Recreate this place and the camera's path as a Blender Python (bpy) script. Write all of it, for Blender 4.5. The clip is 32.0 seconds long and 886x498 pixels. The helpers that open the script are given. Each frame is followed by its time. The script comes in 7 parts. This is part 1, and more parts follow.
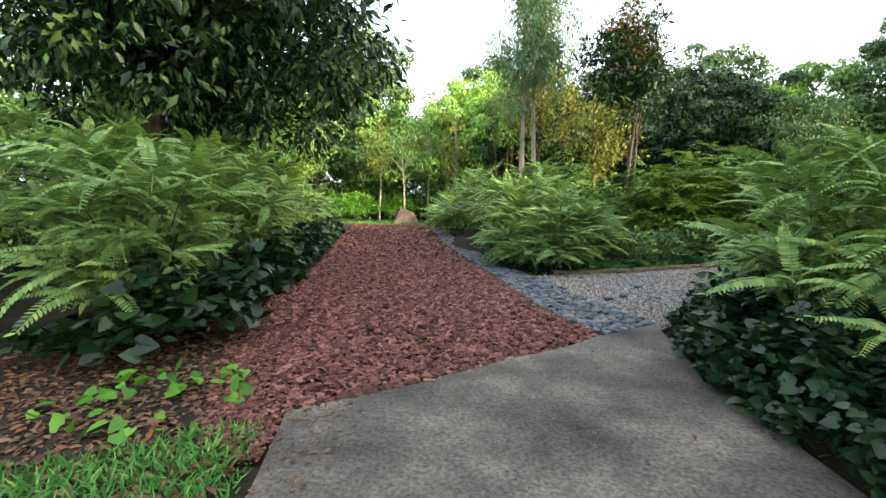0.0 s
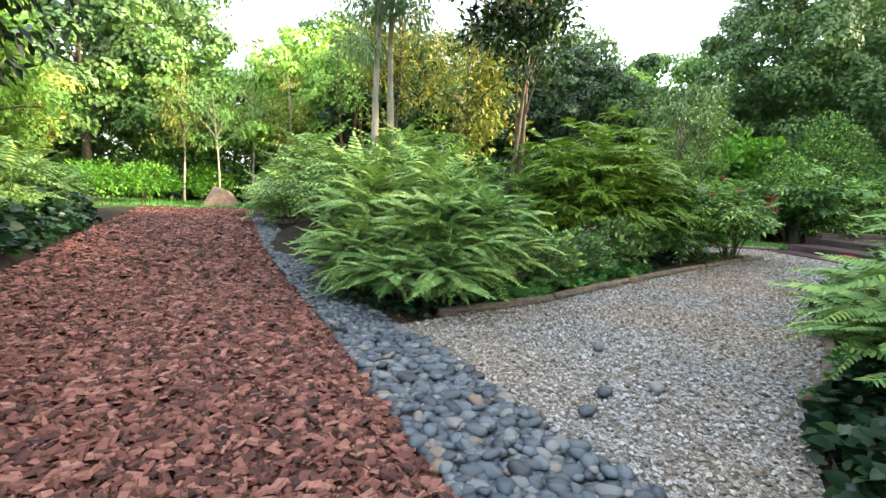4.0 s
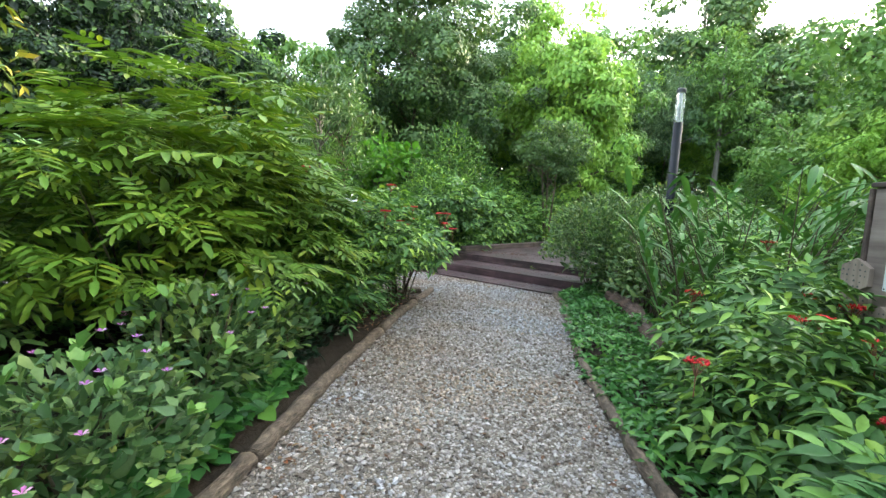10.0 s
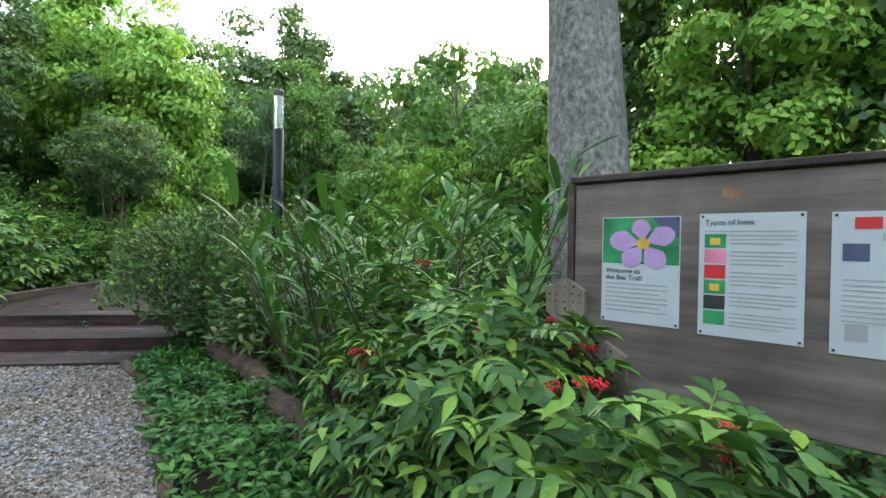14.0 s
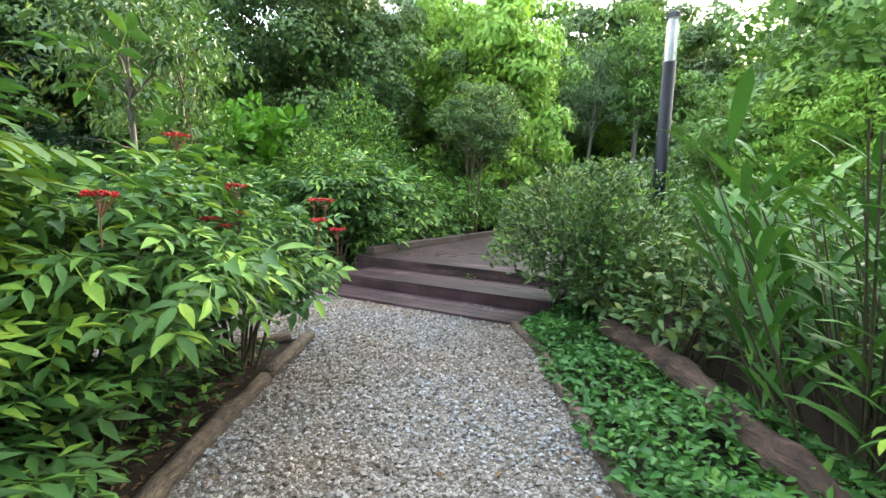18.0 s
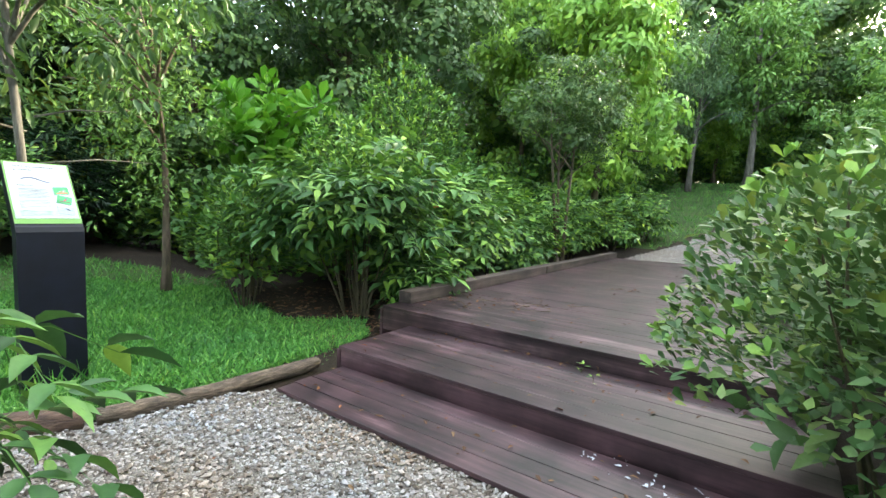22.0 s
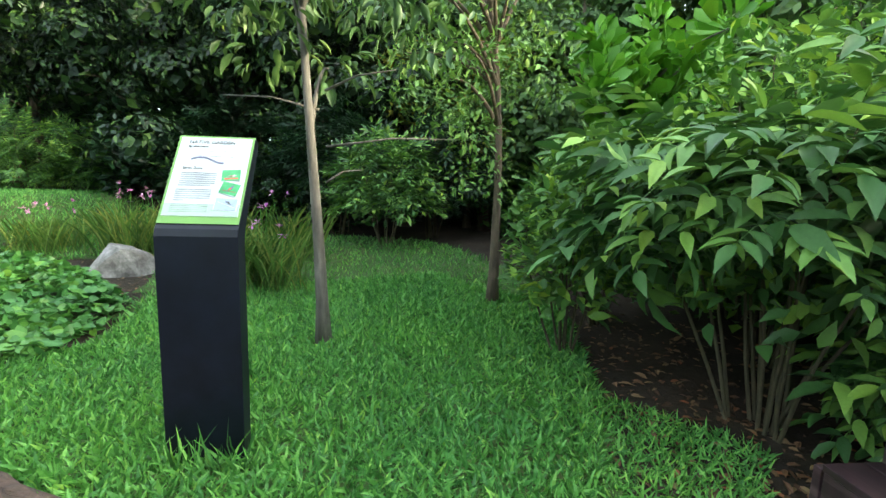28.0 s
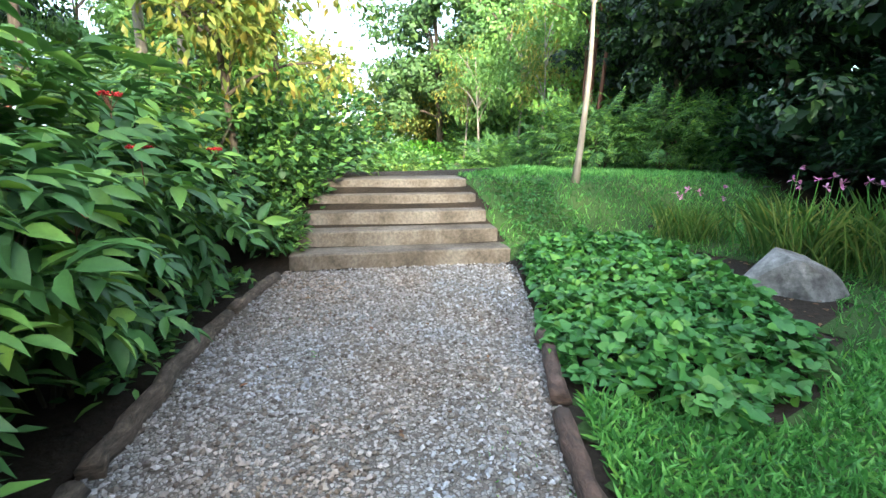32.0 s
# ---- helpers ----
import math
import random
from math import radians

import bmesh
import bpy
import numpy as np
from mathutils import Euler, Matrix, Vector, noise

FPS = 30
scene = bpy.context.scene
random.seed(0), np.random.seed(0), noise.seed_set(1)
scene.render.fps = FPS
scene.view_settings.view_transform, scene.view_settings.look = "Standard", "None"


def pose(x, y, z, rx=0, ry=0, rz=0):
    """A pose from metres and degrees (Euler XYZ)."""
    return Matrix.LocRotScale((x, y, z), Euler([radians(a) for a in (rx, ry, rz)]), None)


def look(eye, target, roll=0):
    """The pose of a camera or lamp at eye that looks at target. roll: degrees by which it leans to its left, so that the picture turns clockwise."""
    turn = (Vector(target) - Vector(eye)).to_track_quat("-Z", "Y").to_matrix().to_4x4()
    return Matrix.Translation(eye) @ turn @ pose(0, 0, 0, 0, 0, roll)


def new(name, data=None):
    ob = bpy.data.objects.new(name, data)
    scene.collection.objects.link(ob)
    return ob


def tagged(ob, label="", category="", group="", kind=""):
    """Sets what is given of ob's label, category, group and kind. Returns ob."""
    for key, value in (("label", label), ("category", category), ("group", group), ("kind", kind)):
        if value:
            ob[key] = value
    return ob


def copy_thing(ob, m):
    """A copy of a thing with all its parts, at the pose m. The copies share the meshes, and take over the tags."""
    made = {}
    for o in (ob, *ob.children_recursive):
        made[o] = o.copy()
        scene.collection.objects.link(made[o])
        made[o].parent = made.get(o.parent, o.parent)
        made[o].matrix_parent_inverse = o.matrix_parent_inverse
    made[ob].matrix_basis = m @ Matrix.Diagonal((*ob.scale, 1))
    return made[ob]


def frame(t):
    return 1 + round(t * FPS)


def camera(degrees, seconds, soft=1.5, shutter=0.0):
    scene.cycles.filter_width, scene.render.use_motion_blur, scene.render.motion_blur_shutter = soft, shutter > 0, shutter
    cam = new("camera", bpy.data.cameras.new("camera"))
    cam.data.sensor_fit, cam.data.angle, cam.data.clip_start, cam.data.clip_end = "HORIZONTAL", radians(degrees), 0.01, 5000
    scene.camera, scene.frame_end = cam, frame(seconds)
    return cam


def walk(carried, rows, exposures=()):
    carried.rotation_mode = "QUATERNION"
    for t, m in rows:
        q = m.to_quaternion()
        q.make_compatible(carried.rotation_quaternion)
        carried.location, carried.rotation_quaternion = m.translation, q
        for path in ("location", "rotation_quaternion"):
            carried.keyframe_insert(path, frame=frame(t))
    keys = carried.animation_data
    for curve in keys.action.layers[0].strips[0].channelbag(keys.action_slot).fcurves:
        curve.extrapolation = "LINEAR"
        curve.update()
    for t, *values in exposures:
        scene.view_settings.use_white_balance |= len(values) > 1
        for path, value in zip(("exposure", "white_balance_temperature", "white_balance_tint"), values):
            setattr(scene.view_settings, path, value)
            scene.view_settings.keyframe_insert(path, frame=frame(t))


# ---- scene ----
cam = camera(87.3, 32.0)
EXPOSURES = [(0.0, 2.3, 6500, 8), (2.0, 2.6, 6500, 8), (5.0, 2.9, 6500, 6), (9.0, 2.93, 6400, 6), (12.0, 2.9, 6300, 6), (13.0, 2.7, 6300, 7), (16.0, 2.4, 6500, 7), (17.0, 2.75, 6500, 7), (19.0, 3.2, 6500, 7), (21.0, 3.15, 6500, 6), (24.0, 3.15, 6300, 5), (27.0, 3.0, 6300, 2), (29.0, 2.85, 6300, 2), (30.0, 2.65, 5900, 5), (32.0, 2.52, 5500, 6)]
PATH = [
    (0, (2.065, 1.449, 1.406), (1.744, 3.412, 1.192), 0.8),
    (0.5, (2.027, 1.897, 1.443), (1.725, 3.861, 1.22), 0.9),
    (1, (1.969, 2.396, 1.513), (1.657, 4.359, 1.289), 1.0),
    (1.5, (1.813, 2.836, 1.491), (1.484, 4.794, 1.251), 0.9),
    (2, (1.715, 3.295, 1.515), (1.484, 5.266, 1.266), 1.0),
    (2.5, (1.667, 3.76, 1.578), (1.589, 5.741, 1.315), 1.0),
    (4.5, (2.143, 6.183, 1.364), (2.623, 8.105, 1.088), 3.1),
    (5, (2.307, 6.524, 1.387), (2.969, 8.392, 1.123), 3.1),
    (5.5, (2.343, 6.963, 1.369), (3.182, 8.754, 1.074), 3.0),
    (6, (2.456, 7.306, 1.379), (3.467, 9.007, 1.088), 2.6),
    (6.5, (2.64, 7.646, 1.447), (3.827, 9.235, 1.19), 2.7),
    (7, (2.808, 7.974, 1.484), (4.126, 9.458, 1.233), 2.6),
    (7.5, (3.03, 8.252, 1.507), (4.414, 9.676, 1.264), 2.6),
    (8, (3.374, 8.503, 1.54), (4.819, 9.868, 1.32), 2.7),
    (8.5, (3.652, 8.764, 1.554), (5.155, 10.064, 1.326), 2.9),
    (9, (3.938, 9.05, 1.578), (5.45, 10.336, 1.33), 3.0),
    (9.5, (4.294, 9.378, 1.586), (5.832, 10.634, 1.345), 3.0),
    (10, (4.539, 9.753, 1.57), (6.108, 10.979, 1.381), 3.4),
    (10.5, (4.807, 10.005, 1.57), (6.378, 11.231, 1.399), 3.4),
    (11, (5.147, 10.221, 1.522), (6.774, 11.373, 1.36), 2.5),
    (11.5, (5.532, 10.328, 1.484), (7.245, 11.352, 1.358), 0.7),
    (12, (5.802, 10.556, 1.514), (7.628, 11.364, 1.413), 3.2),
    (12.5, (6.137, 10.647, 1.482), (8.064, 11.177, 1.418), 2.4),
    (13, (6.318, 10.548, 1.505), (8.314, 10.679, 1.485), 1.7),
    (13.5, (6.414, 10.427, 1.53), (8.392, 10.127, 1.52), 1.0),
    (15.5, (6.508, 10.453, 1.541), (8.486, 10.158, 1.495), 1.1),
    (16, (6.598, 10.655, 1.53), (8.597, 10.691, 1.457), 1.4),
    (16.5, (6.667, 10.928, 1.522), (8.625, 11.316, 1.405), 1.8),
    (17, (6.862, 11.134, 1.482), (8.738, 11.805, 1.308), 2.1),
    (17.5, (7.158, 11.365, 1.477), (8.964, 12.201, 1.272), 2.0),
    (18, (7.43, 11.649, 1.497), (9.194, 12.563, 1.274), 2.1),
    (18.5, (7.79, 11.865, 1.466), (9.522, 12.842, 1.25), 2.1),
    (19, (8.175, 12.092, 1.492), (9.889, 13.108, 1.317), 1.9),
    (19.5, (8.518, 12.373, 1.516), (10.216, 13.419, 1.368), 1.9),
    (20, (8.949, 12.565, 1.511), (10.633, 13.633, 1.362), 2.1),
    (20.5, (9.424, 12.814, 1.464), (11.098, 13.897, 1.302), 2.1),
    (21, (9.803, 13.052, 1.462), (11.448, 14.178, 1.3), 2.3),
    (21.5, (10.194, 13.24, 1.496), (11.813, 14.403, 1.33), 2.5),
    (22, (10.479, 13.456, 1.49), (12.097, 14.619, 1.312), 2.4),
    (22.5, (10.774, 13.586, 1.5), (12.397, 14.738, 1.3), 2.5),
    (23, (11.105, 13.688, 1.533), (12.753, 14.8, 1.318), 2.5),
    (23.5, (11.332, 14.017, 1.52), (13.012, 15.08, 1.3), 2.6),
    (24, (11.534, 14.308, 1.497), (13.207, 15.385, 1.294), 2.8),
    (24.5, (11.748, 14.577, 1.517), (13.404, 15.682, 1.329), 2.9),
    (26.5, (12.564, 15.302, 1.484), (13.455, 17.08, 1.273), 1.7),
    (27, (12.536, 15.299, 1.51), (13.218, 17.164, 1.271), 1.9),
    (27.5, (12.542, 15.298, 1.483), (12.986, 17.231, 1.221), 1.7),
    (28, (12.486, 15.341, 1.501), (12.674, 17.311, 1.209), 1.8),
    (28.5, (12.413, 15.36, 1.502), (12.317, 17.334, 1.2), 1.8),
    (29, (12.249, 15.459, 1.504), (11.87, 17.397, 1.189), 1.7),
    (29.5, (12.047, 15.605, 1.509), (11.372, 17.463, 1.205), 1.5),
    (30, (11.931, 15.873, 1.524), (10.964, 17.595, 1.206), 1.2),
    (30.5, (11.806, 16.093, 1.506), (10.61, 17.656, 1.151), 1.0),
    (31, (11.485, 16.275, 1.496), (10.084, 17.642, 1.085), 0.7),
    (31.5, (11.168, 16.315, 1.516), (9.611, 17.496, 1.087), 0.5),
    (32, (10.762, 16.483, 1.544), (9.112, 17.525, 1.105), 0.4),
]
walk(cam, [(t, look(eye, target, roll)) for t, eye, target, roll in PATH], EXPOSURES)

# ---- world, sun ----
SUN_AZ, SUN_EL = 110.0, 18.5
world = bpy.data.worlds.new("world")
scene.world = world
world.use_nodes = True
wn, wl = world.node_tree.nodes, world.node_tree.links
sky = wn.new("ShaderNodeTexSky")
sky.sky_type, sky.sun_disc = "NISHITA", False
sky.sun_elevation, sky.sun_rotation = radians(SUN_EL), radians(SUN_AZ)
sky.air_density, sky.dust_density, sky.ozone_density = 1.0, 4.0, 1.0
wl.new(sky.outputs[0], wn["Background"].inputs[0])
wn["Background"].inputs[1].default_value = 0.10
veil = wn.new("ShaderNodeBackground")
veil.inputs[0].default_value, veil.inputs[1].default_value = (0.95, 0.97, 1.0, 1), 0.42
both = wn.new("ShaderNodeAddShader")
wl.new(wn["Background"].outputs[0], both.inputs[0])
wl.new(veil.outputs[0], both.inputs[1])
wl.new(both.outputs[0], wn["World Output"].inputs[0])
sun_data = bpy.data.lights.new("sun", "SUN")
sun_data.energy, sun_data.angle, sun_data.color = 3.0, radians(5.0), (1.0, 0.84, 0.6)
sun = new("sun", sun_data)
sun_way = Vector((math.sin(radians(SUN_AZ)) * math.cos(radians(SUN_EL)), math.cos(radians(SUN_AZ)) * math.cos(radians(SUN_EL)), math.sin(radians(SUN_EL))))
sun.matrix_world = look(sun_way * 50, (0, 0, 0))

# ---- materials ----


def material(name):
    m = bpy.data.materials.new(name)
    m.use_nodes = True
    n, l = m.node_tree.nodes, m.node_tree.links
    return m, n, l, n["Principled BSDF"]


def ramp(n, l, source, stops):
    r = n.new("ShaderNodeValToRGB")
    e = r.color_ramp.elements
    while len(e) < len(stops):
        e.new(0.5)
    for el, (p, c) in zip(e, stops):
        el.position, el.color = p, (*c, 1)
    l.new(source, r.inputs[0])
    return r.outputs[0]


def noise_node(n, l, scale, detail=4.0, rough=0.55, coords=None, stretch=None):
    t = n.new("ShaderNodeTexNoise")
    t.inputs["Scale"].default_value, t.inputs["Detail"].default_value, t.inputs["Roughness"].default_value = scale, detail, rough
    if coords is None:
        coords = n.new("ShaderNodeNewGeometry").outputs["Position"]
    if stretch:
        mp = n.new("ShaderNodeMapping")
        mp.inputs["Scale"].default_value = stretch
        l.new(coords, mp.inputs[0])
        coords = mp.outputs[0]
    l.new(coords, t.inputs["Vector"])
    return t.outputs[0]


def mix(n, l, a, b, fac, mode="MIX"):
    x = n.new("ShaderNodeMix")
    x.data_type, x.blend_type = "RGBA", mode
    for k, v in ((0, fac), (6, a), (7, b)):
        if isinstance(v, (int, float)):
            x.inputs[k].default_value = v
        elif isinstance(v, tuple):
            x.inputs[k].default_value = (*v, 1)
        else:
            l.new(v, x.inputs[k])
    return x.outputs[2]


def bump(n, l, p, height, strength, dist=0.02):
    b = n.new("ShaderNodeBump")
    b.inputs["Strength"].default_value, b.inputs["Distance"].default_value = strength, dist
    l.new(height, b.inputs["Height"])
    l.new(b.outputs[0], p.inputs["Normal"])


def leaf_material(name, dark, mid, light, rough=0.42, through_light=0.35, patch=0.7):
    """Leaves: a hue of its own for each leaf, slow drift over the plant, and light that passes through the blade."""
    m, n, l, p = material(name)
    g = n.new("ShaderNodeNewGeometry")
    c = ramp(n, l, g.outputs["Random Per Island"], [(0.0, dark), (0.55, mid), (0.93, light), (1.0, (light[0] * 1.25, light[1] * 1.05, light[2] * 0.8))])
    drift = noise_node(n, l, patch, 2.0)
    c = mix(n, l, c, ramp(n, l, drift, [(0.3, (0.72, 0.8, 0.85)), (0.7, (1.25, 1.15, 0.95))]), 0.8, "MULTIPLY")
    c = mix(n, l, c, ramp(n, l, noise_node(n, l, 60.0, 2.0), [(0.3, (0.85, 0.85, 0.85)), (0.7, (1.1, 1.1, 1.1))]), 0.6, "MULTIPLY")
    l.new(c, p.inputs["Base Color"])
    p.inputs["Roughness"].default_value = rough
    p.inputs["Specular IOR Level"].default_value = 0.3
    tr = n.new("ShaderNodeBsdfTranslucent")
    l.new(mix(n, l, c, (1.3, 1.25, 0.7), 0.7, "MULTIPLY"), tr.inputs[0])
    ms = n.new("ShaderNodeMixShader")
    ms.inputs[0].default_value = 0.7 * through_light
    l.new(p.outputs[0], ms.inputs[1])
    l.new(tr.outputs[0], ms.inputs[2])
    l.new(ms.outputs[0], n["Material Output"].inputs[0])
    return m


def bark_material(name, a, b, c, scale=6.0, along=(1, 1, 0.18), depth=0.8):
    m, n, l, p = material(name)
    co = n.new("ShaderNodeTexCoord").outputs["Object"]
    f = noise_node(n, l, scale * 3, 6.0, 0.65, co, along)
    s = noise_node(n, l, scale * 0.35, 3.0, 0.5, co)
    col = mix(n, l, ramp(n, l, f, [(0.3, a), (0.55, b), (0.75, c)]), ramp(n, l, s, [(0.3, (0.6, 0.6, 0.58)), (0.7, (1.2, 1.2, 1.2))]), 0.7, "MULTIPLY")
    l.new(col, p.inputs["Base Color"])
    p.inputs["Roughness"].default_value = 0.85
    bump(n, l, p, f, depth, 0.02)
    return m


def grain_material(name, stops, rough=0.8, scale=30.0, island=True, spec=0.3, patch=None):
    """Loose small pieces: each piece has its own tone, with a fine grain on it."""
    m, n, l, p = material(name)
    g = n.new("ShaderNodeNewGeometry")
    c = ramp(n, l, g.outputs["Random Per Island"] if island else n.new("ShaderNodeObjectInfo").outputs["Random"], stops)
    f = noise_node(n, l, scale, 4.0)
    c = mix(n, l, c, ramp(n, l, f, [(0.3, (0.75, 0.75, 0.75)), (0.7, (1.15, 1.15, 1.15))]), 0.8, "MULTIPLY")
    if patch:
        c = mix(n, l, c, ramp(n, l, noise_node(n, l, 0.55, 4.0), patch), 0.9, "MULTIPLY")
    l.new(c, p.inputs["Base Color"])
    p.inputs["Roughness"].default_value, p.inputs["Specular IOR Level"].default_value = rough, spec
    bump(n, l, p, f, 0.3, 0.004)
    return m


def layered_material(name, stops, coarse, fine, rough=0.85, strength=0.5, dist=0.02, spec=0.25, grain=(0.6, 1.3)):
    """A sheet of earth, concrete or timber: coarse stains over a fine grain."""
    m, n, l, p = material(name)
    a, b = noise_node(n, l, coarse, 5.0, 0.6), noise_node(n, l, fine, 6.0, 0.7)
    c = mix(n, l, ramp(n, l, a, stops), ramp(n, l, b, [(0.35, (grain[0],) * 3), (0.65, (grain[1],) * 3)]), 0.85, "MULTIPLY")
    l.new(c, p.inputs["Base Color"])
    p.inputs["Roughness"].default_value, p.inputs["Specular IOR Level"].default_value = rough, spec
    bump(n, l, p, b, strength, dist)
    return m


def plank_material(name, a, b, c, along, rough=0.6, stain=(0.55, 1.25)):
    m, n, l, p = material(name)
    co = n.new("ShaderNodeTexCoord").outputs["Object"]
    g = noise_node(n, l, 12.0, 6.0, 0.65, co, along)
    s = noise_node(n, l, 2.2, 4.0, 0.6)
    col = mix(n, l, ramp(n, l, g, [(0.3, a), (0.55, b), (0.78, c)]), ramp(n, l, s, [(0.34, (stain[0],) * 3), (0.66, (stain[1],) * 3)]), 0.9, "MULTIPLY")
    rnd = n.new("ShaderNodeObjectInfo").outputs["Random"]
    col = mix(n, l, col, ramp(n, l, rnd, [(0.0, (0.78, 0.78, 0.78)), (1.0, (1.18, 1.15, 1.15))]), 1.0, "MULTIPLY")
    l.new(col, p.inputs["Base Color"])
    p.inputs["Roughness"].default_value = rough
    bump(n, l, p, g, 0.4, 0.006)
    return m


def paint_material(name, colour, rough=0.4, spec=0.4, wear=0.12, metal=0.0):
    m, n, l, p = material(name)
    f = noise_node(n, l, 9.0, 5.0)
    lo = tuple(v * (1 - wear) for v in colour)
    hi = tuple(min(1.0, v * (1 + wear)) for v in colour)
    l.new(ramp(n, l, f, [(0.3, lo), (0.7, hi)]), p.inputs["Base Color"])
    p.inputs["Roughness"].default_value, p.inputs["Specular IOR Level"].default_value, p.inputs["Metallic"].default_value = rough, spec, metal
    return m


M_FERN = leaf_material("fern leaf", (0.1101, 0.2073, 0.0668), (0.1657, 0.2981, 0.0923), (0.2823, 0.4004, 0.1159), 0.55, 0.28)
M_FERN_LIME = leaf_material("lime feathery leaf", (0.0757, 0.1579, 0.0188), (0.1076, 0.2179, 0.0229), (0.1722, 0.2723, 0.0322), 0.5, 0.36)
M_LEEA = leaf_material("broad green leaf", (0.0317, 0.083, 0.0268), (0.0672, 0.1637, 0.046), (0.1732, 0.3256, 0.0642), 0.5, 0.24)
M_LEEA_BRIGHT = leaf_material("broad bright leaf", (0.0463, 0.1126, 0.0319), (0.0958, 0.2186, 0.0526), (0.2407, 0.417, 0.07), 0.5, 0.27)
# dark glossy leaves; the tone also stands in for shade under shrubs and trees
M_DARK = leaf_material("dark glossy and shaded leaf", (0.0048, 0.0181, 0.0083), (0.0095, 0.0324, 0.0133), (0.021, 0.0548, 0.0189), 0.38, 0.18)
M_IVY = leaf_material("creeper leaf", (0.0364, 0.1195, 0.0311), (0.0543, 0.1704, 0.0408), (0.0911, 0.2326, 0.0482), 0.45, 0.28)
M_LIMEPLANT = leaf_material("young lime leaf", (0.0521, 0.1578, 0.01547), (0.09117, 0.2491, 0.0232), (0.1433, 0.3321, 0.03866), 0.4, 0.36)
M_SHRUB = leaf_material("small oval leaf", (0.0546, 0.1138, 0.0411), (0.0762, 0.152, 0.0526), (0.1708, 0.2588, 0.078), 0.42, 0.3)
M_STRAP = leaf_material("long strap leaf", (0.0427, 0.1245, 0.0305), (0.0611, 0.1698, 0.0384), (0.111, 0.2533, 0.0482), 0.52, 0.3)
M_TIP = leaf_material("pale new leaf", (0.10, 0.21, 0.05), (0.16, 0.31, 0.07), (0.25, 0.40, 0.10), 0.45, 0.28)
M_GRASS = leaf_material("grass blade", (0.0408, 0.1355, 0.0318), (0.0921, 0.2709, 0.0576), (0.1843, 0.4169, 0.101), 0.5, 0.32)
M_REED = leaf_material("dry grass blade", (0.0518, 0.1202, 0.0266), (0.1036, 0.2068, 0.0444), (0.2279, 0.279, 0.0799), 0.55, 0.28)
M_TREE_A = leaf_material("tree leaf", (0.0936, 0.1942, 0.0511), (0.1249, 0.2481, 0.0603), (0.1799, 0.3175, 0.0731), 0.45, 0.3, 0.35)
M_TREE_B = leaf_material("bright tree leaf", (0.166, 0.3174, 0.0559), (0.2147, 0.3991, 0.0688), (0.29, 0.4789, 0.0877), 0.45, 0.3, 0.35)
M_TREE_C = leaf_material("yellow tree leaf", (0.11, 0.17, 0.03), (0.2, 0.245, 0.045), (0.36, 0.31, 0.06), 0.45, 0.3, 0.35)
M_TREE_E = leaf_material("deep green tree leaf", (0.0504, 0.1025, 0.0351), (0.0679, 0.1353, 0.0438), (0.1089, 0.1871, 0.0535), 0.45, 0.28, 0.35)
# near-black: also holds the canopy shade of the trees behind the lawn
M_TREE_D = leaf_material("dark and shaded tree leaf", (0.0067, 0.019, 0.0087), (0.0147, 0.0377, 0.0153), (0.07, 0.14, 0.035), 0.42, 0.2)
M_TREE_R = leaf_material("reddish young leaf", (0.04233, 0.07555, 0.02011), (0.1251, 0.0962, 0.02886), (0.3271, 0.1539, 0.0481), 0.45, 0.3, 0.35)
M_TREE_G = leaf_material("grey green leaf", (0.0974, 0.1763, 0.0887), (0.1217, 0.2116, 0.1051), (0.1685, 0.2659, 0.1268), 0.5, 0.4, 0.35)
M_STEM = bark_material("green stem", (0.04, 0.036, 0.02), (0.08, 0.068, 0.036), (0.128, 0.104, 0.056), 12)
M_BARK = bark_material("grey bark", (0.05, 0.045, 0.038), (0.125, 0.115, 0.10), (0.22, 0.205, 0.18), 5)
M_BARK_OLD = bark_material("mottled grey bark", (0.06, 0.057, 0.053), (0.22, 0.215, 0.205), (0.38, 0.375, 0.365), 6.5, (1, 1, 0.75), 1.4)
M_BARK_PALE = bark_material("pale smooth bark", (0.16, 0.136, 0.104), (0.288, 0.248, 0.2), (0.4, 0.36, 0.296), 4)
M_BARK_BROWN = bark_material("brown bark", (0.048, 0.036, 0.024), (0.104, 0.076, 0.052), (0.168, 0.128, 0.088), 8)
M_BARK_RED = bark_material("reddish bark", (0.096, 0.04, 0.024), (0.192, 0.08, 0.044), (0.288, 0.144, 0.08), 6)
M_LOG = bark_material("weathered log", (0.024, 0.0185, 0.0135), (0.115, 0.085, 0.06), (0.25, 0.19, 0.135), 11, (0.3, 0.42, 1.6), 1.3)
M_ROT = bark_material("rotting reddish bark", (0.02, 0.014, 0.011), (0.085, 0.05, 0.035), (0.19, 0.125, 0.09), 7, (0.25, 0.35, 1.6), 1.6)
M_SOIL = layered_material("soil", [(0.25, (0.011, 0.008, 0.0055)), (0.5, (0.026, 0.019, 0.0125)), (0.75, (0.048, 0.034, 0.022))], 1.4, 22.0, 0.95, 0.8, 0.03)
M_LAWN = layered_material("lawn ground", [(0.25, (0.028, 0.048, 0.0128)), (0.5, (0.04, 0.08, 0.0176)), (0.75, (0.072, 0.088, 0.028))], 1.1, 40.0, 0.95, 0.7, 0.02)
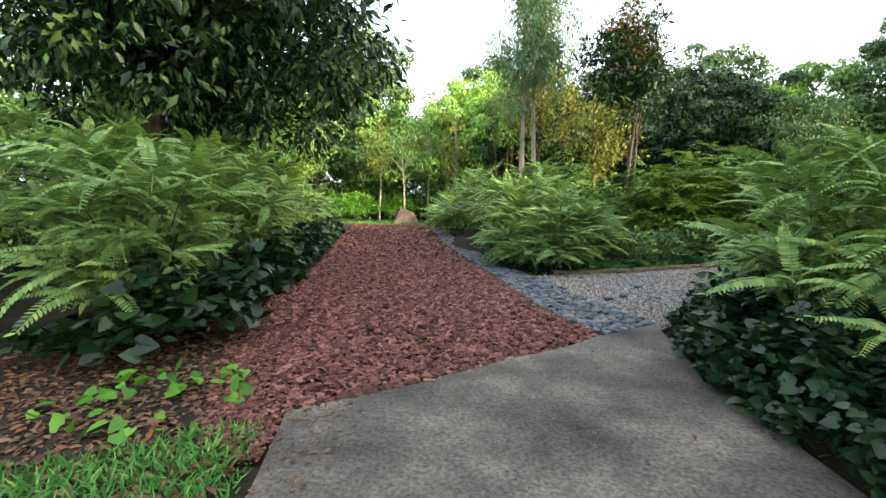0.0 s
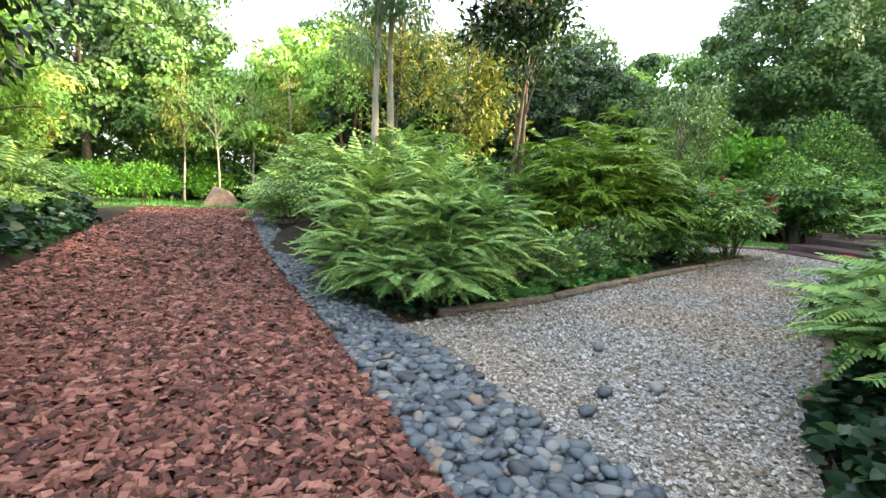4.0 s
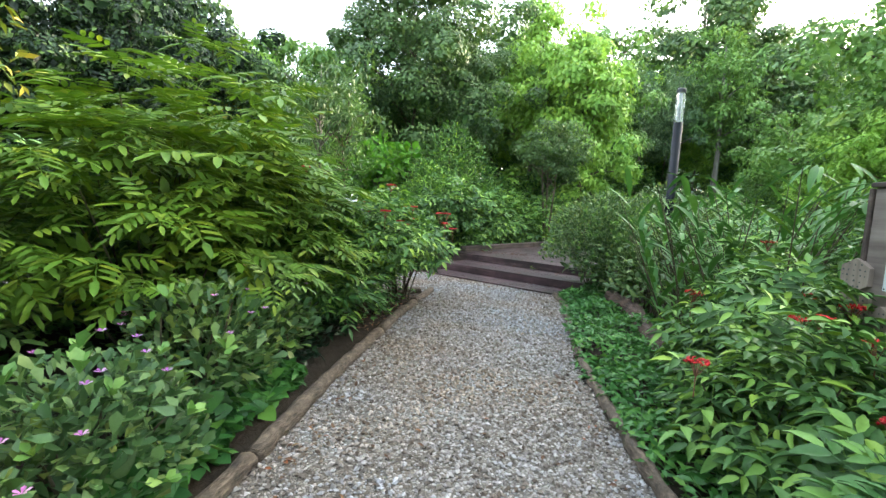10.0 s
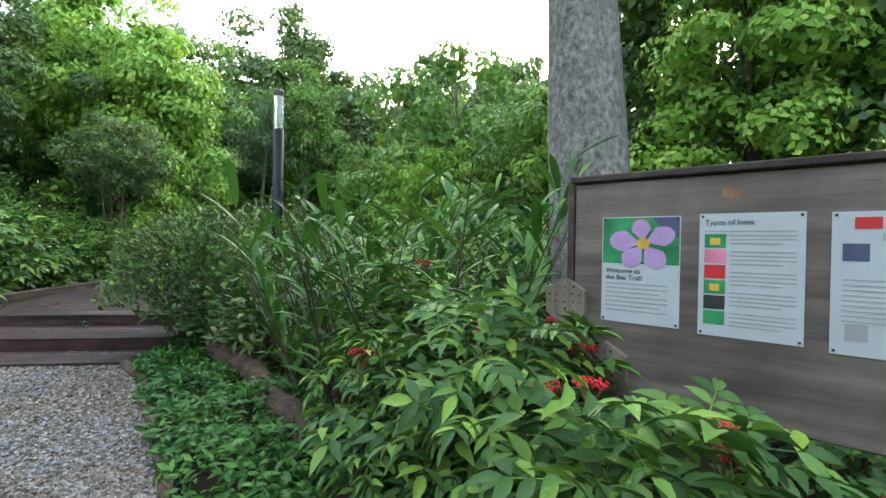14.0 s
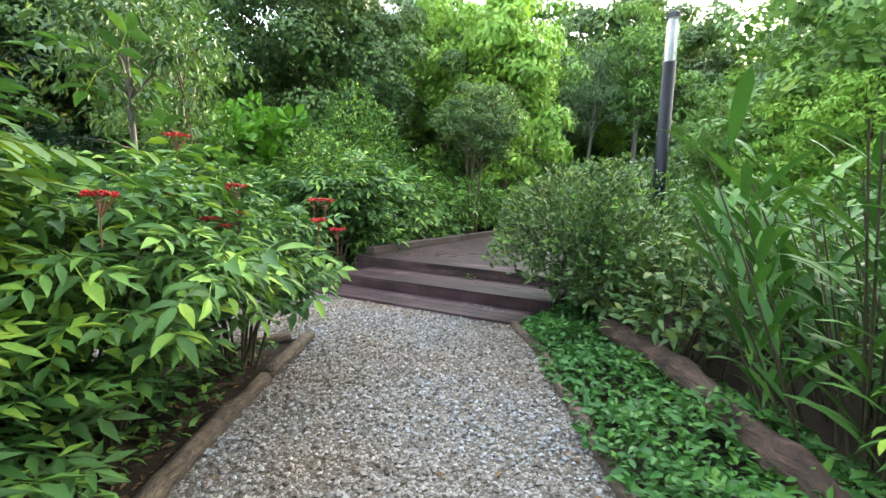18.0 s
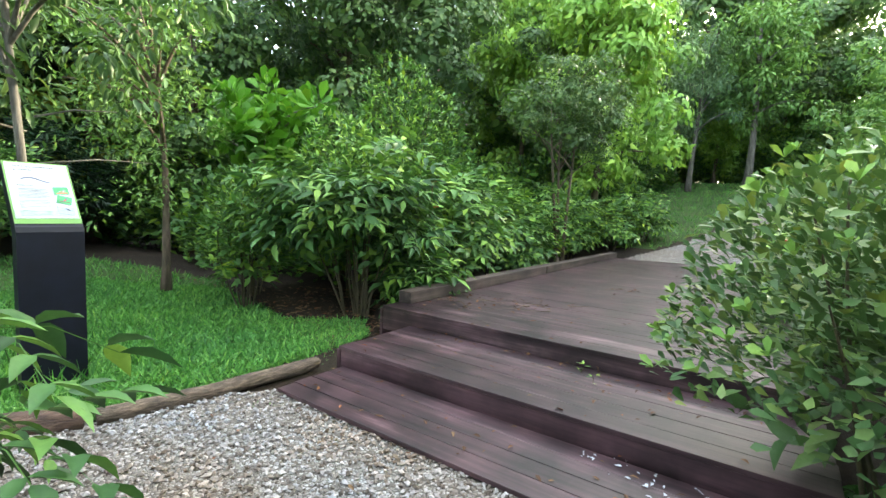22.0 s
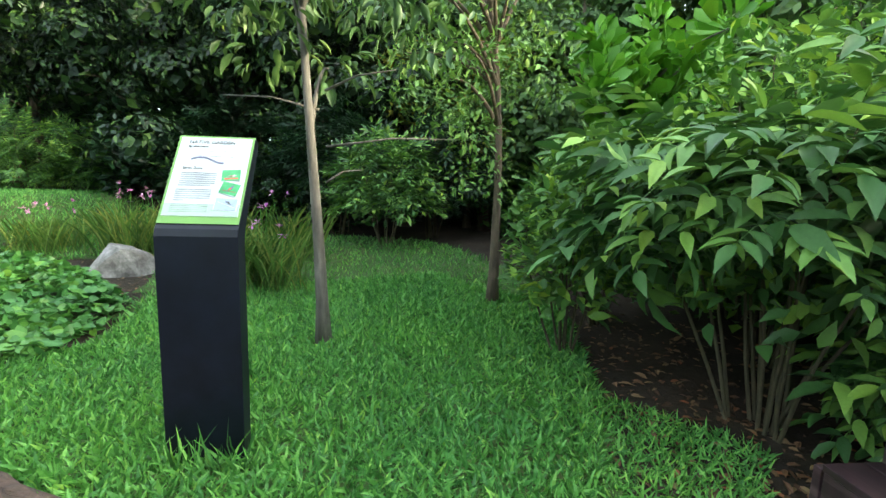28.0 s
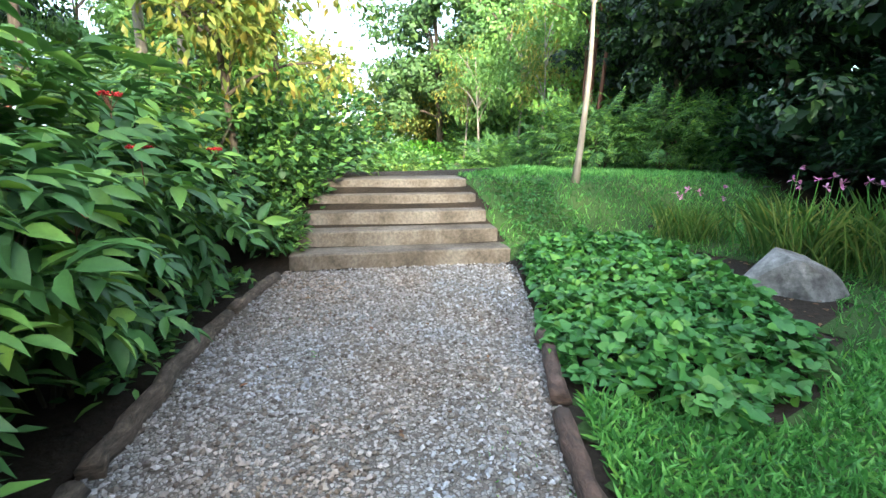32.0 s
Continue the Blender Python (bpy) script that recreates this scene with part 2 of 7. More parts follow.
M_LITTER = grain_material("fallen leaf", [(0.0, (0.0496, 0.02448, 0.0132)), (0.4, (0.1091, 0.0544, 0.027)), (0.8, (0.1686, 0.1088, 0.054)), (1.0, (0.2083, 0.06528, 0.024))], 0.7)
M_CONCRETE = layered_material("concrete", [(0.32, (0.038, 0.034, 0.030)), (0.5, (0.088, 0.078, 0.068)), (0.68, (0.175, 0.152, 0.128))], 1.3, 38.0, 0.85, 0.8, 0.012, 0.25, (0.4, 1.6))
M_STEPS = layered_material("weathered step concrete", [(0.3, (0.048, 0.0384, 0.0288)), (0.5, (0.124, 0.104, 0.0816)), (0.7, (0.2, 0.176, 0.148))], 1.7, 26.0, 0.85, 0.45, 0.01)


def cells_material(name, stops, scale, fines):
    """Packed small stones: a tone for each cell, dark joints, and slow stains."""
    m, n, l, p = material(name)
    pos = n.new("ShaderNodeNewGeometry").outputs["Position"]
    v, e = n.new("ShaderNodeTexVoronoi"), n.new("ShaderNodeTexVoronoi")
    e.feature = "DISTANCE_TO_EDGE"
    for t in (v, e):
        t.inputs["Scale"].default_value = scale
        l.new(pos, t.inputs["Vector"])
    g = n.new("ShaderNodeRGBToBW")
    l.new(v.outputs["Color"], g.inputs[0])
    c = ramp(n, l, g.outputs[0], stops)
    c = mix(n, l, fines, c, ramp(n, l, e.outputs["Distance"], [(0.02, (0, 0, 0)), (0.10, (1, 1, 1))]))
    c = mix(n, l, c, ramp(n, l, noise_node(n, l, 0.8, 3.0), [(0.3, (0.9, 0.74, 0.6)), (0.7, (1.05, 1.1, 1.16))]), 0.8, "MULTIPLY")
    l.new(c, p.inputs["Base Color"])
    p.inputs["Roughness"].default_value = 0.85
    bump(n, l, p, e.outputs["Distance"], 0.9, 0.02)
    return m


M_GRAVELBED = cells_material("packed gravel", [(0.2, (0.105, 0.09, 0.075)), (0.5, (0.205, 0.19, 0.17)), (0.8, (0.33, 0.325, 0.315))], 42.0, (0.06, 0.0528, 0.0456))
M_GRAVEL = grain_material("gravel stone", [(0.0, (0.09, 0.076, 0.064)), (0.3, (0.175, 0.16, 0.141)), (0.65, (0.27, 0.27, 0.27)), (1.0, (0.43, 0.435, 0.44))], 0.75, 40, True, 0.3, [(0.36, (1.08, 0.86, 0.68)), (0.62, (0.92, 0.96, 1.04))])
M_MULCHBED = layered_material("bark mulch base", [(0.28, (0.04, 0.0152, 0.0112)), (0.5, (0.072, 0.0272, 0.02)), (0.72, (0.104, 0.04, 0.0296))], 1.2, 45.0, 0.9, 0.9, 0.02)
M_MULCH = grain_material("bark chip", [(0.0, (0.022, 0.0085, 0.0066)), (0.35, (0.085, 0.029, 0.021)), (0.75, (0.16, 0.06, 0.045)), (1.0, (0.25, 0.115, 0.088))], 0.7, 60)
M_PEBBLE = grain_material("river pebble", [(0.0, (0.016, 0.021, 0.029)), (0.45, (0.04, 0.052, 0.07)), (0.8, (0.078, 0.095, 0.116)), (0.93, (0.14, 0.14, 0.138)), (1.0, (0.14, 0.095, 0.07))], 0.5, 14, False, 0.45)
M_PEBBLE_FAR = grain_material("river pebble bed", [(0.0, (0.016, 0.021, 0.029)), (0.45, (0.04, 0.052, 0.07)), (0.8, (0.078, 0.095, 0.116)), (0.93, (0.14, 0.14, 0.138)), (1.0, (0.14, 0.095, 0.07))], 0.5, 14, True, 0.45)
M_ROCK = layered_material("grey boulder", [(0.3, (0.072, 0.0688, 0.0624)), (0.5, (0.176, 0.172, 0.164)), (0.7, (0.296, 0.292, 0.288))], 4.0, 18.0, 0.85, 0.6, 0.02)
M_ROCK_BROWN = layered_material("brown boulder", [(0.28, (0.128, 0.088, 0.06)), (0.5, (0.24, 0.168, 0.12)), (0.72, (0.336, 0.256, 0.192))], 2.0, 14.0, 0.85, 0.6, 0.02)
M_DECK = plank_material("dark decking", (0.008, 0.0042, 0.005), (0.042, 0.022, 0.026), (0.16, 0.105, 0.112), (1.0, 0.05, 1.0), 0.45, (0.26, 1.9))
M_BEAM = plank_material("weathered beam", (0.016, 0.011, 0.009), (0.05, 0.036, 0.03), (0.115, 0.09, 0.075), (0.06, 1.0, 1.0), 0.75, (0.45, 1.5))
M_BOARD = plank_material("grey brown board", (0.075, 0.058, 0.05), (0.155, 0.128, 0.112), (0.23, 0.20, 0.18), (0.06, 0.06, 1.0), 0.7, (0.65, 1.25))
M_HEX = plank_material("pale drilled timber", (0.11, 0.088, 0.07), (0.20, 0.165, 0.135), (0.28, 0.24, 0.20), (1.0, 1.0, 0.06), 0.75, (0.7, 1.2))
M_SCAR = plank_material("torn bare timber", (0.14, 0.07, 0.035), (0.28, 0.16, 0.09), (0.4, 0.27, 0.17), (0.3, 1.0, 1.0), 0.8)
M_BLACK = paint_material("black powder coat", (0.004, 0.006, 0.012), 0.42, 0.25, 0.3)
M_WHITE = paint_material("printed white sheet", (0.46, 0.50, 0.54), 0.4, 0.4, 0.05)
M_SHEET = paint_material("pale blue printed sheet", (0.36, 0.41, 0.47), 0.4, 0.3, 0.05)
M_GREENPRINT = paint_material("printed green", (0.11, 0.235, 0.065), 0.4, 0.3, 0.08)
M_PALEGREEN = paint_material("printed pale green", (0.25, 0.39, 0.31), 0.4, 0.3, 0.08)
M_INK = paint_material("printed dark ink", (0.04, 0.048, 0.044), 0.4, 0.3, 0.05)
M_GREYINK = paint_material("printed grey ink", (0.336, 0.352, 0.368), 0.4, 0.3, 0.05)
M_LILAC = paint_material("printed lilac", (0.44, 0.288, 0.544), 0.35, 0.4, 0.12)
M_LEAFPRINT = paint_material("printed leaf green", (0.04, 0.24, 0.096), 0.35, 0.4, 0.5)
M_PINKPRINT = paint_material("printed pink", (0.6, 0.2, 0.304), 0.35, 0.4, 0.3)
M_YELLOWPRINT = paint_material("printed yellow", (0.6, 0.384, 0.064), 0.35, 0.4, 0.3)
M_FAINTINK = paint_material("printed faint text", (0.20, 0.235, 0.27), 0.4, 0.3, 0.3)
M_SKYPRINT = paint_material("printed pale sky", (0.22, 0.29, 0.36), 0.4, 0.3, 0.15)
M_BARKPRINT = paint_material("printed brown", (0.16, 0.09, 0.05), 0.35, 0.4, 0.3)
M_REDPRINT = paint_material("printed red", (0.544, 0.04, 0.048), 0.35, 0.4, 0.1)
M_BLUEPRINT = paint_material("printed blue grey", (0.085, 0.10, 0.17), 0.4, 0.3, 0.2)
M_FLOWER = leaf_material("red flower", (0.3108, 0.00888, 0.0148), (0.4588, 0.0148, 0.0222), (0.555, 0.037, 0.0444), 0.5, 0.12)
M_PURPLE = leaf_material("purple flower", (0.3108, 0.074, 0.3108), (0.444, 0.1628, 0.4292), (0.555, 0.3108, 0.5328), 0.5, 0.24)
M_STEEL = paint_material("lamp cap metal", (0.048, 0.052, 0.056), 0.4, 0.5, 0.2, 0.6)
M_LENS, ln_, ll_, lp_ = material("ribbed clear lens")
lp_.inputs["Base Color"].default_value = (0.88, 0.9, 0.9, 1)
lp_.inputs["Roughness"].default_value = 0.25
lp_.inputs["Transmission Weight"].default_value = 0.75
lp_.inputs["IOR"].default_value = 1.3

# ---- mesh tools ----


class Geo:
    """Gathers vertices and faces of one mesh."""

    def __init__(self):
        self.v, self.f, self.n = [], [], 0

    def add(self, v, f):
        v = np.asarray(v, np.float32).reshape(-1, 3)
        for some in f if isinstance(f, list) else [f]:
            self.f.append(np.asarray(some, np.int64) + self.n)
        self.v.append(v)
        self.n += len(v)
        return self

    def mesh(self, name, smooth=False):
        me = bpy.data.meshes.new(name)
        v = np.concatenate(self.v)
        me.vertices.add(len(v))
        me.vertices.foreach_set("co", v.ravel())
        flat = np.concatenate([f.ravel() for f in self.f])
        size = np.concatenate([np.full(len(f), f.shape[1]) for f in self.f])
        me.loops.add(len(flat))
        me.loops.foreach_set("vertex_index", flat.astype(np.int32))
        me.polygons.add(len(size))
        me.polygons.foreach_set("loop_start", np.r_[0, np.cumsum(size)[:-1]].astype(np.int32))
        me.polygons.foreach_set("use_smooth", np.full(len(size), smooth))
        me.update(calc_edges=True)
        return me


def part(name, shape, mat, parent=None, label="", smooth=False):
    """Links a mesh, a Geo or a bmesh as one mesh object under a thing or a part."""
    if isinstance(shape, Geo):
        me = shape.mesh(name, smooth)
    elif isinstance(shape, bmesh.types.BMesh):
        me = bpy.data.meshes.new(name)
        shape.to_mesh(me)
        shape.free()
        if smooth:
            me.polygons.foreach_set("use_smooth", np.ones(len(me.polygons), bool))
    else:
        me = shape
    if not me.materials:
        me.materials.append(mat)
    ob = new(name, me)
    if parent:
        ob.parent = parent
    if label:
        ob["label"] = label
    return ob


def thing(name, label, category, group="", kind="", at=None):
    ob = new(name)
    ob.empty_display_size = 0.1
    if at is not None:
        ob.matrix_world = at
    return tagged(ob, label, category, group, kind)


def unit(v):
    return v / np.maximum(np.linalg.norm(v, axis=-1, keepdims=True), 1e-9)


def scatter(g, shape, P, F, U, S):
    """Lays a leaf, blade or stone at each place P: along F, its face to U, S long."""
    v, faces = shape
    F = unit(F)
    R = unit(np.cross(F, U))
    W = np.cross(R, F)
    S = np.broadcast_to(np.asarray(S, float).reshape(-1, 1) if np.ndim(S) <= 1 else S, (len(P), 3)) if np.ndim(S) else np.full((len(P), 3), S)
    v = np.asarray(v, float)
    out = P[:, None] + v[None, :, 0:1] * (R * S[:, :1])[:, None] + v[None, :, 1:2] * (F * S[:, 1:2])[:, None] + v[None, :, 2:3] * (W * S[:, 2:3])[:, None]
    step = (np.arange(len(P)) * len(v))[:, None, None]
    g.add(out.reshape(-1, 3), [(step + np.asarray(f)[None]).reshape(-1, np.shape(f)[1]) for f in faces])
    return g


def tube(g, pts, radii, sides=7, lumps=0.0, rng=None, cap=True):
    pts = np.asarray(pts, float)
    radii = np.broadcast_to(radii, (len(pts),)).astype(float)
    way = unit(np.gradient(pts, axis=0))
    ref = np.where(np.abs(way[:, 2:3]) > 0.9, [[1.0, 0, 0]], [[0, 0, 1.0]])
    a = unit(np.cross(way, ref))
    for k in range(1, len(pts)):
        d = a[k - 1] - way[k] * (a[k - 1] @ way[k])
        a[k] = d / max(np.linalg.norm(d), 1e-6)
    b = np.cross(way, a)
    th = np.linspace(0, 2 * np.pi, sides, endpoint=False)
    r = radii[:, None] * (1 + (lumps * rng.normal(size=(len(pts), sides)) if rng is not None else 0))
    ring = pts[:, None] + r[..., None] * (np.cos(th)[None, :, None] * a[:, None] + np.sin(th)[None, :, None] * b[:, None])
    v = ring.reshape(-1, 3)
    i, j = np.meshgrid(np.arange(len(pts) - 1), np.arange(sides), indexing="ij")
    k = (j + 1) % sides
    q = np.stack([i * sides + j, i * sides + k, (i + 1) * sides + k, (i + 1) * sides + j], -1).reshape(-1, 4)
    faces = [q]
    if cap:
        v = np.r_[v, pts[:1], pts[-1:]]
        n0, s = len(pts) * sides, np.arange(sides)
        t = (s + 1) % sides
        last = (len(pts) - 1) * sides
        faces += [np.stack([np.full(sides, n0), t, s], -1), np.stack([np.full(sides, n0 + 1), last + s, last + t], -1)]
    return g.add(v, faces)


def box(g, lo, hi, bevel=0.0):
    """A block with chamfered upright and level edges."""
    lo, hi = np.array(lo, float), np.array(hi, float)
    if not bevel:
        c = np.array([[(lo, hi)[(k >> n) & 1][n] for n in range(3)] for k in range(8)])
        return g.add(c, [np.array([[0, 2, 3, 1], [4, 5, 7, 6], [0, 1, 5, 4], [2, 6, 7, 3], [0, 4, 6, 2], [1, 3, 7, 5]])])
    b = bevel
    rings = []
    for z, inset in ((lo[2], b), (lo[2] + b, 0), (hi[2] - b, 0), (hi[2], b)):
        x0, y0, x1, y1 = lo[0] + inset, lo[1] + inset, hi[0] - inset, hi[1] - inset
        rings.append([(x0 + b, y0, z), (x1 - b, y0, z), (x1, y0 + b, z), (x1, y1 - b, z), (x1 - b, y1, z), (x0 + b, y1, z), (x0, y1 - b, z), (x0, y0 + b, z)])
    v = np.array(rings).reshape(-1, 3)
    f = [(i * 8 + j, i * 8 + (j + 1) % 8, (i + 1) * 8 + (j + 1) % 8, (i + 1) * 8 + j) for i in range(3) for j in range(8)]
    return g.add(v, [np.array(f), np.array([list(range(7, -1, -1)), list(range(24, 32))])])


# leaf, blade and stone shapes, one unit long along y
DIAMOND = (np.array([(0, 0, 0), (0.22, 0.45, 0.05), (0, 1, -0.12), (-0.22, 0.45, 0.05)]), [np.array([(0, 1, 2), (0, 2, 3)])])
NARROW = (np.array([(0, 0, 0), (0.11, 0.4, 0.03), (0, 1, -0.2), (-0.11, 0.4, 0.03)]), [np.array([(0, 1, 2), (0, 2, 3)])])
OVATE = (np.array([(0, 0, 0), (0.2, 0.3, 0.06), (0, 0.33, 0), (-0.2, 0.3, 0.06), (0.17, 0.62, 0.03), (0, 0.66, -0.05), (-0.17, 0.62, 0.03), (0, 1, -0.16)]),
         [np.array([(0, 1, 2), (0, 2, 3), (5, 4, 7), (5, 7, 6)]), np.array([(2, 1, 4, 5), (2, 5, 6, 3)])])
LEAFLET = (np.array([(0, 0, 0), (0.13, 0.18, 0.08), (0, 0.2, 0), (-0.13, 0.18, 0.08), (0.2, 0.48, 0.1), (0, 0.5, -0.02), (-0.2, 0.48, 0.1), (0.12, 0.78, 0.02), (0, 0.8, -0.09), (-0.12, 0.78, 0.02), (0, 1.02, -0.17)]),
           [np.array([(0, 1, 2), (0, 2, 3), (8, 7, 10), (8, 10, 9)]), np.array([(2, 1, 4, 5), (2, 5, 6, 3), (5, 4, 7, 8), (5, 8, 9, 6)])])
OBOVATE = (np.array([(0, 0, 0), (0.16, 0.4, 0.05), (0, 0.4, 0), (-0.16, 0.4, 0.05), (0.25, 0.75, 0.05), (0, 0.75, -0.02), (-0.25, 0.75, 0.05), (0, 1, -0.05)]),
           [np.array([(0, 1, 2), (0, 2, 3), (5, 4, 7), (5, 7, 6)]), np.array([(2, 1, 4, 5), (2, 5, 6, 3)])])
HEART = (np.array([(0, 0.05, 0), (0.28, -0.08, 0.05), (0.46, 0.2, 0.06), (0.3, 0.62, 0.02), (0, 1, -0.1), (-0.3, 0.62, 0.02), (-0.46, 0.2, 0.06), (-0.28, -0.08, 0.05)]),
         [np.array([(0, 1, 2), (0, 6, 7)]), np.array([(0, 2, 3, 4), (0, 4, 5, 6)])])
STONE = (np.array([(0.5, 0, -0.05), (-0.5, 0.05, 0.05), (0.05, 0.5, 0.08), (0, -0.5, -0.06), (0.08, 0.04, 0.5), (0, 0, -0.5)]),
         [np.array([(0, 2, 4), (2, 1, 4), (1, 3, 4), (3, 0, 4), (2, 0, 5), (1, 2, 5), (3, 1, 5), (0, 3, 5)])])
CHIP = (np.array([(-0.24, -0.5, 0), (0.2, -0.42, 0), (0.26, 0.5, 0), (-0.2, 0.4, 0), (-0.16, -0.36, 0.16), (0.14, -0.34, 0.2), (0.16, 0.38, 0.15), (-0.14, 0.3, 0.19)]),
        [np.array([(4, 5, 6, 7), (0, 1, 5, 4), (1, 2, 6, 5), (2, 3, 7, 6), (3, 0, 4, 7)])])
BLADE = (np.array([(-0.035, 0, 0), (0.035, 0, 0), (0.025, 0.55, 0.1), (-0.025, 0.55, 0.1), (0, 1, 0.02)]), [np.array([(0, 1, 2, 3)]), np.array([(3, 2, 4)])])


OBLONG = (np.array([(0, 0, 0), (0.19, 0.28, 0.03), (0.17, 0.74, 0.0), (0, 1, -0.08), (-0.17, 0.74, 0.0), (-0.19, 0.28, 0.03)]), [np.array([(0, 1, 2, 3), (0, 3, 4, 5)])])
BROAD = (np.array([(0, 0, 0), (0.33, 0.45, 0.05), (0, 1, -0.12), (-0.33, 0.45, 0.05)]), [np.array([(0, 1, 2), (0, 2, 3)])])


def strap_shape(droop, width=0.07, n=6):
    s = np.linspace(0, 1, n)
    y, z = s - 0.25 * droop * s**3, -0.62 * droop * s**2.2
    w = width * np.sin(np.pi * (0.12 + 0.88 * (1 - s))) ** 0.7 * (s < 1)
    v = np.concatenate([np.stack([-w, y, z + 0.35 * w], -1), np.stack([0 * w, y, z], -1), np.stack([w, y, z + 0.35 * w], -1)])
    i = np.arange(n - 1)
    return v, [np.concatenate([np.stack([a * n + i, (a + 1) * n + i, (a + 1) * n + i + 1, a * n + i + 1], -1) for a in (0, 1)])]


STRAPS = [strap_shape(d) for d in (0.25, 0.6, 1.0)]


def joined(pieces):
    v, tri, quad, n = [], [], [], 0
    for pv, pf in pieces:
        v.append(np.asarray(pv, float))
        for f in pf:
            (tri if np.shape(f)[1] == 3 else quad).append(np.asarray(f) + n)
        n += len(pv)
    return np.concatenate(v), [np.concatenate(k) for k in (tri, quad) if k]


def placed(shape, p, ang, size, wide=1.0, dip=0.0):
    v = np.asarray(shape[0], float) * (size * wide, size, size)
    v[:, 2] -= dip * v[:, 1]
    c, s = np.cos(ang), np.sin(ang)
    return np.stack([c * v[:, 0] + s * v[:, 1], -s * v[:, 0] + c * v[:, 1], v[:, 2]], -1) + p, shape[1]


def frond_shape(pairs, arch, leaflet=0.15, wide=0.9, shape=DIAMOND):
    """A feathery leaf: a bowed midrib with pairs of small leaflets."""
    s = np.linspace(0.12, 0.97, pairs)
    rib = lambda t: np.array([0, t - 0.12 * arch * t**3, 0.30 * t - arch * 0.62 * t**2])
    pieces = []
    for t in s:
        size = leaflet * (0.55 + 0.6 * np.sin(np.pi * min(1, 0.15 + 0.85 * t)))
        for side in (-1, 1):
            pieces.append(placed(shape, rib(t), side * radians(68), size, wide, 0.3))
    pieces.append(placed(shape, rib(1.0), 0, leaflet, wide))
    k = np.array([rib(t) for t in (0, 0.35, 0.7, 1.0)])
    w = np.array([[0.007, 0, 0]])
    pieces.append((np.r_[k - w, k + w], [np.array([(i, i + 4, i + 5, i + 1) for i in range(3)])]))
    return joined(pieces)


FRONDS = [frond_shape(17, a, 0.125, 0.95, OBLONG) for a in (0.45, 0.75, 1.05)]
FRONDS_FAR = [frond_shape(8, a, 0.2, 1.0) for a in (0.5, 0.9)]
FRONDS_FINE = [frond_shape(9, a, 0.24, 0.6) for a in (0.4, 0.8, 1.1)]


def compound_shape(pairs, arch, leaflet=0.46, shape=LEAFLET, wide=1.05):
    rib = lambda t: np.array([0, t, 0.22 * t - arch * 0.5 * t**2])
    pieces = []
    for t in np.linspace(0.35, 0.82, pairs):
        for side in (-1, 1):
            pieces.append(placed(shape, rib(t), side * radians(58), leaflet, wide, 0.22))
    pieces.append(placed(shape, rib(0.9), 0, leaflet * 1.05, wide, 0.35))
    k = np.array([rib(t) for t in (0, 0.45, 0.9)])
    w = np.array([[0.008, 0, 0]])
    pieces.append((np.r_[k - w, k + w], [np.array([(i, i + 3, i + 4, i + 1) for i in range(2)])]))
    return joined(pieces)


COMPOUND = [compound_shape(2, a, 0.46, LEAFLET, 1.08) for a in (0.6, 1.0, 1.4)] + [compound_shape(3, a, 0.4, LEAFLET, 1.05) for a in (0.6, 1.1, 1.5)]
COMPOUND_FAR = [compound_shape(2, a, 0.5, DIAMOND) for a in (0.5, 0.9, 1.3)]
COMPOUND_TIER = [compound_shape(4, a, 0.36, OBLONG, 0.78) for a in (0.5, 0.8, 1.1)]
COMPOUND_SLIM = [compound_shape(3, a, 0.42, DIAMOND, 0.75) for a in (0.5, 1.0, 1.4)]


def dome_points(rng, n, rx, ry, h, low=0.12, lump=0.22, seed=0, inner=0.45):
    """Places and outward ways over a lumpy bush that spreads from its foot."""
    d = unit(rng.normal(size=(n, 3)))
    d[:, 2] = np.abs(d[:, 2]) * 1.0 - (0.15 if low > 0.02 else 0.75) * rng.random(n)
    d = unit(d)
    k = np.array([noise.noise(Vector((*(x * 1.9), )) + Vector((seed * 7.3, 1.7, 0))) for x in d])
    k2 = np.array([noise.noise(Vector((*(x * 4.6), )) + Vector((seed * 3.1, 9.7, 0))) for x in d])
    r = (1 + lump * k + 0.5 * lump * k2) * (1 - inner * rng.random(n) ** 2.2)
    p = d * r[:, None] * (rx, ry, h * 0.62)
    p[:, 2] += h * 0.38
    keep = p[:, 2] > low * h
    return p[keep], d[keep]


def stems(rng, n, rx, ry, h, thick=0.012):
    """Bowed stems that fan out from the foot, one mesh each."""
    made = []
    for _ in range(n):
        a, q = rng.random() * 6.283, 0.25 + 0.6 * rng.random()
        foot = np.array([np.cos(a) * rx * 0.18 * rng.random(), np.sin(a) * ry * 0.18 * rng.random(), -0.05])
        top = np.array([np.cos(a) * rx * q, np.sin(a) * ry * q, h * (0.55 + 0.35 * rng.random())])
        mid = (foot + top) / 2 + np.array([*(rng.normal(size=2) * 0.08), 0.1 * h])
        s = np.linspace(0, 1, 6)[:, None]
        pts = (1 - s) ** 2 * foot + 2 * s * (1 - s) * mid + s**2 * top
        made.append(tube(Geo(), pts, thick * (1 - 0.7 * s[:, 0]), 5, 0, None, False))
    return made


SPRAYS = {"fern": (FRONDS, 7, 0.32, 0.14), "fern_far": (FRONDS_FAR, 7, 0.32, 0.14), "leea": (COMPOUND, 6, 0.3, 0.36), "leea_far": (COMPOUND_FAR, 6, 0.3, 0.36), "tier": (COMPOUND_TIER, 7, 0.14, 0.16)}
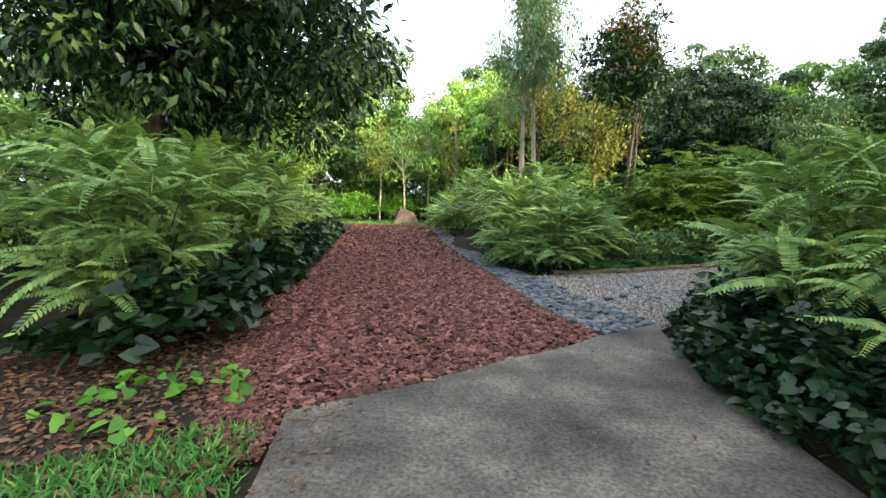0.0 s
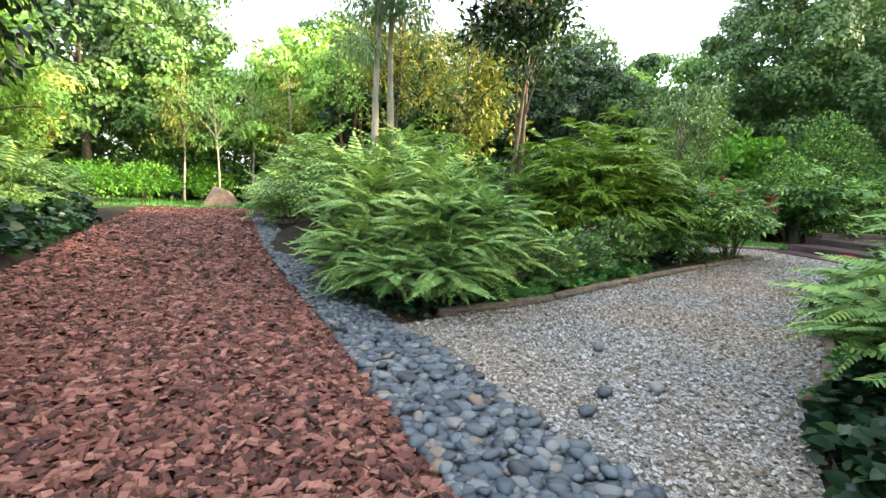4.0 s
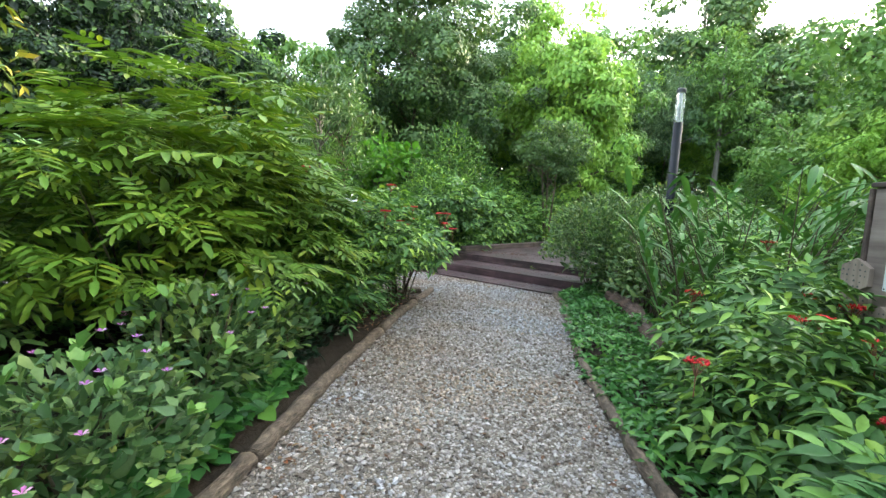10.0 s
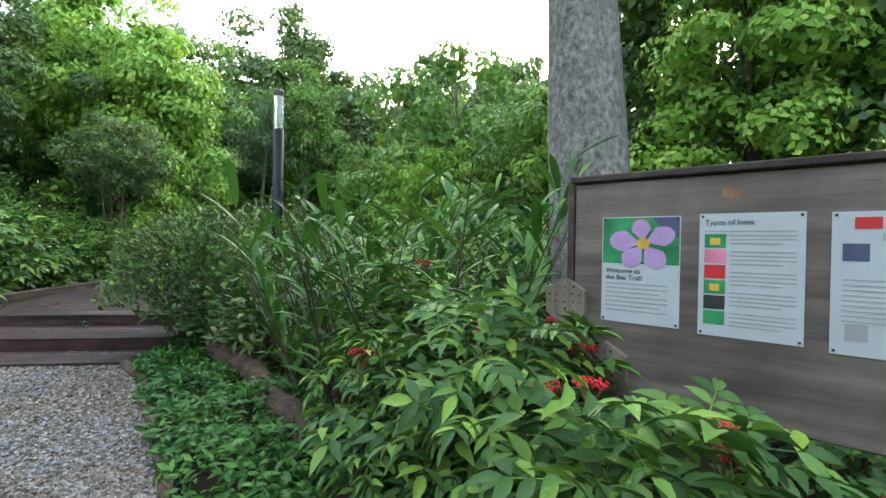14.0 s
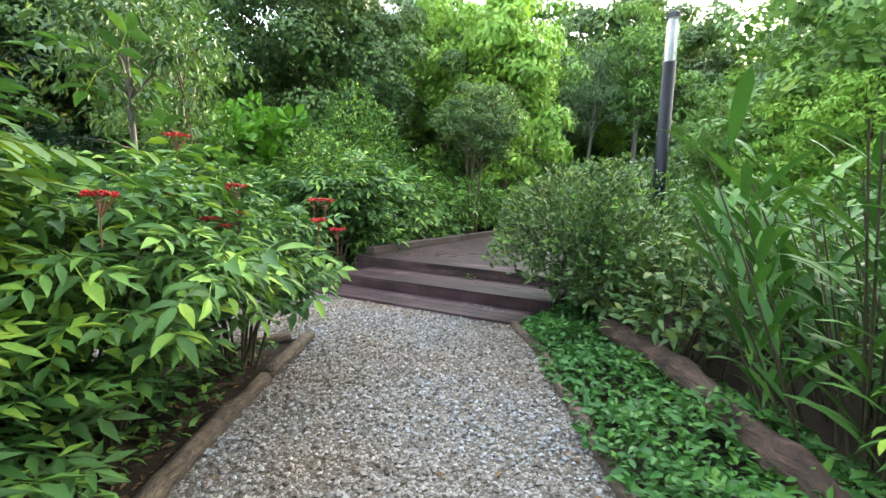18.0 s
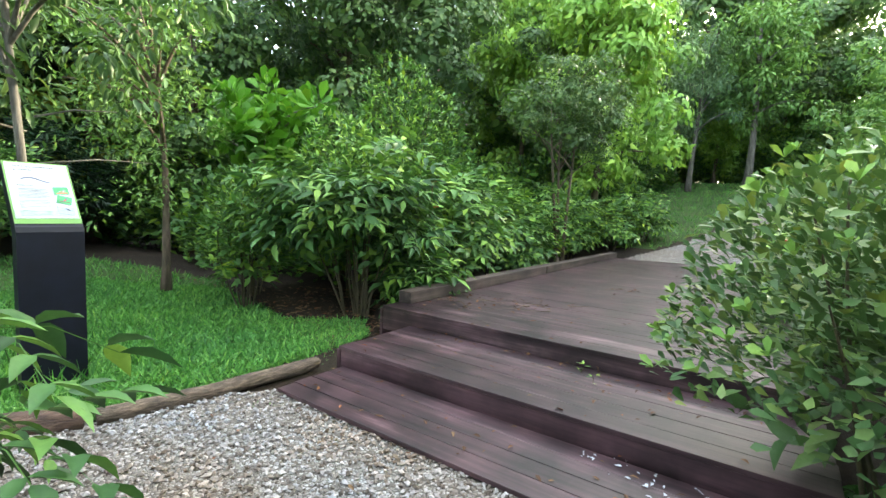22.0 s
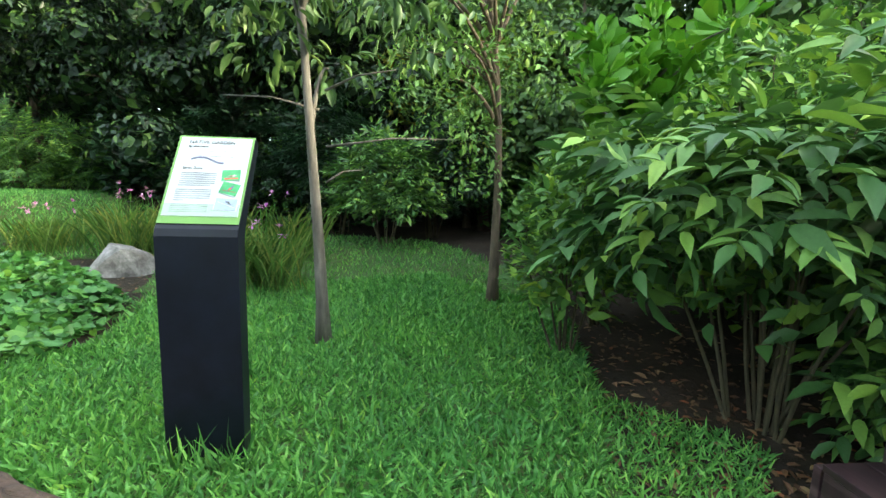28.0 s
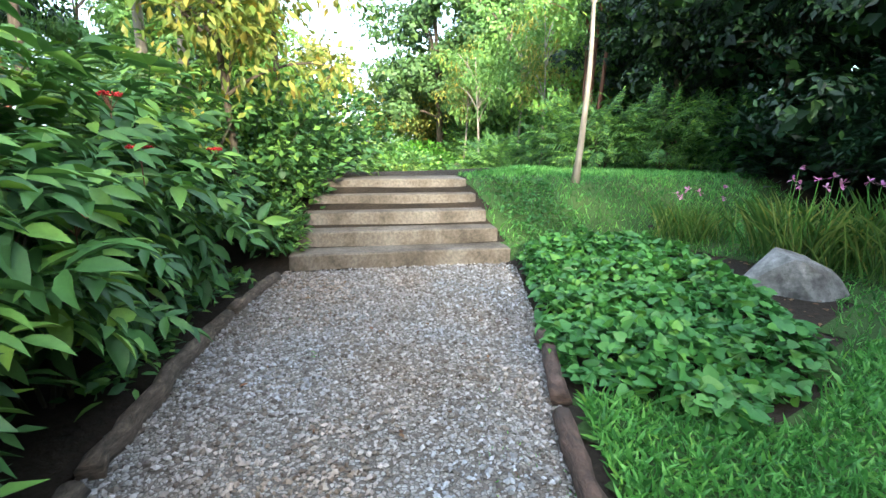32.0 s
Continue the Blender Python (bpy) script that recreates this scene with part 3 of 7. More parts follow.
SINGLES = {"fine": (FRONDS_FINE, 0.2, 0.5), "slim": (COMPOUND_SLIM, 0.1, 0.5), "oval": ([OBOVATE], 0.45, 0.8), "ovate": ([OVATE], 0.2, 0.8), "plain": ([BROAD], 0.2, 0.8)}


def bush_meshes(seed, kind, rx, ry, h, n, size, low=0.1, lump=0.22, nstems=8):
    """Stems and foliage of one bush at its own origin: tiers of leaf sprays at the twig ends, or single leaves."""
    rng = np.random.default_rng(seed)
    g = Geo()
    if kind in SPRAYS:
        shapes, each, rise, loose = SPRAYS[kind]
        tip, d = dome_points(rng, max(5, n // each), max(0.25, rx - 0.5 * size), max(0.25, ry - 0.5 * size), h - 0.12 * size, low, lump, seed, 0.5)
        q = len(tip)
        a = np.tile(np.arange(each) * 2 * np.pi / each, q) + np.repeat(rng.random(q) * 6.283, each) + rng.normal(size=q * each) * 0.22
        p, d = np.repeat(tip, each, 0), np.repeat(d, each, 0)
        f = np.stack([np.cos(a), np.sin(a), rise + (0.1 + loose) * rng.normal(size=len(a)) - 1.6 * loose * (1 - np.clip(d[:, 2], 0, 1))], -1) + d * (0.6, 0.6, 0.15)
        u = np.array([0, 0, 1.0]) + d * (1.5 * loose) + rng.normal(size=d.shape) * loose
        s = size * np.repeat(0.7 + 0.5 * rng.random(q), each) * (0.75 + 0.4 * rng.random(len(a)))
        p = p + unit(f) * s[:, None] * 0.04 + (0, 0, 1) * (0.12 * size * rng.random((len(a), 1)))
    else:
        shapes, rise, spread = SINGLES[kind]
        p, d = dome_points(rng, n, rx, ry, h, low, lump, seed)
        f = d * (1, 1, 0.35) + rng.normal(size=d.shape) * spread * 0.6 + (0, 0, rise)
        u = np.array([0, 0, 1.0]) + d * 0.5 + rng.normal(size=d.shape) * 0.3
        s = size * (0.6 + 0.7 * rng.random(len(p)))
        p = p - unit(f) * s[:, None] * 0.4
    which = rng.integers(0, len(shapes), len(p))
    for k, shape in enumerate(shapes):
        m = which == k
        if m.any():
            scatter(g, shape, p[m], f[m], u[m], s[m])
    m = int(90 + 120 * rx * h)
    q, e = dome_points(rng, m, rx * 0.55, ry * 0.55, h * 0.62, max(low, 0.12), lump, seed, 0.3)
    scatter(g, OVATE, q, e + rng.normal(size=e.shape) * 0.7, np.array([0, 0, 0.6]) + e, 0.13 + 0.07 * rng.random(len(q)))
    return g, stems(rng, nstems, rx, ry, h, 0.014)


# ---- plan ----
GRAVEL = [(3.65, 6.9), (4.3, 7.75), (5.0, 8.37), (5.6, 8.75), (6.4, 9.5), (7.0, 10.2), (7.95, 10.8), (9.2, 11.6), (10.3, 12.15), (11.7, 12.85), (12.62, 13.45), (12.58, 16.45),
          (12.2, 16.72), (11.5, 16.85), (10.8, 17.25), (9.6, 17.86), (8.85, 18.4), (8.1, 19.0), (6.15, 20.45), (5.2, 17.8), (6.4, 17.05), (7.86, 16.3), (9.4, 15.75), (10.9, 15.2),
          (11.05, 14.85), (10.1, 14.4), (9.1, 13.9), (8.4, 13.5), (7.0, 12.7), (6.0, 12.05), (5.0, 11.45), (4.3, 11.0), (3.24, 10.5), (2.7, 10.2), (2.3, 10.0), (2.7, 9.06), (3.05, 8.0)]
MULCH = [(0.62, 4.12), (0.3, 4.6), (-0.25, 5.55), (-0.77, 6.4), (-1.35, 8.2), (-2.5, 11.9), (-4.6, 18.5), (-6.4, 24.5), (-2.6, 25.2), (-2.0, 22.5), (-0.05, 15.2), (0.86, 12.3), (1.85, 9.3), (2.3, 7.8), (2.7, 6.8), (2.98, 6.4),
         (2.53, 5.85), (2.0, 5.4), (1.43, 4.8)]
PEBBLES = [(-2.0, 22.5), (-0.05, 15.2), (0.86, 12.3), (1.85, 9.3), (2.3, 7.8), (2.7, 6.8), (2.98, 6.4), (3.6, 6.95), (3.05, 8.0), (2.7, 9.06), (2.3, 10.0), (1.35, 12.5), (0.5, 15.4), (-1.5, 22.6)]
CONCRETE = [(0.62, 4.12), (1.43, 4.8), (2.0, 5.4), (2.53, 5.85), (2.98, 6.4), (3.62, 6.92), (3.55, 5.4), (3.7, 4.1), (4.1, 1.0), (4.3, -9.0), (0.6, -9.0), (0.75, 1.0), (0.86, 3.3)]
STEP_FOOT, STEP_UP, STEP_SIDE = np.array([5.62, 19.15]), np.array([-0.93, 0.367]), np.array([0.367, 0.93])


def grown(poly, d):
    """The outline moved outward by d."""
    q = np.array(poly)
    e = unit(np.roll(q, -1, 0) - q)
    turn = np.sign(np.sum(q[:, 0] * np.roll(q[:, 1], -1) - q[:, 1] * np.roll(q[:, 0], -1)))
    n = np.stack([e[:, 1], -e[:, 0]], -1) * turn
    return [tuple(p) for p in q + unit(n + np.roll(n, 1, 0)) * d]


def inside(poly, x, y):
    x, y = np.asarray(x, float), np.asarray(y, float)
    hit = np.zeros(x.shape, bool)
    q = np.array(poly)
    for (x0, y0), (x1, y1) in zip(q, np.roll(q, -1, 0)):
        hit ^= ((y0 > y) != (y1 > y)) & (x < (x1 - x0) * (y - y0) / (y1 - y0 + 1e-12) + x0)
    return hit


def edge_gap(poly, x, y):
    q, best = np.array(poly), np.full(np.shape(x), 1e9)
    for (x0, y0), (x1, y1) in zip(q, np.roll(q, -1, 0)):
        dx, dy = x1 - x0, y1 - y0
        t = np.clip(((x - x0) * dx + (y - y0) * dy) / (dx * dx + dy * dy), 0, 1)
        best = np.minimum(best, np.hypot(x - x0 - t * dx, y - y0 - t * dy))
    return best


def smooth(a, b, v):
    t = np.clip((v - a) / (b - a), 0, 1)
    return t * t * (3 - 2 * t)


def rise(x, y):
    """Lie of the land: level round the paths, a bank up beside the concrete steps."""
    s = (x - STEP_FOOT[0]) * STEP_UP[0] + (y - STEP_FOOT[1]) * STEP_UP[1]
    z = 0.98 * smooth(-0.3, 2.1, s) * smooth(13.5, 16.5, y) * smooth(-0.3, 1.8, x)
    z = np.maximum(z, 0.3 * smooth(19.5, 24, y) * smooth(3, 6, x) * smooth(17, 14, x))
    return np.maximum(z, 0.3 * smooth(20.5, 23, x) + 0.165 * np.clip(x - 23, 0, 20))


def land(x, y):
    """Height of the ground sheet, sunk under the paths and a little proud in the beds."""
    x, y = np.asarray(x, float), np.asarray(y, float)
    z = rise(x, y)
    sink = np.zeros(x.shape)
    for poly in (GRAVEL, MULCH, CONCRETE):
        g = edge_gap(poly, x, y)
        sink = np.maximum(sink, np.where(inside(poly, x, y), 1.0, smooth(0.28, 0.0, g)))
    deck = (x > 12.4) & (x < 22.9) & (y > 13.2) & (y < 17.0)
    sink = np.where(deck, 1.0, sink)
    ripple = 0.03 * np.sin(x * 1.7 + 0.6 * y) * np.sin(y * 1.3 - 0.4 * x)
    far = smooth(60, 300, np.hypot(x, y))
    return z + (0.015 + 0.6 * ripple) * (1 - sink) - 0.06 * sink + 2.0 * far


def height(x, y):
    return float(land(np.array([x]), np.array([y]))[0])


# ---- ground ----
def spread_axis(lo, hi, step, reach):
    core = np.arange(lo, hi + 1e-6, step)
    out = np.cumsum(step * 1.35 ** np.arange(1, 30))
    out = out[out < reach]
    return np.r_[lo - out[::-1], core, hi + out]


gx, gy = spread_axis(-14, 36, 0.3, 900), spread_axis(-10, 40, 0.3, 900)
X, Y = np.meshgrid(gx, gy, indexing="ij")
Z = land(X, Y)
ii, jj = np.meshgrid(np.arange(len(gx) - 1), np.arange(len(gy) - 1), indexing="ij")
ny = len(gy)
g = Geo().add(np.stack([X, Y, Z], -1).reshape(-1, 3), np.stack([ii * ny + jj, (ii + 1) * ny + jj, (ii + 1) * ny + jj + 1, ii * ny + jj + 1], -1).reshape(-1, 4))
ground = tagged(part("ground", g, M_SOIL, smooth=True), "dark earth beds with leaf litter between the paths", "ground", kind="structure")


def sheet(name, poly, z, thick, mat, label, category, kind="structure"):
    """A filled outline with a skirt down to below the ground."""
    bm = bmesh.new()
    vs = [bm.verts.new((x, y, z)) for x, y in poly]
    face = bm.faces.new(vs)
    if face.normal.z < 0:
        face.normal_flip()
    face.normal_update()
    ext = bmesh.ops.extrude_face_region(bm, geom=[face])
    bmesh.ops.translate(bm, vec=(0, 0, -thick), verts=[v for v in ext["geom"] if isinstance(v, bmesh.types.BMVert)])
    bmesh.ops.recalc_face_normals(bm, faces=bm.faces)
    return tagged(part(name, bm, mat), label, category, kind=kind)


def lawn_sheet(name, poly, step, mat, label):
    q = np.array(poly)
    xs, ys = np.arange(q[:, 0].min(), q[:, 0].max() + step, step), np.arange(q[:, 1].min(), q[:, 1].max() + step, step)
    A, B = np.meshgrid(xs, ys, indexing="ij")
    zz = land(A, B) + 0.012
    i, j = np.meshgrid(np.arange(len(xs) - 1), np.arange(len(ys) - 1), indexing="ij")
    i, j = i.ravel(), j.ravel()
    ok = inside(poly, xs[i] + step / 2, ys[j] + step / 2)
    i, j, m = i[ok], j[ok], len(ys)
    gg = Geo().add(np.stack([A, B, zz], -1).reshape(-1, 3), np.stack([i * m + j, (i + 1) * m + j, (i + 1) * m + j + 1, i * m + j + 1], -1))
    return tagged(part(name, gg, mat, smooth=True), label, "lawn", kind="structure")


GRAVEL_BED = grown(GRAVEL, 0.12)
gravel_path = sheet("gravel_path", GRAVEL_BED, 0.0, 0.12, M_GRAVELBED, "pale grey and tan gravel path between timber edges", "path")
mulch_path = sheet("mulch_path", MULCH, 0.0, 0.12, M_MULCHBED, "red-brown bark mulch path", "path")
pebble_bed = sheet("pebble_strip", PEBBLES, 0.006, 0.10, M_SOIL, "strip of blue-grey river pebbles beside the mulch", "pebble strip")
pavement = sheet("pavement", CONCRETE, 0.03, 0.15, M_CONCRETE, "worn grey concrete path end with dark stains", "pavement")
LAWN = [(13.3, 16.95), (12.2, 16.9), (11.5, 17.0), (10.9, 17.4), (9.75, 18.05), (9.0, 18.6), (9.9, 19.2), (9.6, 20.6), (9.0, 22.6), (6.2, 23.3), (4.5, 22.6), (1.0, 24.5), (4.0, 27.5), (9.5, 25.0), (13.0, 24.5), (14.6, 21.0), (13.9, 18.2)]
lawn = lawn_sheet("lawn", LAWN, 0.2, M_LAWN, "short green lawn with a few fallen leaves")
BANK = [(6.25, 20.48), (3.8, 21.15), (2.2, 23.5), (4.5, 26.0), (9.5, 25.0), (9.2, 22.6), (7.6, 22.2), (6.2, 22.0)]
lawn_bank = lawn_sheet("lawn_bank", BANK, 0.2, M_LAWN, "green lawn on the bank beside the steps")
lawn_far = lawn_sheet("lawn_far", [(24.5, 16.2), (27, 15.4), (30, 14.6), (36, 13.7), (44, 12.7), (45, 22), (35.5, 26), (25, 24)], 0.25, M_LAWN, "green lawn beyond the deck")
lawn_end = lawn_sheet("lawn_end", [(-6.5, 25.2), (-2.5, 25.6), (2, 25), (3, 33), (-13, 33), (-13, 23), (-7.5, 22)], 0.5, M_LAWN, "bright green lawn at the end of the mulch path")

# ---- timber deck and its two steps ----
deck = thing("timber_deck", "dark brown weathered timber deck with two low steps", "deck", kind="structure")
rng = np.random.default_rng(5)


def boards_along_y(x0, x1, y0, y1, z, pitch, name, slant=0.0):
    xs = np.arange(x0, x1 - pitch * 0.4, pitch)
    for x in xs:
        g = Geo()
        box(g, (x + 0.0035, y0 + rng.normal() * 0.006, z - 0.03), (x + pitch - 0.0035, y1 + rng.normal() * 0.006, z + rng.normal() * 0.001), 0.002)
        part(name, g, M_DECK, deck)


boards_along_y(12.58, 13.26, 13.3, 16.5, 0.045, 0.17, "plank")
boards_along_y(13.28, 14.28, 13.1, 16.58, 0.205, 0.2, "plank")
boards_along_y(14.28, 22.9, 13.2, 17.0, 0.365, 0.2, "plank")
for x0, z0, z1, ya, yb in ((13.29, -0.05, 0.174, 13.1, 16.57), (14.29, 0.1, 0.334, 13.2, 16.99)):
    part("riser", box(Geo(), (x0, ya, z0), (x0 + 0.035, yb, z1), 0.003), M_DECK, deck)
part("side_board", box(Geo(), (13.3, 16.59, -0.05), (14.3, 16.63, 0.17), 0.003), M_DECK, deck)
part("side_board", box(Geo(), (14.3, 17.01, -0.05), (22.9, 17.05, 0.33), 0.003), M_DECK, deck)
part("side_board", box(Geo(), (14.3, 13.15, -0.05), (22.9, 13.19, 0.33), 0.003), M_DECK, deck)
for x0, x1 in ((14.55, 18.4), (18.43, 22.9)):
    curb = part("kerb_beam", box(Geo(), (x0 - 16, -0.09, 0), (x1 - 16, 0.09, 0.14), 0.006), M_BEAM, None)
    curb.matrix_world = pose(16, 16.9, 0.367)
    tagged(curb, "grey weathered timber kerb beam along the deck", "beam", "kerb beams of the deck")
far_path = lawn_sheet("gravel_path_far", [(22.9, 13.4), (22.9, 16.7), (25.5, 15.6), (30, 14.5), (36, 13.6), (43, 12.6), (43, 10.4), (36, 11.6), (30, 12.0), (26, 12.8)], 0.08, M_GRAVELBED, "pale gravel path climbing beyond the deck")
far_path["category"] = "path"
far_path.location.z = 0.03

# ---- concrete steps ----
flight = thing("concrete_steps", "five low weathered concrete steps with dirt stains", "steps", kind="structure")
turn_z = math.degrees(math.atan2(STEP_UP[1], STEP_UP[0]))
treads = (0.0, 0.40, 0.80, 1.20, 1.60, 2.4)
for n in range(5):
    w = 1.42 - 0.06 * n
    st = part("step", box(Geo(), (treads[n], -w, -0.3), (treads[n + 1] + (0.05 if n < 4 else 0), w, 0.2 * (n + 1) + 0.01), 0.018), M_STEPS, flight)
    st.matrix_world = pose(STEP_FOOT[0], STEP_FOOT[1], 0.0, 0, 0, turn_z)

# ---- log edging ----


def log(pts, r, seed, label="weathered grey-brown log edging the gravel", mat=M_LOG, name="edging_log", group="log edging"):
    rg = np.random.default_rng(seed)
    pts = np.array([(x, y, z) for x, y, z in pts], float)
    s = np.linspace(0, 1, max(6, int(np.linalg.norm(np.diff(pts, axis=0), axis=1).sum() / 0.12)))
    t = np.linspace(0, 1, len(pts))
    q = np.stack([np.interp(s, t, pts[:, k]) for k in range(3)], -1)
    q[1:-1, :2] += rg.normal(size=(len(q) - 2, 2)) * 0.008
    mid = q.mean(0)
    ob = part(name, tube(Geo(), q - mid, r * (1 + 0.05 * rg.normal(size=len(q))), 14, 0.07, rg), mat, smooth=True)
    ob.location = mid
    return tagged(ob, label, "log", group)


LOGS = [[(2.72, 10.42), (3.3, 10.62), (4.25, 11.08)], [(4.3, 11.12), (5.0, 11.6), (5.9, 12.15)], [(5.95, 12.18), (7.0, 12.85), (8.35, 13.62)], [(8.4, 13.64), (9.1, 14.05), (9.9, 14.45)], [(9.95, 14.5), (10.95, 14.98)],
        [(4.9, 8.2), (5.5, 8.58), (6.0, 9.0)], [(6.05, 9.02), (6.45, 9.4), (7.05, 10.12)], [(7.1, 10.1), (7.95, 10.68), (9.2, 11.48)], [(9.25, 11.5), (10.35, 12.05), (11.2, 12.5)], [(11.25, 12.52), (11.8, 12.8), (12.6, 13.35)],
        [(13.2, 16.78), (12.2, 16.82), (11.55, 16.95)], [(11.5, 16.98), (10.85, 17.35), (10.3, 17.6)], [(10.2, 17.66), (9.62, 17.98), (9.1, 18.35)], [(9.0, 18.45), (8.5, 18.85), (8.15, 19.1)],
        [(10.8, 15.12), (9.4, 15.65), (8.4, 16.05)], [(8.3, 16.1), (7.3, 16.5), (6.4, 16.95)], [(6.3, 17.0), (5.8, 17.3), (5.35, 17.62)]]
for k, pl in enumerate(LOGS):
    log([(x, y, 0.03) for x, y in pl], mat=M_ROT if 10 < k < 14 else M_LOG, r= 0.085 if k == 11 else 0.05 if 4 < k < 10 else 0.06, seed=40 + k)
log([(12.4, 12.25, 0.2), (11.9, 11.95, 0.22), (11.45, 11.6, 0.2), (10.9, 11.35, 0.16), (10.4, 11.08, 0.15), (9.8, 10.83, 0.12)], 0.115, 77, "fallen split log half buried in creepers", M_ROT, "fallen_log", "")


# ---- boulders ----
def boulder(name, at, size, seed, mat, label):
    bm = bmesh.new()
    bmesh.ops.create_icosphere(bm, subdivisions=3, radius=1)
    for v in bm.verts:
        d = v.co.normalized()
        k = 1 + 0.25 * noise.noise(d * 1.3 + Vector((seed, 0, 0))) + 0.10 * noise.noise(d * 3.1 + Vector((0, seed, 0))) + 0.04 * noise.noise(d * 9 + Vector((0, 0, seed)))
        c = d * k
        for nx, ny, nz, far in ((0.3, 0.1, 0.95, 0.55), (0.9, -0.3, 0.35, 0.62), (-0.85, -0.2, 0.45, 0.6), (0.15, -0.98, 0.12, 0.5), (0.5, 0.7, 0.5, 0.6), (-0.4, 0.8, 0.4, 0.6), (-0.45, -0.65, 0.62, 0.52), (0.6, -0.75, 0.3, 0.56)):
            w = Vector((nx, ny, nz)).normalized()
            c -= w * max(0.0, c.dot(w) - far) * 1.0
        v.co = Vector((c.x * size[0], c.y * size[1], c.z * size[2]))
    ob = part(name, bm, mat)
    ob.location = at
    return tagged(ob, label, "boulder")


boulder("boulder", (8.85, 21.75, height(8.85, 21.75) + 0.12), (0.52, 0.42, 0.4), 33, M_ROCK, "pale grey angular boulder beside the grass bed")
boulder("boulder", (-4.2, 26.6, height(-4.2, 26.6) + 0.35), (0.75, 0.7, 0.75), 9, M_ROCK_BROWN, "brown boulder at the end of the mulch path")
boulder("boulder", (-9.6, 26.5, height(-9.6, 26.5) + 0.15), (0.8, 0.5, 0.4), 14, M_ROCK, "pale boulder on the far lawn")


# ---- information pillar ----
def quad_panel(name, u0, u1, v0, v1, lift, mat, parent, origin, eu, ev, en, label="", outline=None):
    """A thin flat print laid on a panel, in the panel's own axes."""
    pts = outline or [(u0, v0), (u1, v0), (u1, v1), (u0, v1)]
    k = len(pts)
    v = np.array([origin + eu * a + ev * b + en * c for c in (lift - 0.0012, lift) for a, b in pts])
    side = [(i, (i + 1) % k, k + (i + 1) % k, k + i) for i in range(k)]
    g = Geo().add(v, [np.array([list(range(k, 2 * k))]), np.array(side)])
    return part(name, g, mat, parent, label)


def lettering(text, size, u, v, lift, mat, parent, origin, eu, ev, en, name="lettering"):
    cu = bpy.data.curves.new(name, "FONT")
    cu.body, cu.size, cu.extrude = text, size, 0.0005
    ob = bpy.data.objects.new(name, cu)
    scene.collection.objects.link(ob)
    me = bpy.data.meshes.new_from_object(ob.evaluated_get(bpy.context.evaluated_depsgraph_get()))
    bpy.data.objects.remove(ob)
    m = Matrix(((*eu, 0), (*ev, 0), (*en, 0), (0, 0, 0, 1))).transposed()
    m.translation = Vector(origin + eu * u + ev * v + en * lift)
    me.transform(m)
    me.materials.clear()
    return part(name, me, mat, parent)


pillar = thing("information_pillar", "black steel information pillar with a sloped bird garden panel", "sign")
PX0, PX1, PY = 11.33, 11.715, 17.63
prof = [(PY, -0.1), (PY, 1.2), (PY + 0.012, 1.235), (PY + 0.03, 1.255), (PY + 0.335, 1.69), (PY + 0.375, 1.66), (PY + 0.12, 1.24), (PY + 0.10, 1.19), (PY + 0.10, -0.1)]
k = len(prof)
v = np.array([(x, y, z) for x in (PX0, PX1) for y, z in prof])
f = [(i, (i + 1) % k, k + (i + 1) % k, k + i) for i in range(k)]
part("post", Geo().add(v, [np.array(f), np.array([list(range(k - 1, -1, -1)), list(range(k, 2 * k))])]), M_BLACK, pillar, "black powder-coated steel post")
o = np.array([PX0 + 0.002, PY + 0.03, 1.257])
eu, ev = np.array([1.0, 0, 0]), unit(np.array([0, 0.305, 0.435]))
en = np.cross(eu, ev)
W, H = PX1 - PX0 - 0.004, 0.53
pa = dict(parent=pillar, origin=o, eu=eu, ev=ev, en=en)
quad_panel("panel_border", 0, W, 0, H, 0.004, M_GREENPRINT, label="green printed border", **pa)
quad_panel("panel_sheet", 0.012, W - 0.012, 0.04, H - 0.012, 0.006, M_SHEET, label="white printed sheet", **pa)
quad_panel("panel_tint", 0.013, W - 0.013, 0.041, 0.11, 0.0075, M_PALEGREEN, **pa)
lettering("NATIVE GARDEN", 0.030, 0.055, H - 0.052, 0.008, M_INK, **pa)
lettering("@ HORTPARK", 0.016, 0.055, H - 0.077, 0.008, M_INK, **pa)
lettering("Birds Zone", 0.022, 0.055, 0.315, 0.008, M_INK, **pa)
for n in range(7):
    quad_panel("text_line", 0.055, 0.228 - 0.02 * (n == 6), 0.29 - 0.0125 * n, 0.2962 - 0.0125 * n, 0.008, M_FAINTINK, **pa)
for n in range(6):
    quad_panel("text_line", 0.05, 0.22 - 0.12 * (n == 5), 0.19 - 0.0125 * n, 0.1962 - 0.0125 * n, 0.008, M_FAINTINK, **pa)
for n in range(5):
    quad_panel("text_line", 0.045, 0.22, 0.105 - 0.0105 * n, 0.1095 - 0.0105 * n, 0.009, M_FAINTINK, **pa)
arc = [(0.085 + 0.165 * t, 0.362 + 0.034 * math.sin(math.pi * min(1, t * 0.95 + 0.22))) for t in np.linspace(0, 1, 9)]
quad_panel("map_band", 0, 0, 0, 0, 0.008, M_BLUEPRINT, label="dark curved map band", outline=arc + [(a, b - 0.011) for a, b in arc[::-1]], **pa)


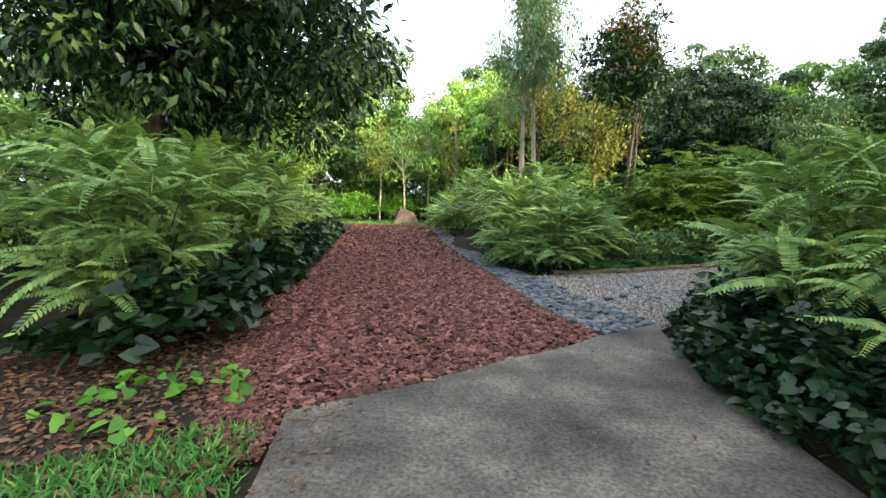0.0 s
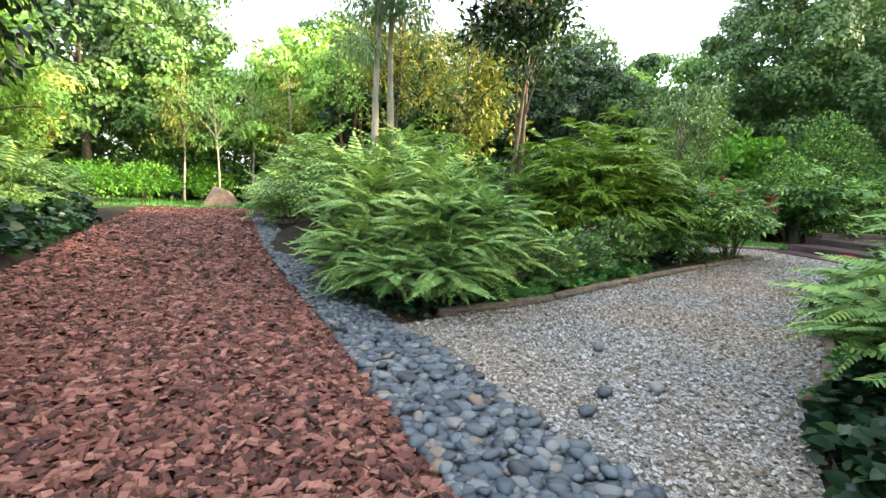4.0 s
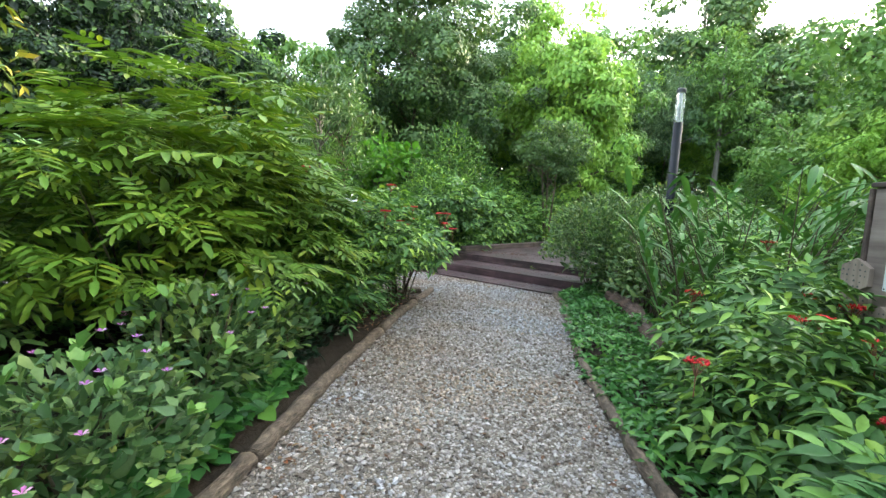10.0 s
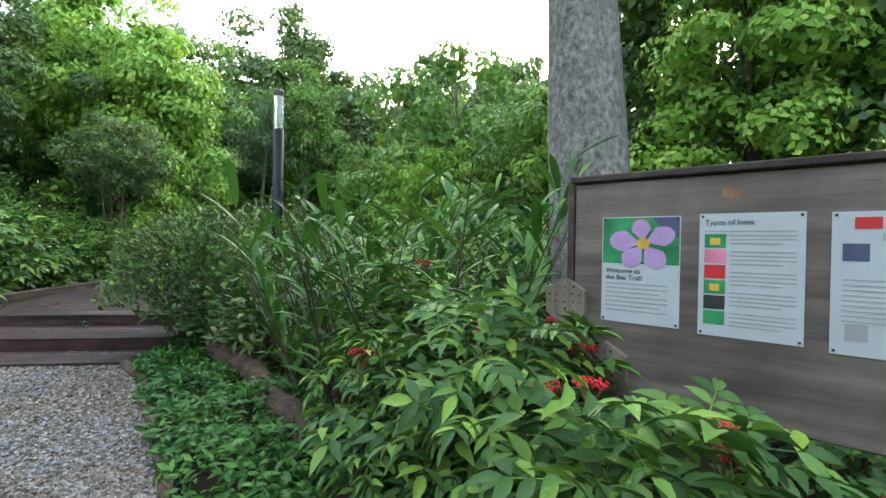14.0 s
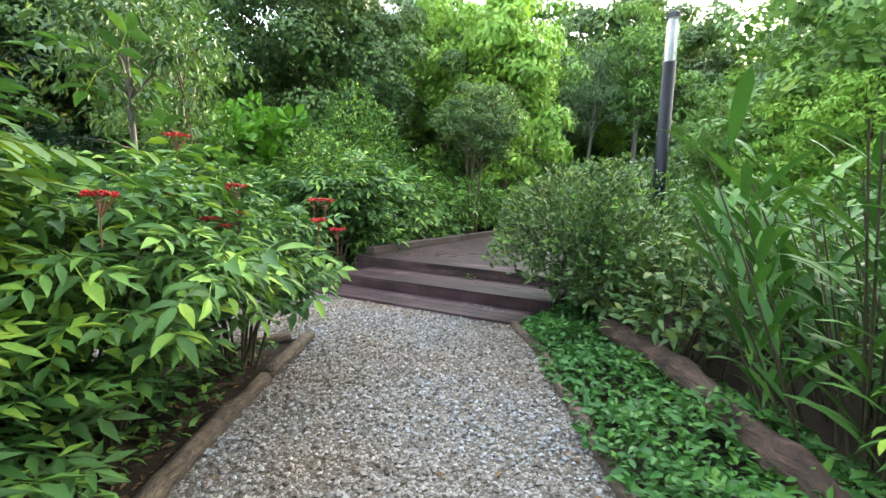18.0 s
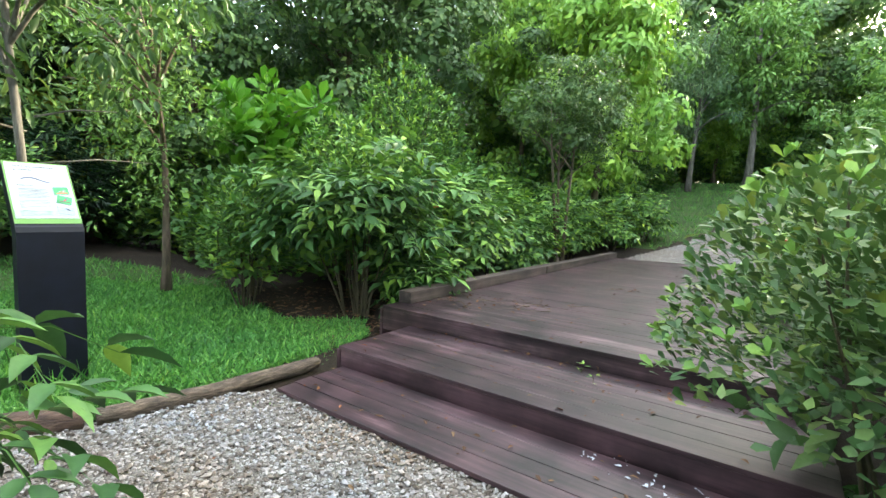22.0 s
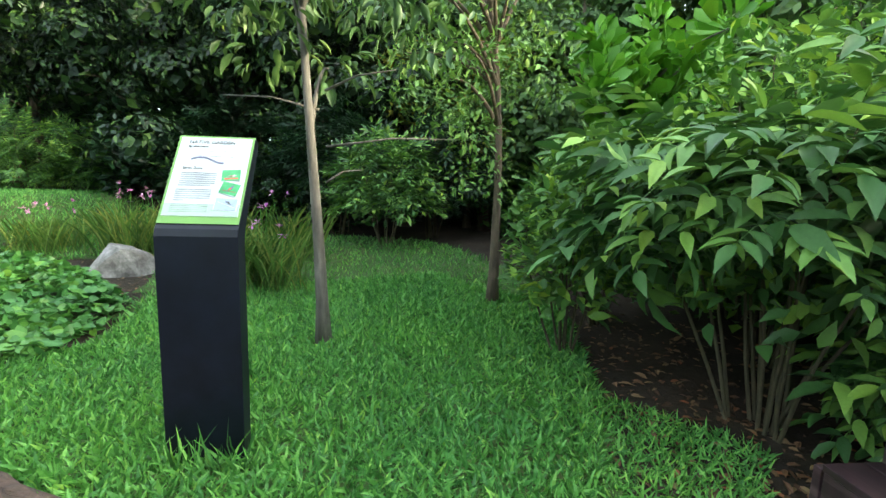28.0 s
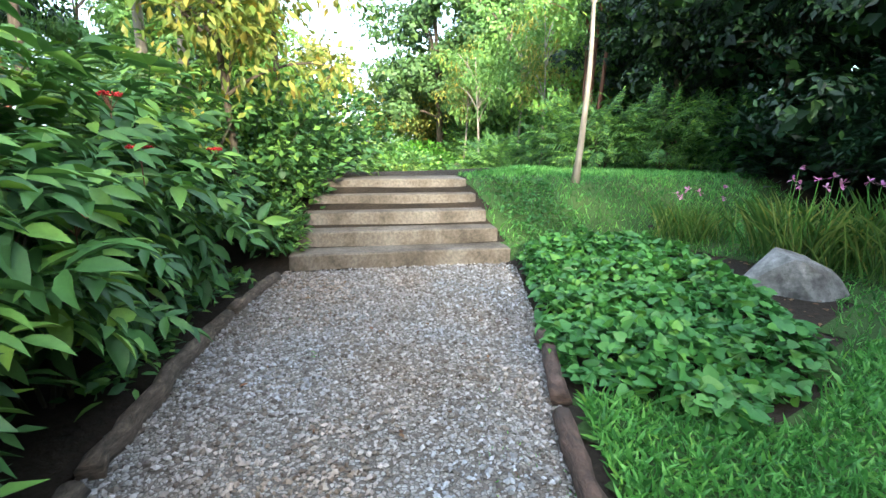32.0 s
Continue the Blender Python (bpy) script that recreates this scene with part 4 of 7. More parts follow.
def stroke(a0, b0, a1, b1, w, mat, lift=0.008, name="map_line"):
    q = unit(np.array([b0 - b1, a1 - a0])) * w / 2
    quad_panel(name, 0, 0, 0, 0, lift, mat, outline=[(a0 + q[0], b0 + q[1]), (a0 - q[0], b0 - q[1]), (a1 - q[0], b1 - q[1]), (a1 + q[0], b1 + q[1])], **pa)


for a0, b0, a1, b1 in ((0.1, 0.402, 0.29, 0.396), (0.11, 0.44, 0.135, 0.41), (0.135, 0.41, 0.135, 0.385), (0.135, 0.41, 0.165, 0.43), (0.165, 0.43, 0.2, 0.425), (0.2, 0.425, 0.2, 0.4), (0.2, 0.425, 0.24, 0.436), (0.24, 0.436, 0.26, 0.42), (0.26, 0.42, 0.235, 0.41), (0.235, 0.41, 0.235, 0.375), (0.27, 0.40, 0.27, 0.37), (0.2, 0.385, 0.29, 0.378)):
    stroke(a0, b0, a1, b1, 0.002, M_GREYINK)


def tilted(a, b, w, h, deg):
    c, t = math.cos(radians(deg)), math.sin(radians(deg))
    return [(a + c * x - t * y, b + t * x + c * y) for x, y in ((-w / 2, -h / 2), (w / 2, -h / 2), (w / 2, h / 2), (-w / 2, h / 2))]


for a, b, w, h, deg, mat in ((0.30, 0.282, 0.09, 0.066, 4, M_LEAFPRINT), (0.306, 0.2, 0.088, 0.07, -14, M_LEAFPRINT), (0.303, 0.108, 0.102, 0.066, -3, M_SKYPRINT)):
    quad_panel("photo_frame", 0, 0, 0, 0, 0.009, M_SHEET, outline=tilted(a, b, w + 0.01, h + 0.01, deg), **pa)
    quad_panel("photo", 0, 0, 0, 0, 0.0105, mat, outline=tilted(a, b, w, h, deg), **pa)


def bird(a, b, size, deg, mat, wing):
    """A plain printed bird: body, tail and beak in one outline, and a wing patch."""
    c, t = math.cos(radians(deg)), math.sin(radians(deg))
    turn = lambda q: [(a + size * (c * x - t * y), b + size * (t * x + c * y)) for x, y in q]
    quad_panel("bird_print", 0, 0, 0, 0, 0.012, mat, outline=turn([(-1.0, -0.5), (-0.35, -0.12), (0.1, -0.2), (0.42, 0.05), (0.5, 0.25), (0.75, 0.3), (0.48, 0.42), (0.28, 0.45), (0.1, 0.28), (-0.4, 0.1)]), **pa)
    quad_panel("wing_print", 0, 0, 0, 0, 0.0135, wing, outline=turn([(-0.55, -0.18), (0.0, -0.12), (0.2, 0.12), (-0.15, 0.14)]), **pa)


bird(0.305, 0.275, 0.028, -10, M_GREYINK, M_BARKPRINT)
bird(0.312, 0.2, 0.03, 25, M_BLUEPRINT, M_REDPRINT)
bird(0.315, 0.118, 0.026, 120, M_BLUEPRINT, M_INK)
stroke(0.262, 0.122, 0.345, 0.09, 0.004, M_GREYINK, 0.0115, "branch_print")
stroke(0.27, 0.258, 0.335, 0.264, 0.006, M_REDPRINT, 0.0115, "branch_print")
stroke(0.274, 0.19, 0.34, 0.178, 0.004, M_BARKPRINT, 0.0115, "branch_print")

# ---- trail board with posters ----
board = thing("trail_board", "grey-brown timber notice board with three posters and drilled bee blocks", "notice board")
B0, BW = np.array([8.59, 9.445, 0.0]), np.array([-0.60, -0.50, 0.0])
eu = unit(BW)
ev, en = np.array([0, 0, 1.0]), np.cross(unit(BW), np.array([0, 0, 1.0]))
if en @ np.array([-1.0, 1.0, 0]) < 0:
    en = -en


def oriented(lo, hi, bevel=0.006):
    g = box(Geo(), lo, hi, bevel)
    w = np.concatenate(g.v)
    g.v = [(B0 + w[:, :1] * eu + w[:, 1:2] * en + w[:, 2:3] * ev).astype(np.float32)]
    return g


part("panel", oriented((0, -0.03, 0.86), (1.42, 0.0, 1.84)), M_BOARD, board, "grey-brown weathered panel")
part("stile", oriented((-0.035, -0.045, 0.84), (-0.003, 0.012, 1.838)), M_BEAM, board, "dark weathered edge batten")
part("top_rail", oriented((-0.02, -0.05, 1.842), (1.44, 0.02, 1.875)), M_BEAM, board)
for u in (0.02, 1.32):
    part("post", oriented((u, -0.13, -0.2), (u + 0.09, -0.033, 1.8)), M_BEAM, board, "dark timber post")


def hex_block(u, z, r, seed):
    a = np.radians(np.arange(6) * 60 + 30)
    ring = np.array([(u + r * math.cos(t), z + r * math.sin(t)) for t in a])
    v = np.array([B0 + eu * p + ev * q + en * d for d in (-0.05, 0.034) for p, q in ring])
    f = [(i, (i + 1) % 6, 6 + (i + 1) % 6, 6 + i) for i in range(6)]
    hb = part("bee_block", Geo().add(v, [np.array(f), np.array([list(range(6, 12))])]), M_HEX, board, "drilled wooden hexagon block")
    rg = np.random.default_rng(seed)
    # flat dark discs on the face paint the shade inside the drilled holes
    for du in np.linspace(-0.7, 0.7, 5):
        for dz in np.linspace(-0.6, 0.6, 5):
            if abs(du) + 0.5 * abs(dz) < 0.85:
                p, q, rr = u + du * r + rg.normal() * 0.004, z + dz * r + rg.normal() * 0.004, 0.004 + 0.004 * rg.random()
                t = np.linspace(0, 2 * np.pi, 9)[:-1]
                part("hole", Geo().add(np.array([B0 + eu * (p + rr * math.cos(w)) + ev * (q + rr * math.sin(w)) + en * 0.0365 for w in t]), np.array([list(range(8))])), M_INK, hb)


for n, (u, z) in enumerate(((-0.03, 1.27), (-0.02, 1.08), (0.17, 0.99), (1.30, 1.95), (1.46, 1.96), (1.47, 1.76), (1.46, 1.55))):
    hex_block(u, z, 0.115, n)
POSTERS = ((0.14, 1.20, 0.335, 0.475), (0.545, 1.19, 0.345, 0.49), (0.96, 1.18, 0.345, 0.495))
for n, (u, z, w, h) in enumerate(POSTERS):
    poster = thing("poster", ("white trail poster with a lilac flower photograph", "white poster listing types of bees with small photographs", "white poster with a trail map and text bars")[n], "poster", "posters on the board")
    oo = B0 + eu * u + ev * z
    pa = dict(parent=poster, origin=oo, eu=eu, ev=ev, en=en)
    quad_panel("sheet", 0, w, 0, h, 0.004, M_WHITE, **pa)
    for a in (0.012, w - 0.012):
        for b in (0.012, h - 0.012):
            quad_panel("screw", a - 0.005, a + 0.005, b - 0.005, b + 0.005, 0.007, M_INK, **pa)
    if n == 0:
        quad_panel("photo", 0.004, w - 0.004, h * 0.56, h - 0.004, 0.0055, M_LEAFPRINT, label="flower photograph", **pa)
        quad_panel("photo_patch", 0, 0, 0, 0, 0.006, M_BLUEPRINT, outline=[(w - 0.005, h - 0.005), (w * 0.66, h - 0.005), (w * 0.82, h * 0.86), (w - 0.005, h * 0.8)], **pa)
        quad_panel("photo_patch", 0, 0, 0, 0, 0.006, M_GREENPRINT, outline=[(w * 0.62, h - 0.005), (w * 0.36, h - 0.005), (w * 0.4, h * 0.9), (w * 0.58, h * 0.86)], **pa)
        cx, cy = w * 0.55, h * 0.75
        for n2, t in enumerate(np.radians((25, 98, 172, 235, 305))):
            arm, far = np.linspace(-1, 1, 9), (0.14, 0.12, 0.15, 0.135, 0.14)[n2]
            q = [(cx + 0.012 * math.cos(t), cy + 0.012 * math.sin(t))] + [(cx + far * (0.62 + 0.38 * math.cos(b * 1.5)) * math.cos(t + 0.56 * b), cy + far * (0.62 + 0.38 * math.cos(b * 1.5)) * 0.9 * math.sin(t + 0.56 * b)) for b in arm]
            quad_panel("petal_print", 0, 0, 0, 0, 0.007 + 0.0003 * n2, M_LILAC, outline=q, **pa)
        ring = [(cx + 0.028 * math.cos(t), cy + 0.024 * math.sin(t)) for t in np.linspace(0, 6.283, 11)[:-1]]
        quad_panel("centre_print", 0, 0, 0, 0, 0.009, M_YELLOWPRINT, outline=ring, **pa)
        lettering("Welcome to", 0.030, 0.02, h * 0.47, 0.0055, M_INK, **pa)
        lettering("the Bee Trail!", 0.030, 0.02, h * 0.405, 0.0055, M_INK, **pa)
        for k in range(7):
            quad_panel("text_line", 0.02, w * (0.86 - 0.1 * (k % 3 == 2)), h * (0.36 - 0.042 * k), h * (0.36 - 0.042 * k) + 0.006, 0.0055, M_GREYINK, **pa)
    elif n == 1:
        lettering("Types of bees", 0.030, 0.02, h - 0.045, 0.0055, M_INK, **pa)
        for k, mat in enumerate((M_YELLOWPRINT, M_PINKPRINT, M_REDPRINT, M_YELLOWPRINT, M_INK, M_LEAFPRINT)):
            b0 = h * (0.72 - 0.125 * k)
            quad_panel("photo", 0.02, 0.095, b0, b0 + 0.055, 0.0055, M_LEAFPRINT if k in (0, 3) else mat, **pa)
            quad_panel("photo_spot", 0.04, 0.075, b0 + 0.012, b0 + 0.04, 0.007, mat, **pa)
        for k in range(24):
            if k % 5 != 4:
                quad_panel("text_line", 0.11 if k > 1 else 0.02, w * (0.93 - 0.12 * (k % 5 == 3)), h * (0.85 - 0.033 * k), h * (0.85 - 0.033 * k) + 0.005, 0.0055, M_GREYINK, **pa)
    else:
        quad_panel("sign_print", 0.06, 0.13, h - 0.06, h - 0.02, 0.0055, M_REDPRINT, **pa)
        quad_panel("map_print", 0.03, 0.10, h - 0.17, h - 0.11, 0.0055, M_BLUEPRINT, **pa)
        quad_panel("map_print", 0.13, 0.31, h - 0.10, h - 0.075, 0.0055, M_GREYINK, **pa)
        quad_panel("map_spot", 0.19, 0.22, h - 0.13, h - 0.11, 0.0055, M_YELLOWPRINT, **pa)
        for k in range(9):
            quad_panel("text_line", 0.03, w * (0.9 - 0.15 * (k % 3 == 2)), h * (0.52 - 0.036 * k), h * (0.52 - 0.036 * k) + 0.005, 0.0055, M_GREYINK, **pa)
        quad_panel("grey_square", 0.04, 0.10, 0.05, 0.11, 0.0055, M_GREYINK, **pa)
for n, q in enumerate(([(0.62, 1.745), (0.66, 1.738), (0.70, 1.75), (0.692, 1.775), (0.665, 1.768), (0.648, 1.79), (0.625, 1.782)], [(0.632, 1.72), (0.65, 1.724), (0.655, 1.737), (0.64, 1.741)], [(0.675, 1.778), (0.70, 1.78), (0.688, 1.796)])):
    quad_panel("timber_scar", 0, 0, 0, 0, 0.003, M_SCAR, board, B0, eu, ev, en, "bare tan patch of chipped timber", outline=q)

# ---- path lamp ----
lamp = thing("path_lamp", "tall black cylindrical path lamp with a clear ribbed top", "street lamp", at=pose(14.85, 12.03, 0.0))
part("pole", tube(Geo(), [(0, 0, -0.1), (0, 0, 3.48)], 0.088, 20), M_BLACK, lamp, smooth=True)
lens = part("lens", tube(Geo(), [(0, 0, 3.482 + 0.02 * k) for k in range(30)], [0.082 + 0.003 * (k % 2) for k in range(30)], 20), M_LENS, lamp, "clear ribbed lens", smooth=False)
part("lamp_core", tube(Geo(), [(0, 0, 3.485), (0, 0, 4.05)], 0.03, 10), M_WHITE, lens, smooth=True)
part("cap", tube(Geo(), [(0, 0, 4.065), (0, 0, 4.13), (0, 0, 4.15)], [0.09, 0.09, 0.07], 20), M_STEEL, lamp, "black cap")

# ---- trees ----


def tree_meshes(seed, h, r, base, trunk_r, clumps, leaves, leaf, shape=DIAMOND, droop=0.0, flat=0.75, lean=0.0, clump_r=0.9, limbs=10, stems_n=1, top_heavy=0.0, shell=0.4):
    """Trunk with limbs, and a crown of leaf clumps round the limb ends, for one tree at its own foot."""
    rg = np.random.default_rng(seed)
    gt, gc = Geo(), Geo()
    cz, rz = (base + h) / 2, (h - base) / 2
    tops = []
    for k in range(stems_n):
        a = rg.random() * 6.28
        off = np.array([np.cos(a), np.sin(a)]) * (0.12 * k)
        s = np.linspace(0, 1, 11)
        bend = np.stack([lean * s**2 + 0.05 * h * 0.3 * np.sin(s * 4 + a), 0.04 * h * 0.3 * np.sin(s * 3 + 2 * a)], -1) + off * (1 + 2 * s[:, None])
        pts = np.concatenate([bend - bend[0] + off, (s * h * 0.9 - 0.1)[:, None]], 1)
        rad = trunk_r * (1 - (0.45 if h > 14 else 0.82) * s) * (1 + (0.25 if h > 14 else 0.5) * np.exp(-s * 22))
        tube(gt, pts, rad, 9, 0.03, rg)
        tops.append(pts)
    d = unit(rg.normal(size=(clumps, 3)))
    solid = shell < 0.3
    q = rg.random(clumps) ** (0.28 if solid else 0.45)
    c = d * q[:, None] * (r, r, rz) * (1 + 0.18 * rg.normal(size=(clumps, 1)))
    if top_heavy:
        c[:, :2] *= (1 + top_heavy * c[:, 2:3] / rz)
    c += (lean * 0.8, 0, cz)
    for m in rg.choice(clumps, min(limbs, clumps), replace=False):
        pts = tops[m % stems_n]
        k = int(np.clip(np.searchsorted(pts[:, 2], c[m, 2] * 0.72), 2, 9))
        s = np.linspace(0, 1, 6)[:, None]
        mid = (pts[k] + c[m]) / 2 + (0, 0, 0.06 * h)
        tube(gt, (1 - s) ** 2 * pts[k] + 2 * s * (1 - s) * mid + s**2 * c[m], trunk_r * 0.32 * (1 - 0.8 * s[:, 0]) + 0.006, 6, 0, None, False)
    n = clumps * leaves
    who = np.repeat(np.arange(clumps), leaves)
    o = unit(rg.normal(size=(n, 3)))
    size = clump_r * (0.6 + 0.6 * rg.random(clumps))[who]
    if solid:
        o[:, 2] = np.where(rg.random(n) < 0.75, np.abs(o[:, 2]), o[:, 2])
        o = unit(o)
        side = unit(np.cross(o, rg.normal(size=(n, 3))))
        p = c[who] + o * (0.78 + 0.3 * rg.random(n) ** 2)[:, None] * size[:, None] * (1, 1, flat)
        f = side + o * 0.35 + (0, 0, -0.35 - droop)
        u = o + rg.normal(size=(n, 3)) * 0.35
        m = np.repeat(np.arange(clumps), 26)
        oc = unit(rg.normal(size=(len(m), 3)))
        rc = clump_r * 0.62
        scatter(gc, BROAD, c[m] + oc * rc * 0.75 * (1, 1, flat), np.cross(oc, rg.normal(size=oc.shape)), oc, rc * (0.4 + 0.3 * rg.random(len(m))))
    else:
        p = c[who] + o * (rg.random(n) ** shell)[:, None] * size[:, None] * (1, 1, flat)
        f = o + rg.normal(size=(n, 3)) * 0.5 + (0, 0, -droop)
        u = np.array([0, 0, 1.0]) + o * 0.6 + rg.normal(size=(n, 3)) * 0.45
    scatter(gc, shape, p, f, u, leaf * (0.6 + 0.8 * rg.random(n)))
    return gt, gc


def plant_tree(name, label, at, turn, seed, crown_mat, bark, scale=1.0, group="", **kw):
    t = thing(name, label, "tree", group)
    gt, gc = tree_meshes(seed, **kw)
    part("trunk", gt, bark, t, smooth=True)
    part("crown", gc, crown_mat, t, smooth=True)
    t.matrix_world = pose(at[0], at[1], height(*at) - 0.02, 0, 0, turn) @ Matrix.Diagonal((scale, scale, scale, 1))
    return t


def plant_bush(name, label, at, seed, kind, mat, rx, ry, h, n, size, turn=0.0, category="shrub", group="", low=0.05, lump=0.22, nstems=8, flowers=0, flower_mat=None, sink=0.0):
    t = thing(name, label, category, group)
    g, gs = bush_meshes(seed, kind, rx, ry, h, n, size, low, lump, nstems)
    part("foliage", g, mat, t, smooth=True)
    for st in gs:
        part("stem", st, M_STEM, t, smooth=True)
    rg = np.random.default_rng(seed + 500)
    if kind == "oval":
        q, e = dome_points(rg, n // 48, rx, ry, h, max(low, 0.3), lump, seed, 0.08)
        q, e = np.repeat(q, 5, 0), np.repeat(e, 5, 0)
        a = np.tile(np.arange(5) * 1.2566, len(q) // 5) + np.repeat(rg.random(len(q) // 5) * 6, 5)
        f = np.stack([np.cos(a), np.sin(a), 0 * a], -1) * 0.7 + e * 0.7 + (0, 0, 0.5) + rg.normal(size=e.shape) * 0.25
        u5 = np.stack([-np.cos(a), -np.sin(a), 0.6 + 0 * a], -1)
        s5 = size * np.repeat(0.6 + 0.6 * rg.random(len(q) // 5), 5) * (0.75 + 0.5 * rg.random(len(q)))
        for b in range(0, len(q), 5):
            w = slice(b, b + 5)
            part("young_tip", scatter(Geo(), OBOVATE, q[w] + e[w] * 0.02, f[w], u5[w], s5[w]), M_TIP, t, "pale lime rosette of new leaves", smooth=True)
    for _ in range(flowers):
        d = unit(rg.normal(size=3) * (1, 1, 0.4))
        d[2] = abs(d[2]) + 0.45
        d = unit(d)
        foot = d * (rx, ry, h * 0.62) * 1.04 + (0, 0, h * 0.38 + 0.09)
        head(t, foot, rg, flower_mat)
    t.matrix_world = pose(at[0], at[1], height(*at) - sink, 0, 0, turn)
    return t


def head(parent, p, rg, mat):
    """A mauve blossom of five petals, or a flat cluster of tiny red florets on branched stalks."""
    if mat is M_PURPLE:
        a = np.arange(5) * 1.2566 + rg.random()
        f = np.stack([np.cos(a), np.sin(a), 0.5 + 0 * a], -1)
        part("flower", scatter(Geo(), OBOVATE, np.repeat(p[None], 5, 0), f, np.tile([0, 0, 1.0], (5, 1)), 0.03), mat, parent, "small mauve flower")
        return
    g = Geo()
    n = 46
    a, r = rg.random(n) * 6.283, 0.065 * np.sqrt(rg.random(n))
    q = np.stack([r * np.cos(a), r * np.sin(a), 0.05 + 0.018 * rg.random(n) - 1.5 * r**2], -1) + p
    scatter(g, STONE, q, rg.normal(size=(n, 3)), np.tile([0, 0, 1.0], (n, 1)), 0.017)
    hd = part("flower_head", g, mat, parent, "flat cluster of tiny red flowers")
    gs = Geo()
    tube(gs, [p - (0, 0, 0.16), p - (0, 0, 0.03)], [0.0035, 0.003], 5, 0, None, False)
    for k in range(0, n, 6):
        tube(gs, [p - (0, 0, 0.04), q[k]], [0.003, 0.002], 4, 0, None, False)
    part("stalk", gs, M_BARK_RED, hd)


FERN_LABEL = "feathery green shrub with arching pinnate leaves"
FERNS = [(-1.75, 5.5, 1.15, 1.9, 620), (-2.6, 7.4, 1.4, 2.15, 700), (-3.3, 9.7, 1.4, 2.05, 600), (-4.3, 12.4, 1.5, 1.9, 450), (-3.6, 4.2, 1.4, 2.0, 450), (-5.4, 15.5, 1.5, 1.8, 320), (-6.6, 19.0, 1.5, 1.7, 260), (-4.6, 7.2, 1.5, 2.3, 350),
         (2.85, 11.1, 0.75, 1.15, 560), (3.4, 11.35, 0.62, 1.15, 420), (2.05, 12.4, 0.9, 1.4, 640), (1.9, 11.6, 0.5, 0.7, 260), (2.3, 10.85, 0.42, 0.75, 220), (2.8, 10.65, 0.4, 0.85, 220), (3.1, 12.6, 0.85, 1.6, 560), (1.75, 14.3, 1.1, 1.6, 480), (3.1, 14.3, 1.2, 1.75, 420), (0.9, 16.6, 1.1, 1.5, 300), (2.6, 16.6, 1.2, 1.6, 260), (-0.2, 19.6, 1.2, 1.5, 240), (-1.0, 22.3, 1.2, 1.5, 220),
         (5.1, 6.1, 1.15, 1.9, 650), (6.1, 7.6, 1.0, 1.35, 620), (5.3, 4.0, 1.3, 1.9, 420), (6.9, 6.0, 1.4, 1.9, 420), (6.7, 7.85, 0.7, 1.1, 380), (5.45, 7.75, 0.75, 1.3, 460)]
for k, (x, y, r, h, n) in enumerate(FERNS):
    plant_bush("feathery_shrub", FERN_LABEL, (x, y), 100 + k, "fern" if y < 13 else "fern_far", M_FERN, r, r, h, int(n * (0.62 if y < 13 else 0.6)), 0.56 if y < 13 else 0.72, 37 * k, group="feathery shrubs", lump=0.3)

# lime-topped tiered shrubs behind the gravel's edge
for k, (x, y, r, h, n, mat) in enumerate([(6.25, 14.45, 1.6, 2.65, 1250, M_FERN_LIME), (7.5, 14.7, 1.2, 2.3, 800, M_FERN_LIME), (4.6, 14.9, 1.0, 1.6, 320, M_FERN)]):
    plant_bush("feathery_shrub", "tall tiered shrub with lime green feathery leaves", (x, y), 160 + k, "tier", mat, r, r, h, n, 0.38, 50 * k, group="lime feathery shrubs", low=0.22, lump=0.3, nstems=14)
for k, (x, y, r, h) in enumerate([(7.75, 14.2, 0.7, 1.1), (8.7, 15.0, 0.8, 1.2)]):
    plant_bush("leafy_shrub", "dark narrow-leaved shrub spilling over the log edge", (x, y), 170 + k, "slim", M_LEEA, r, r, h, 420, 0.30, 70 * k, group="narrow-leaved shrubs")

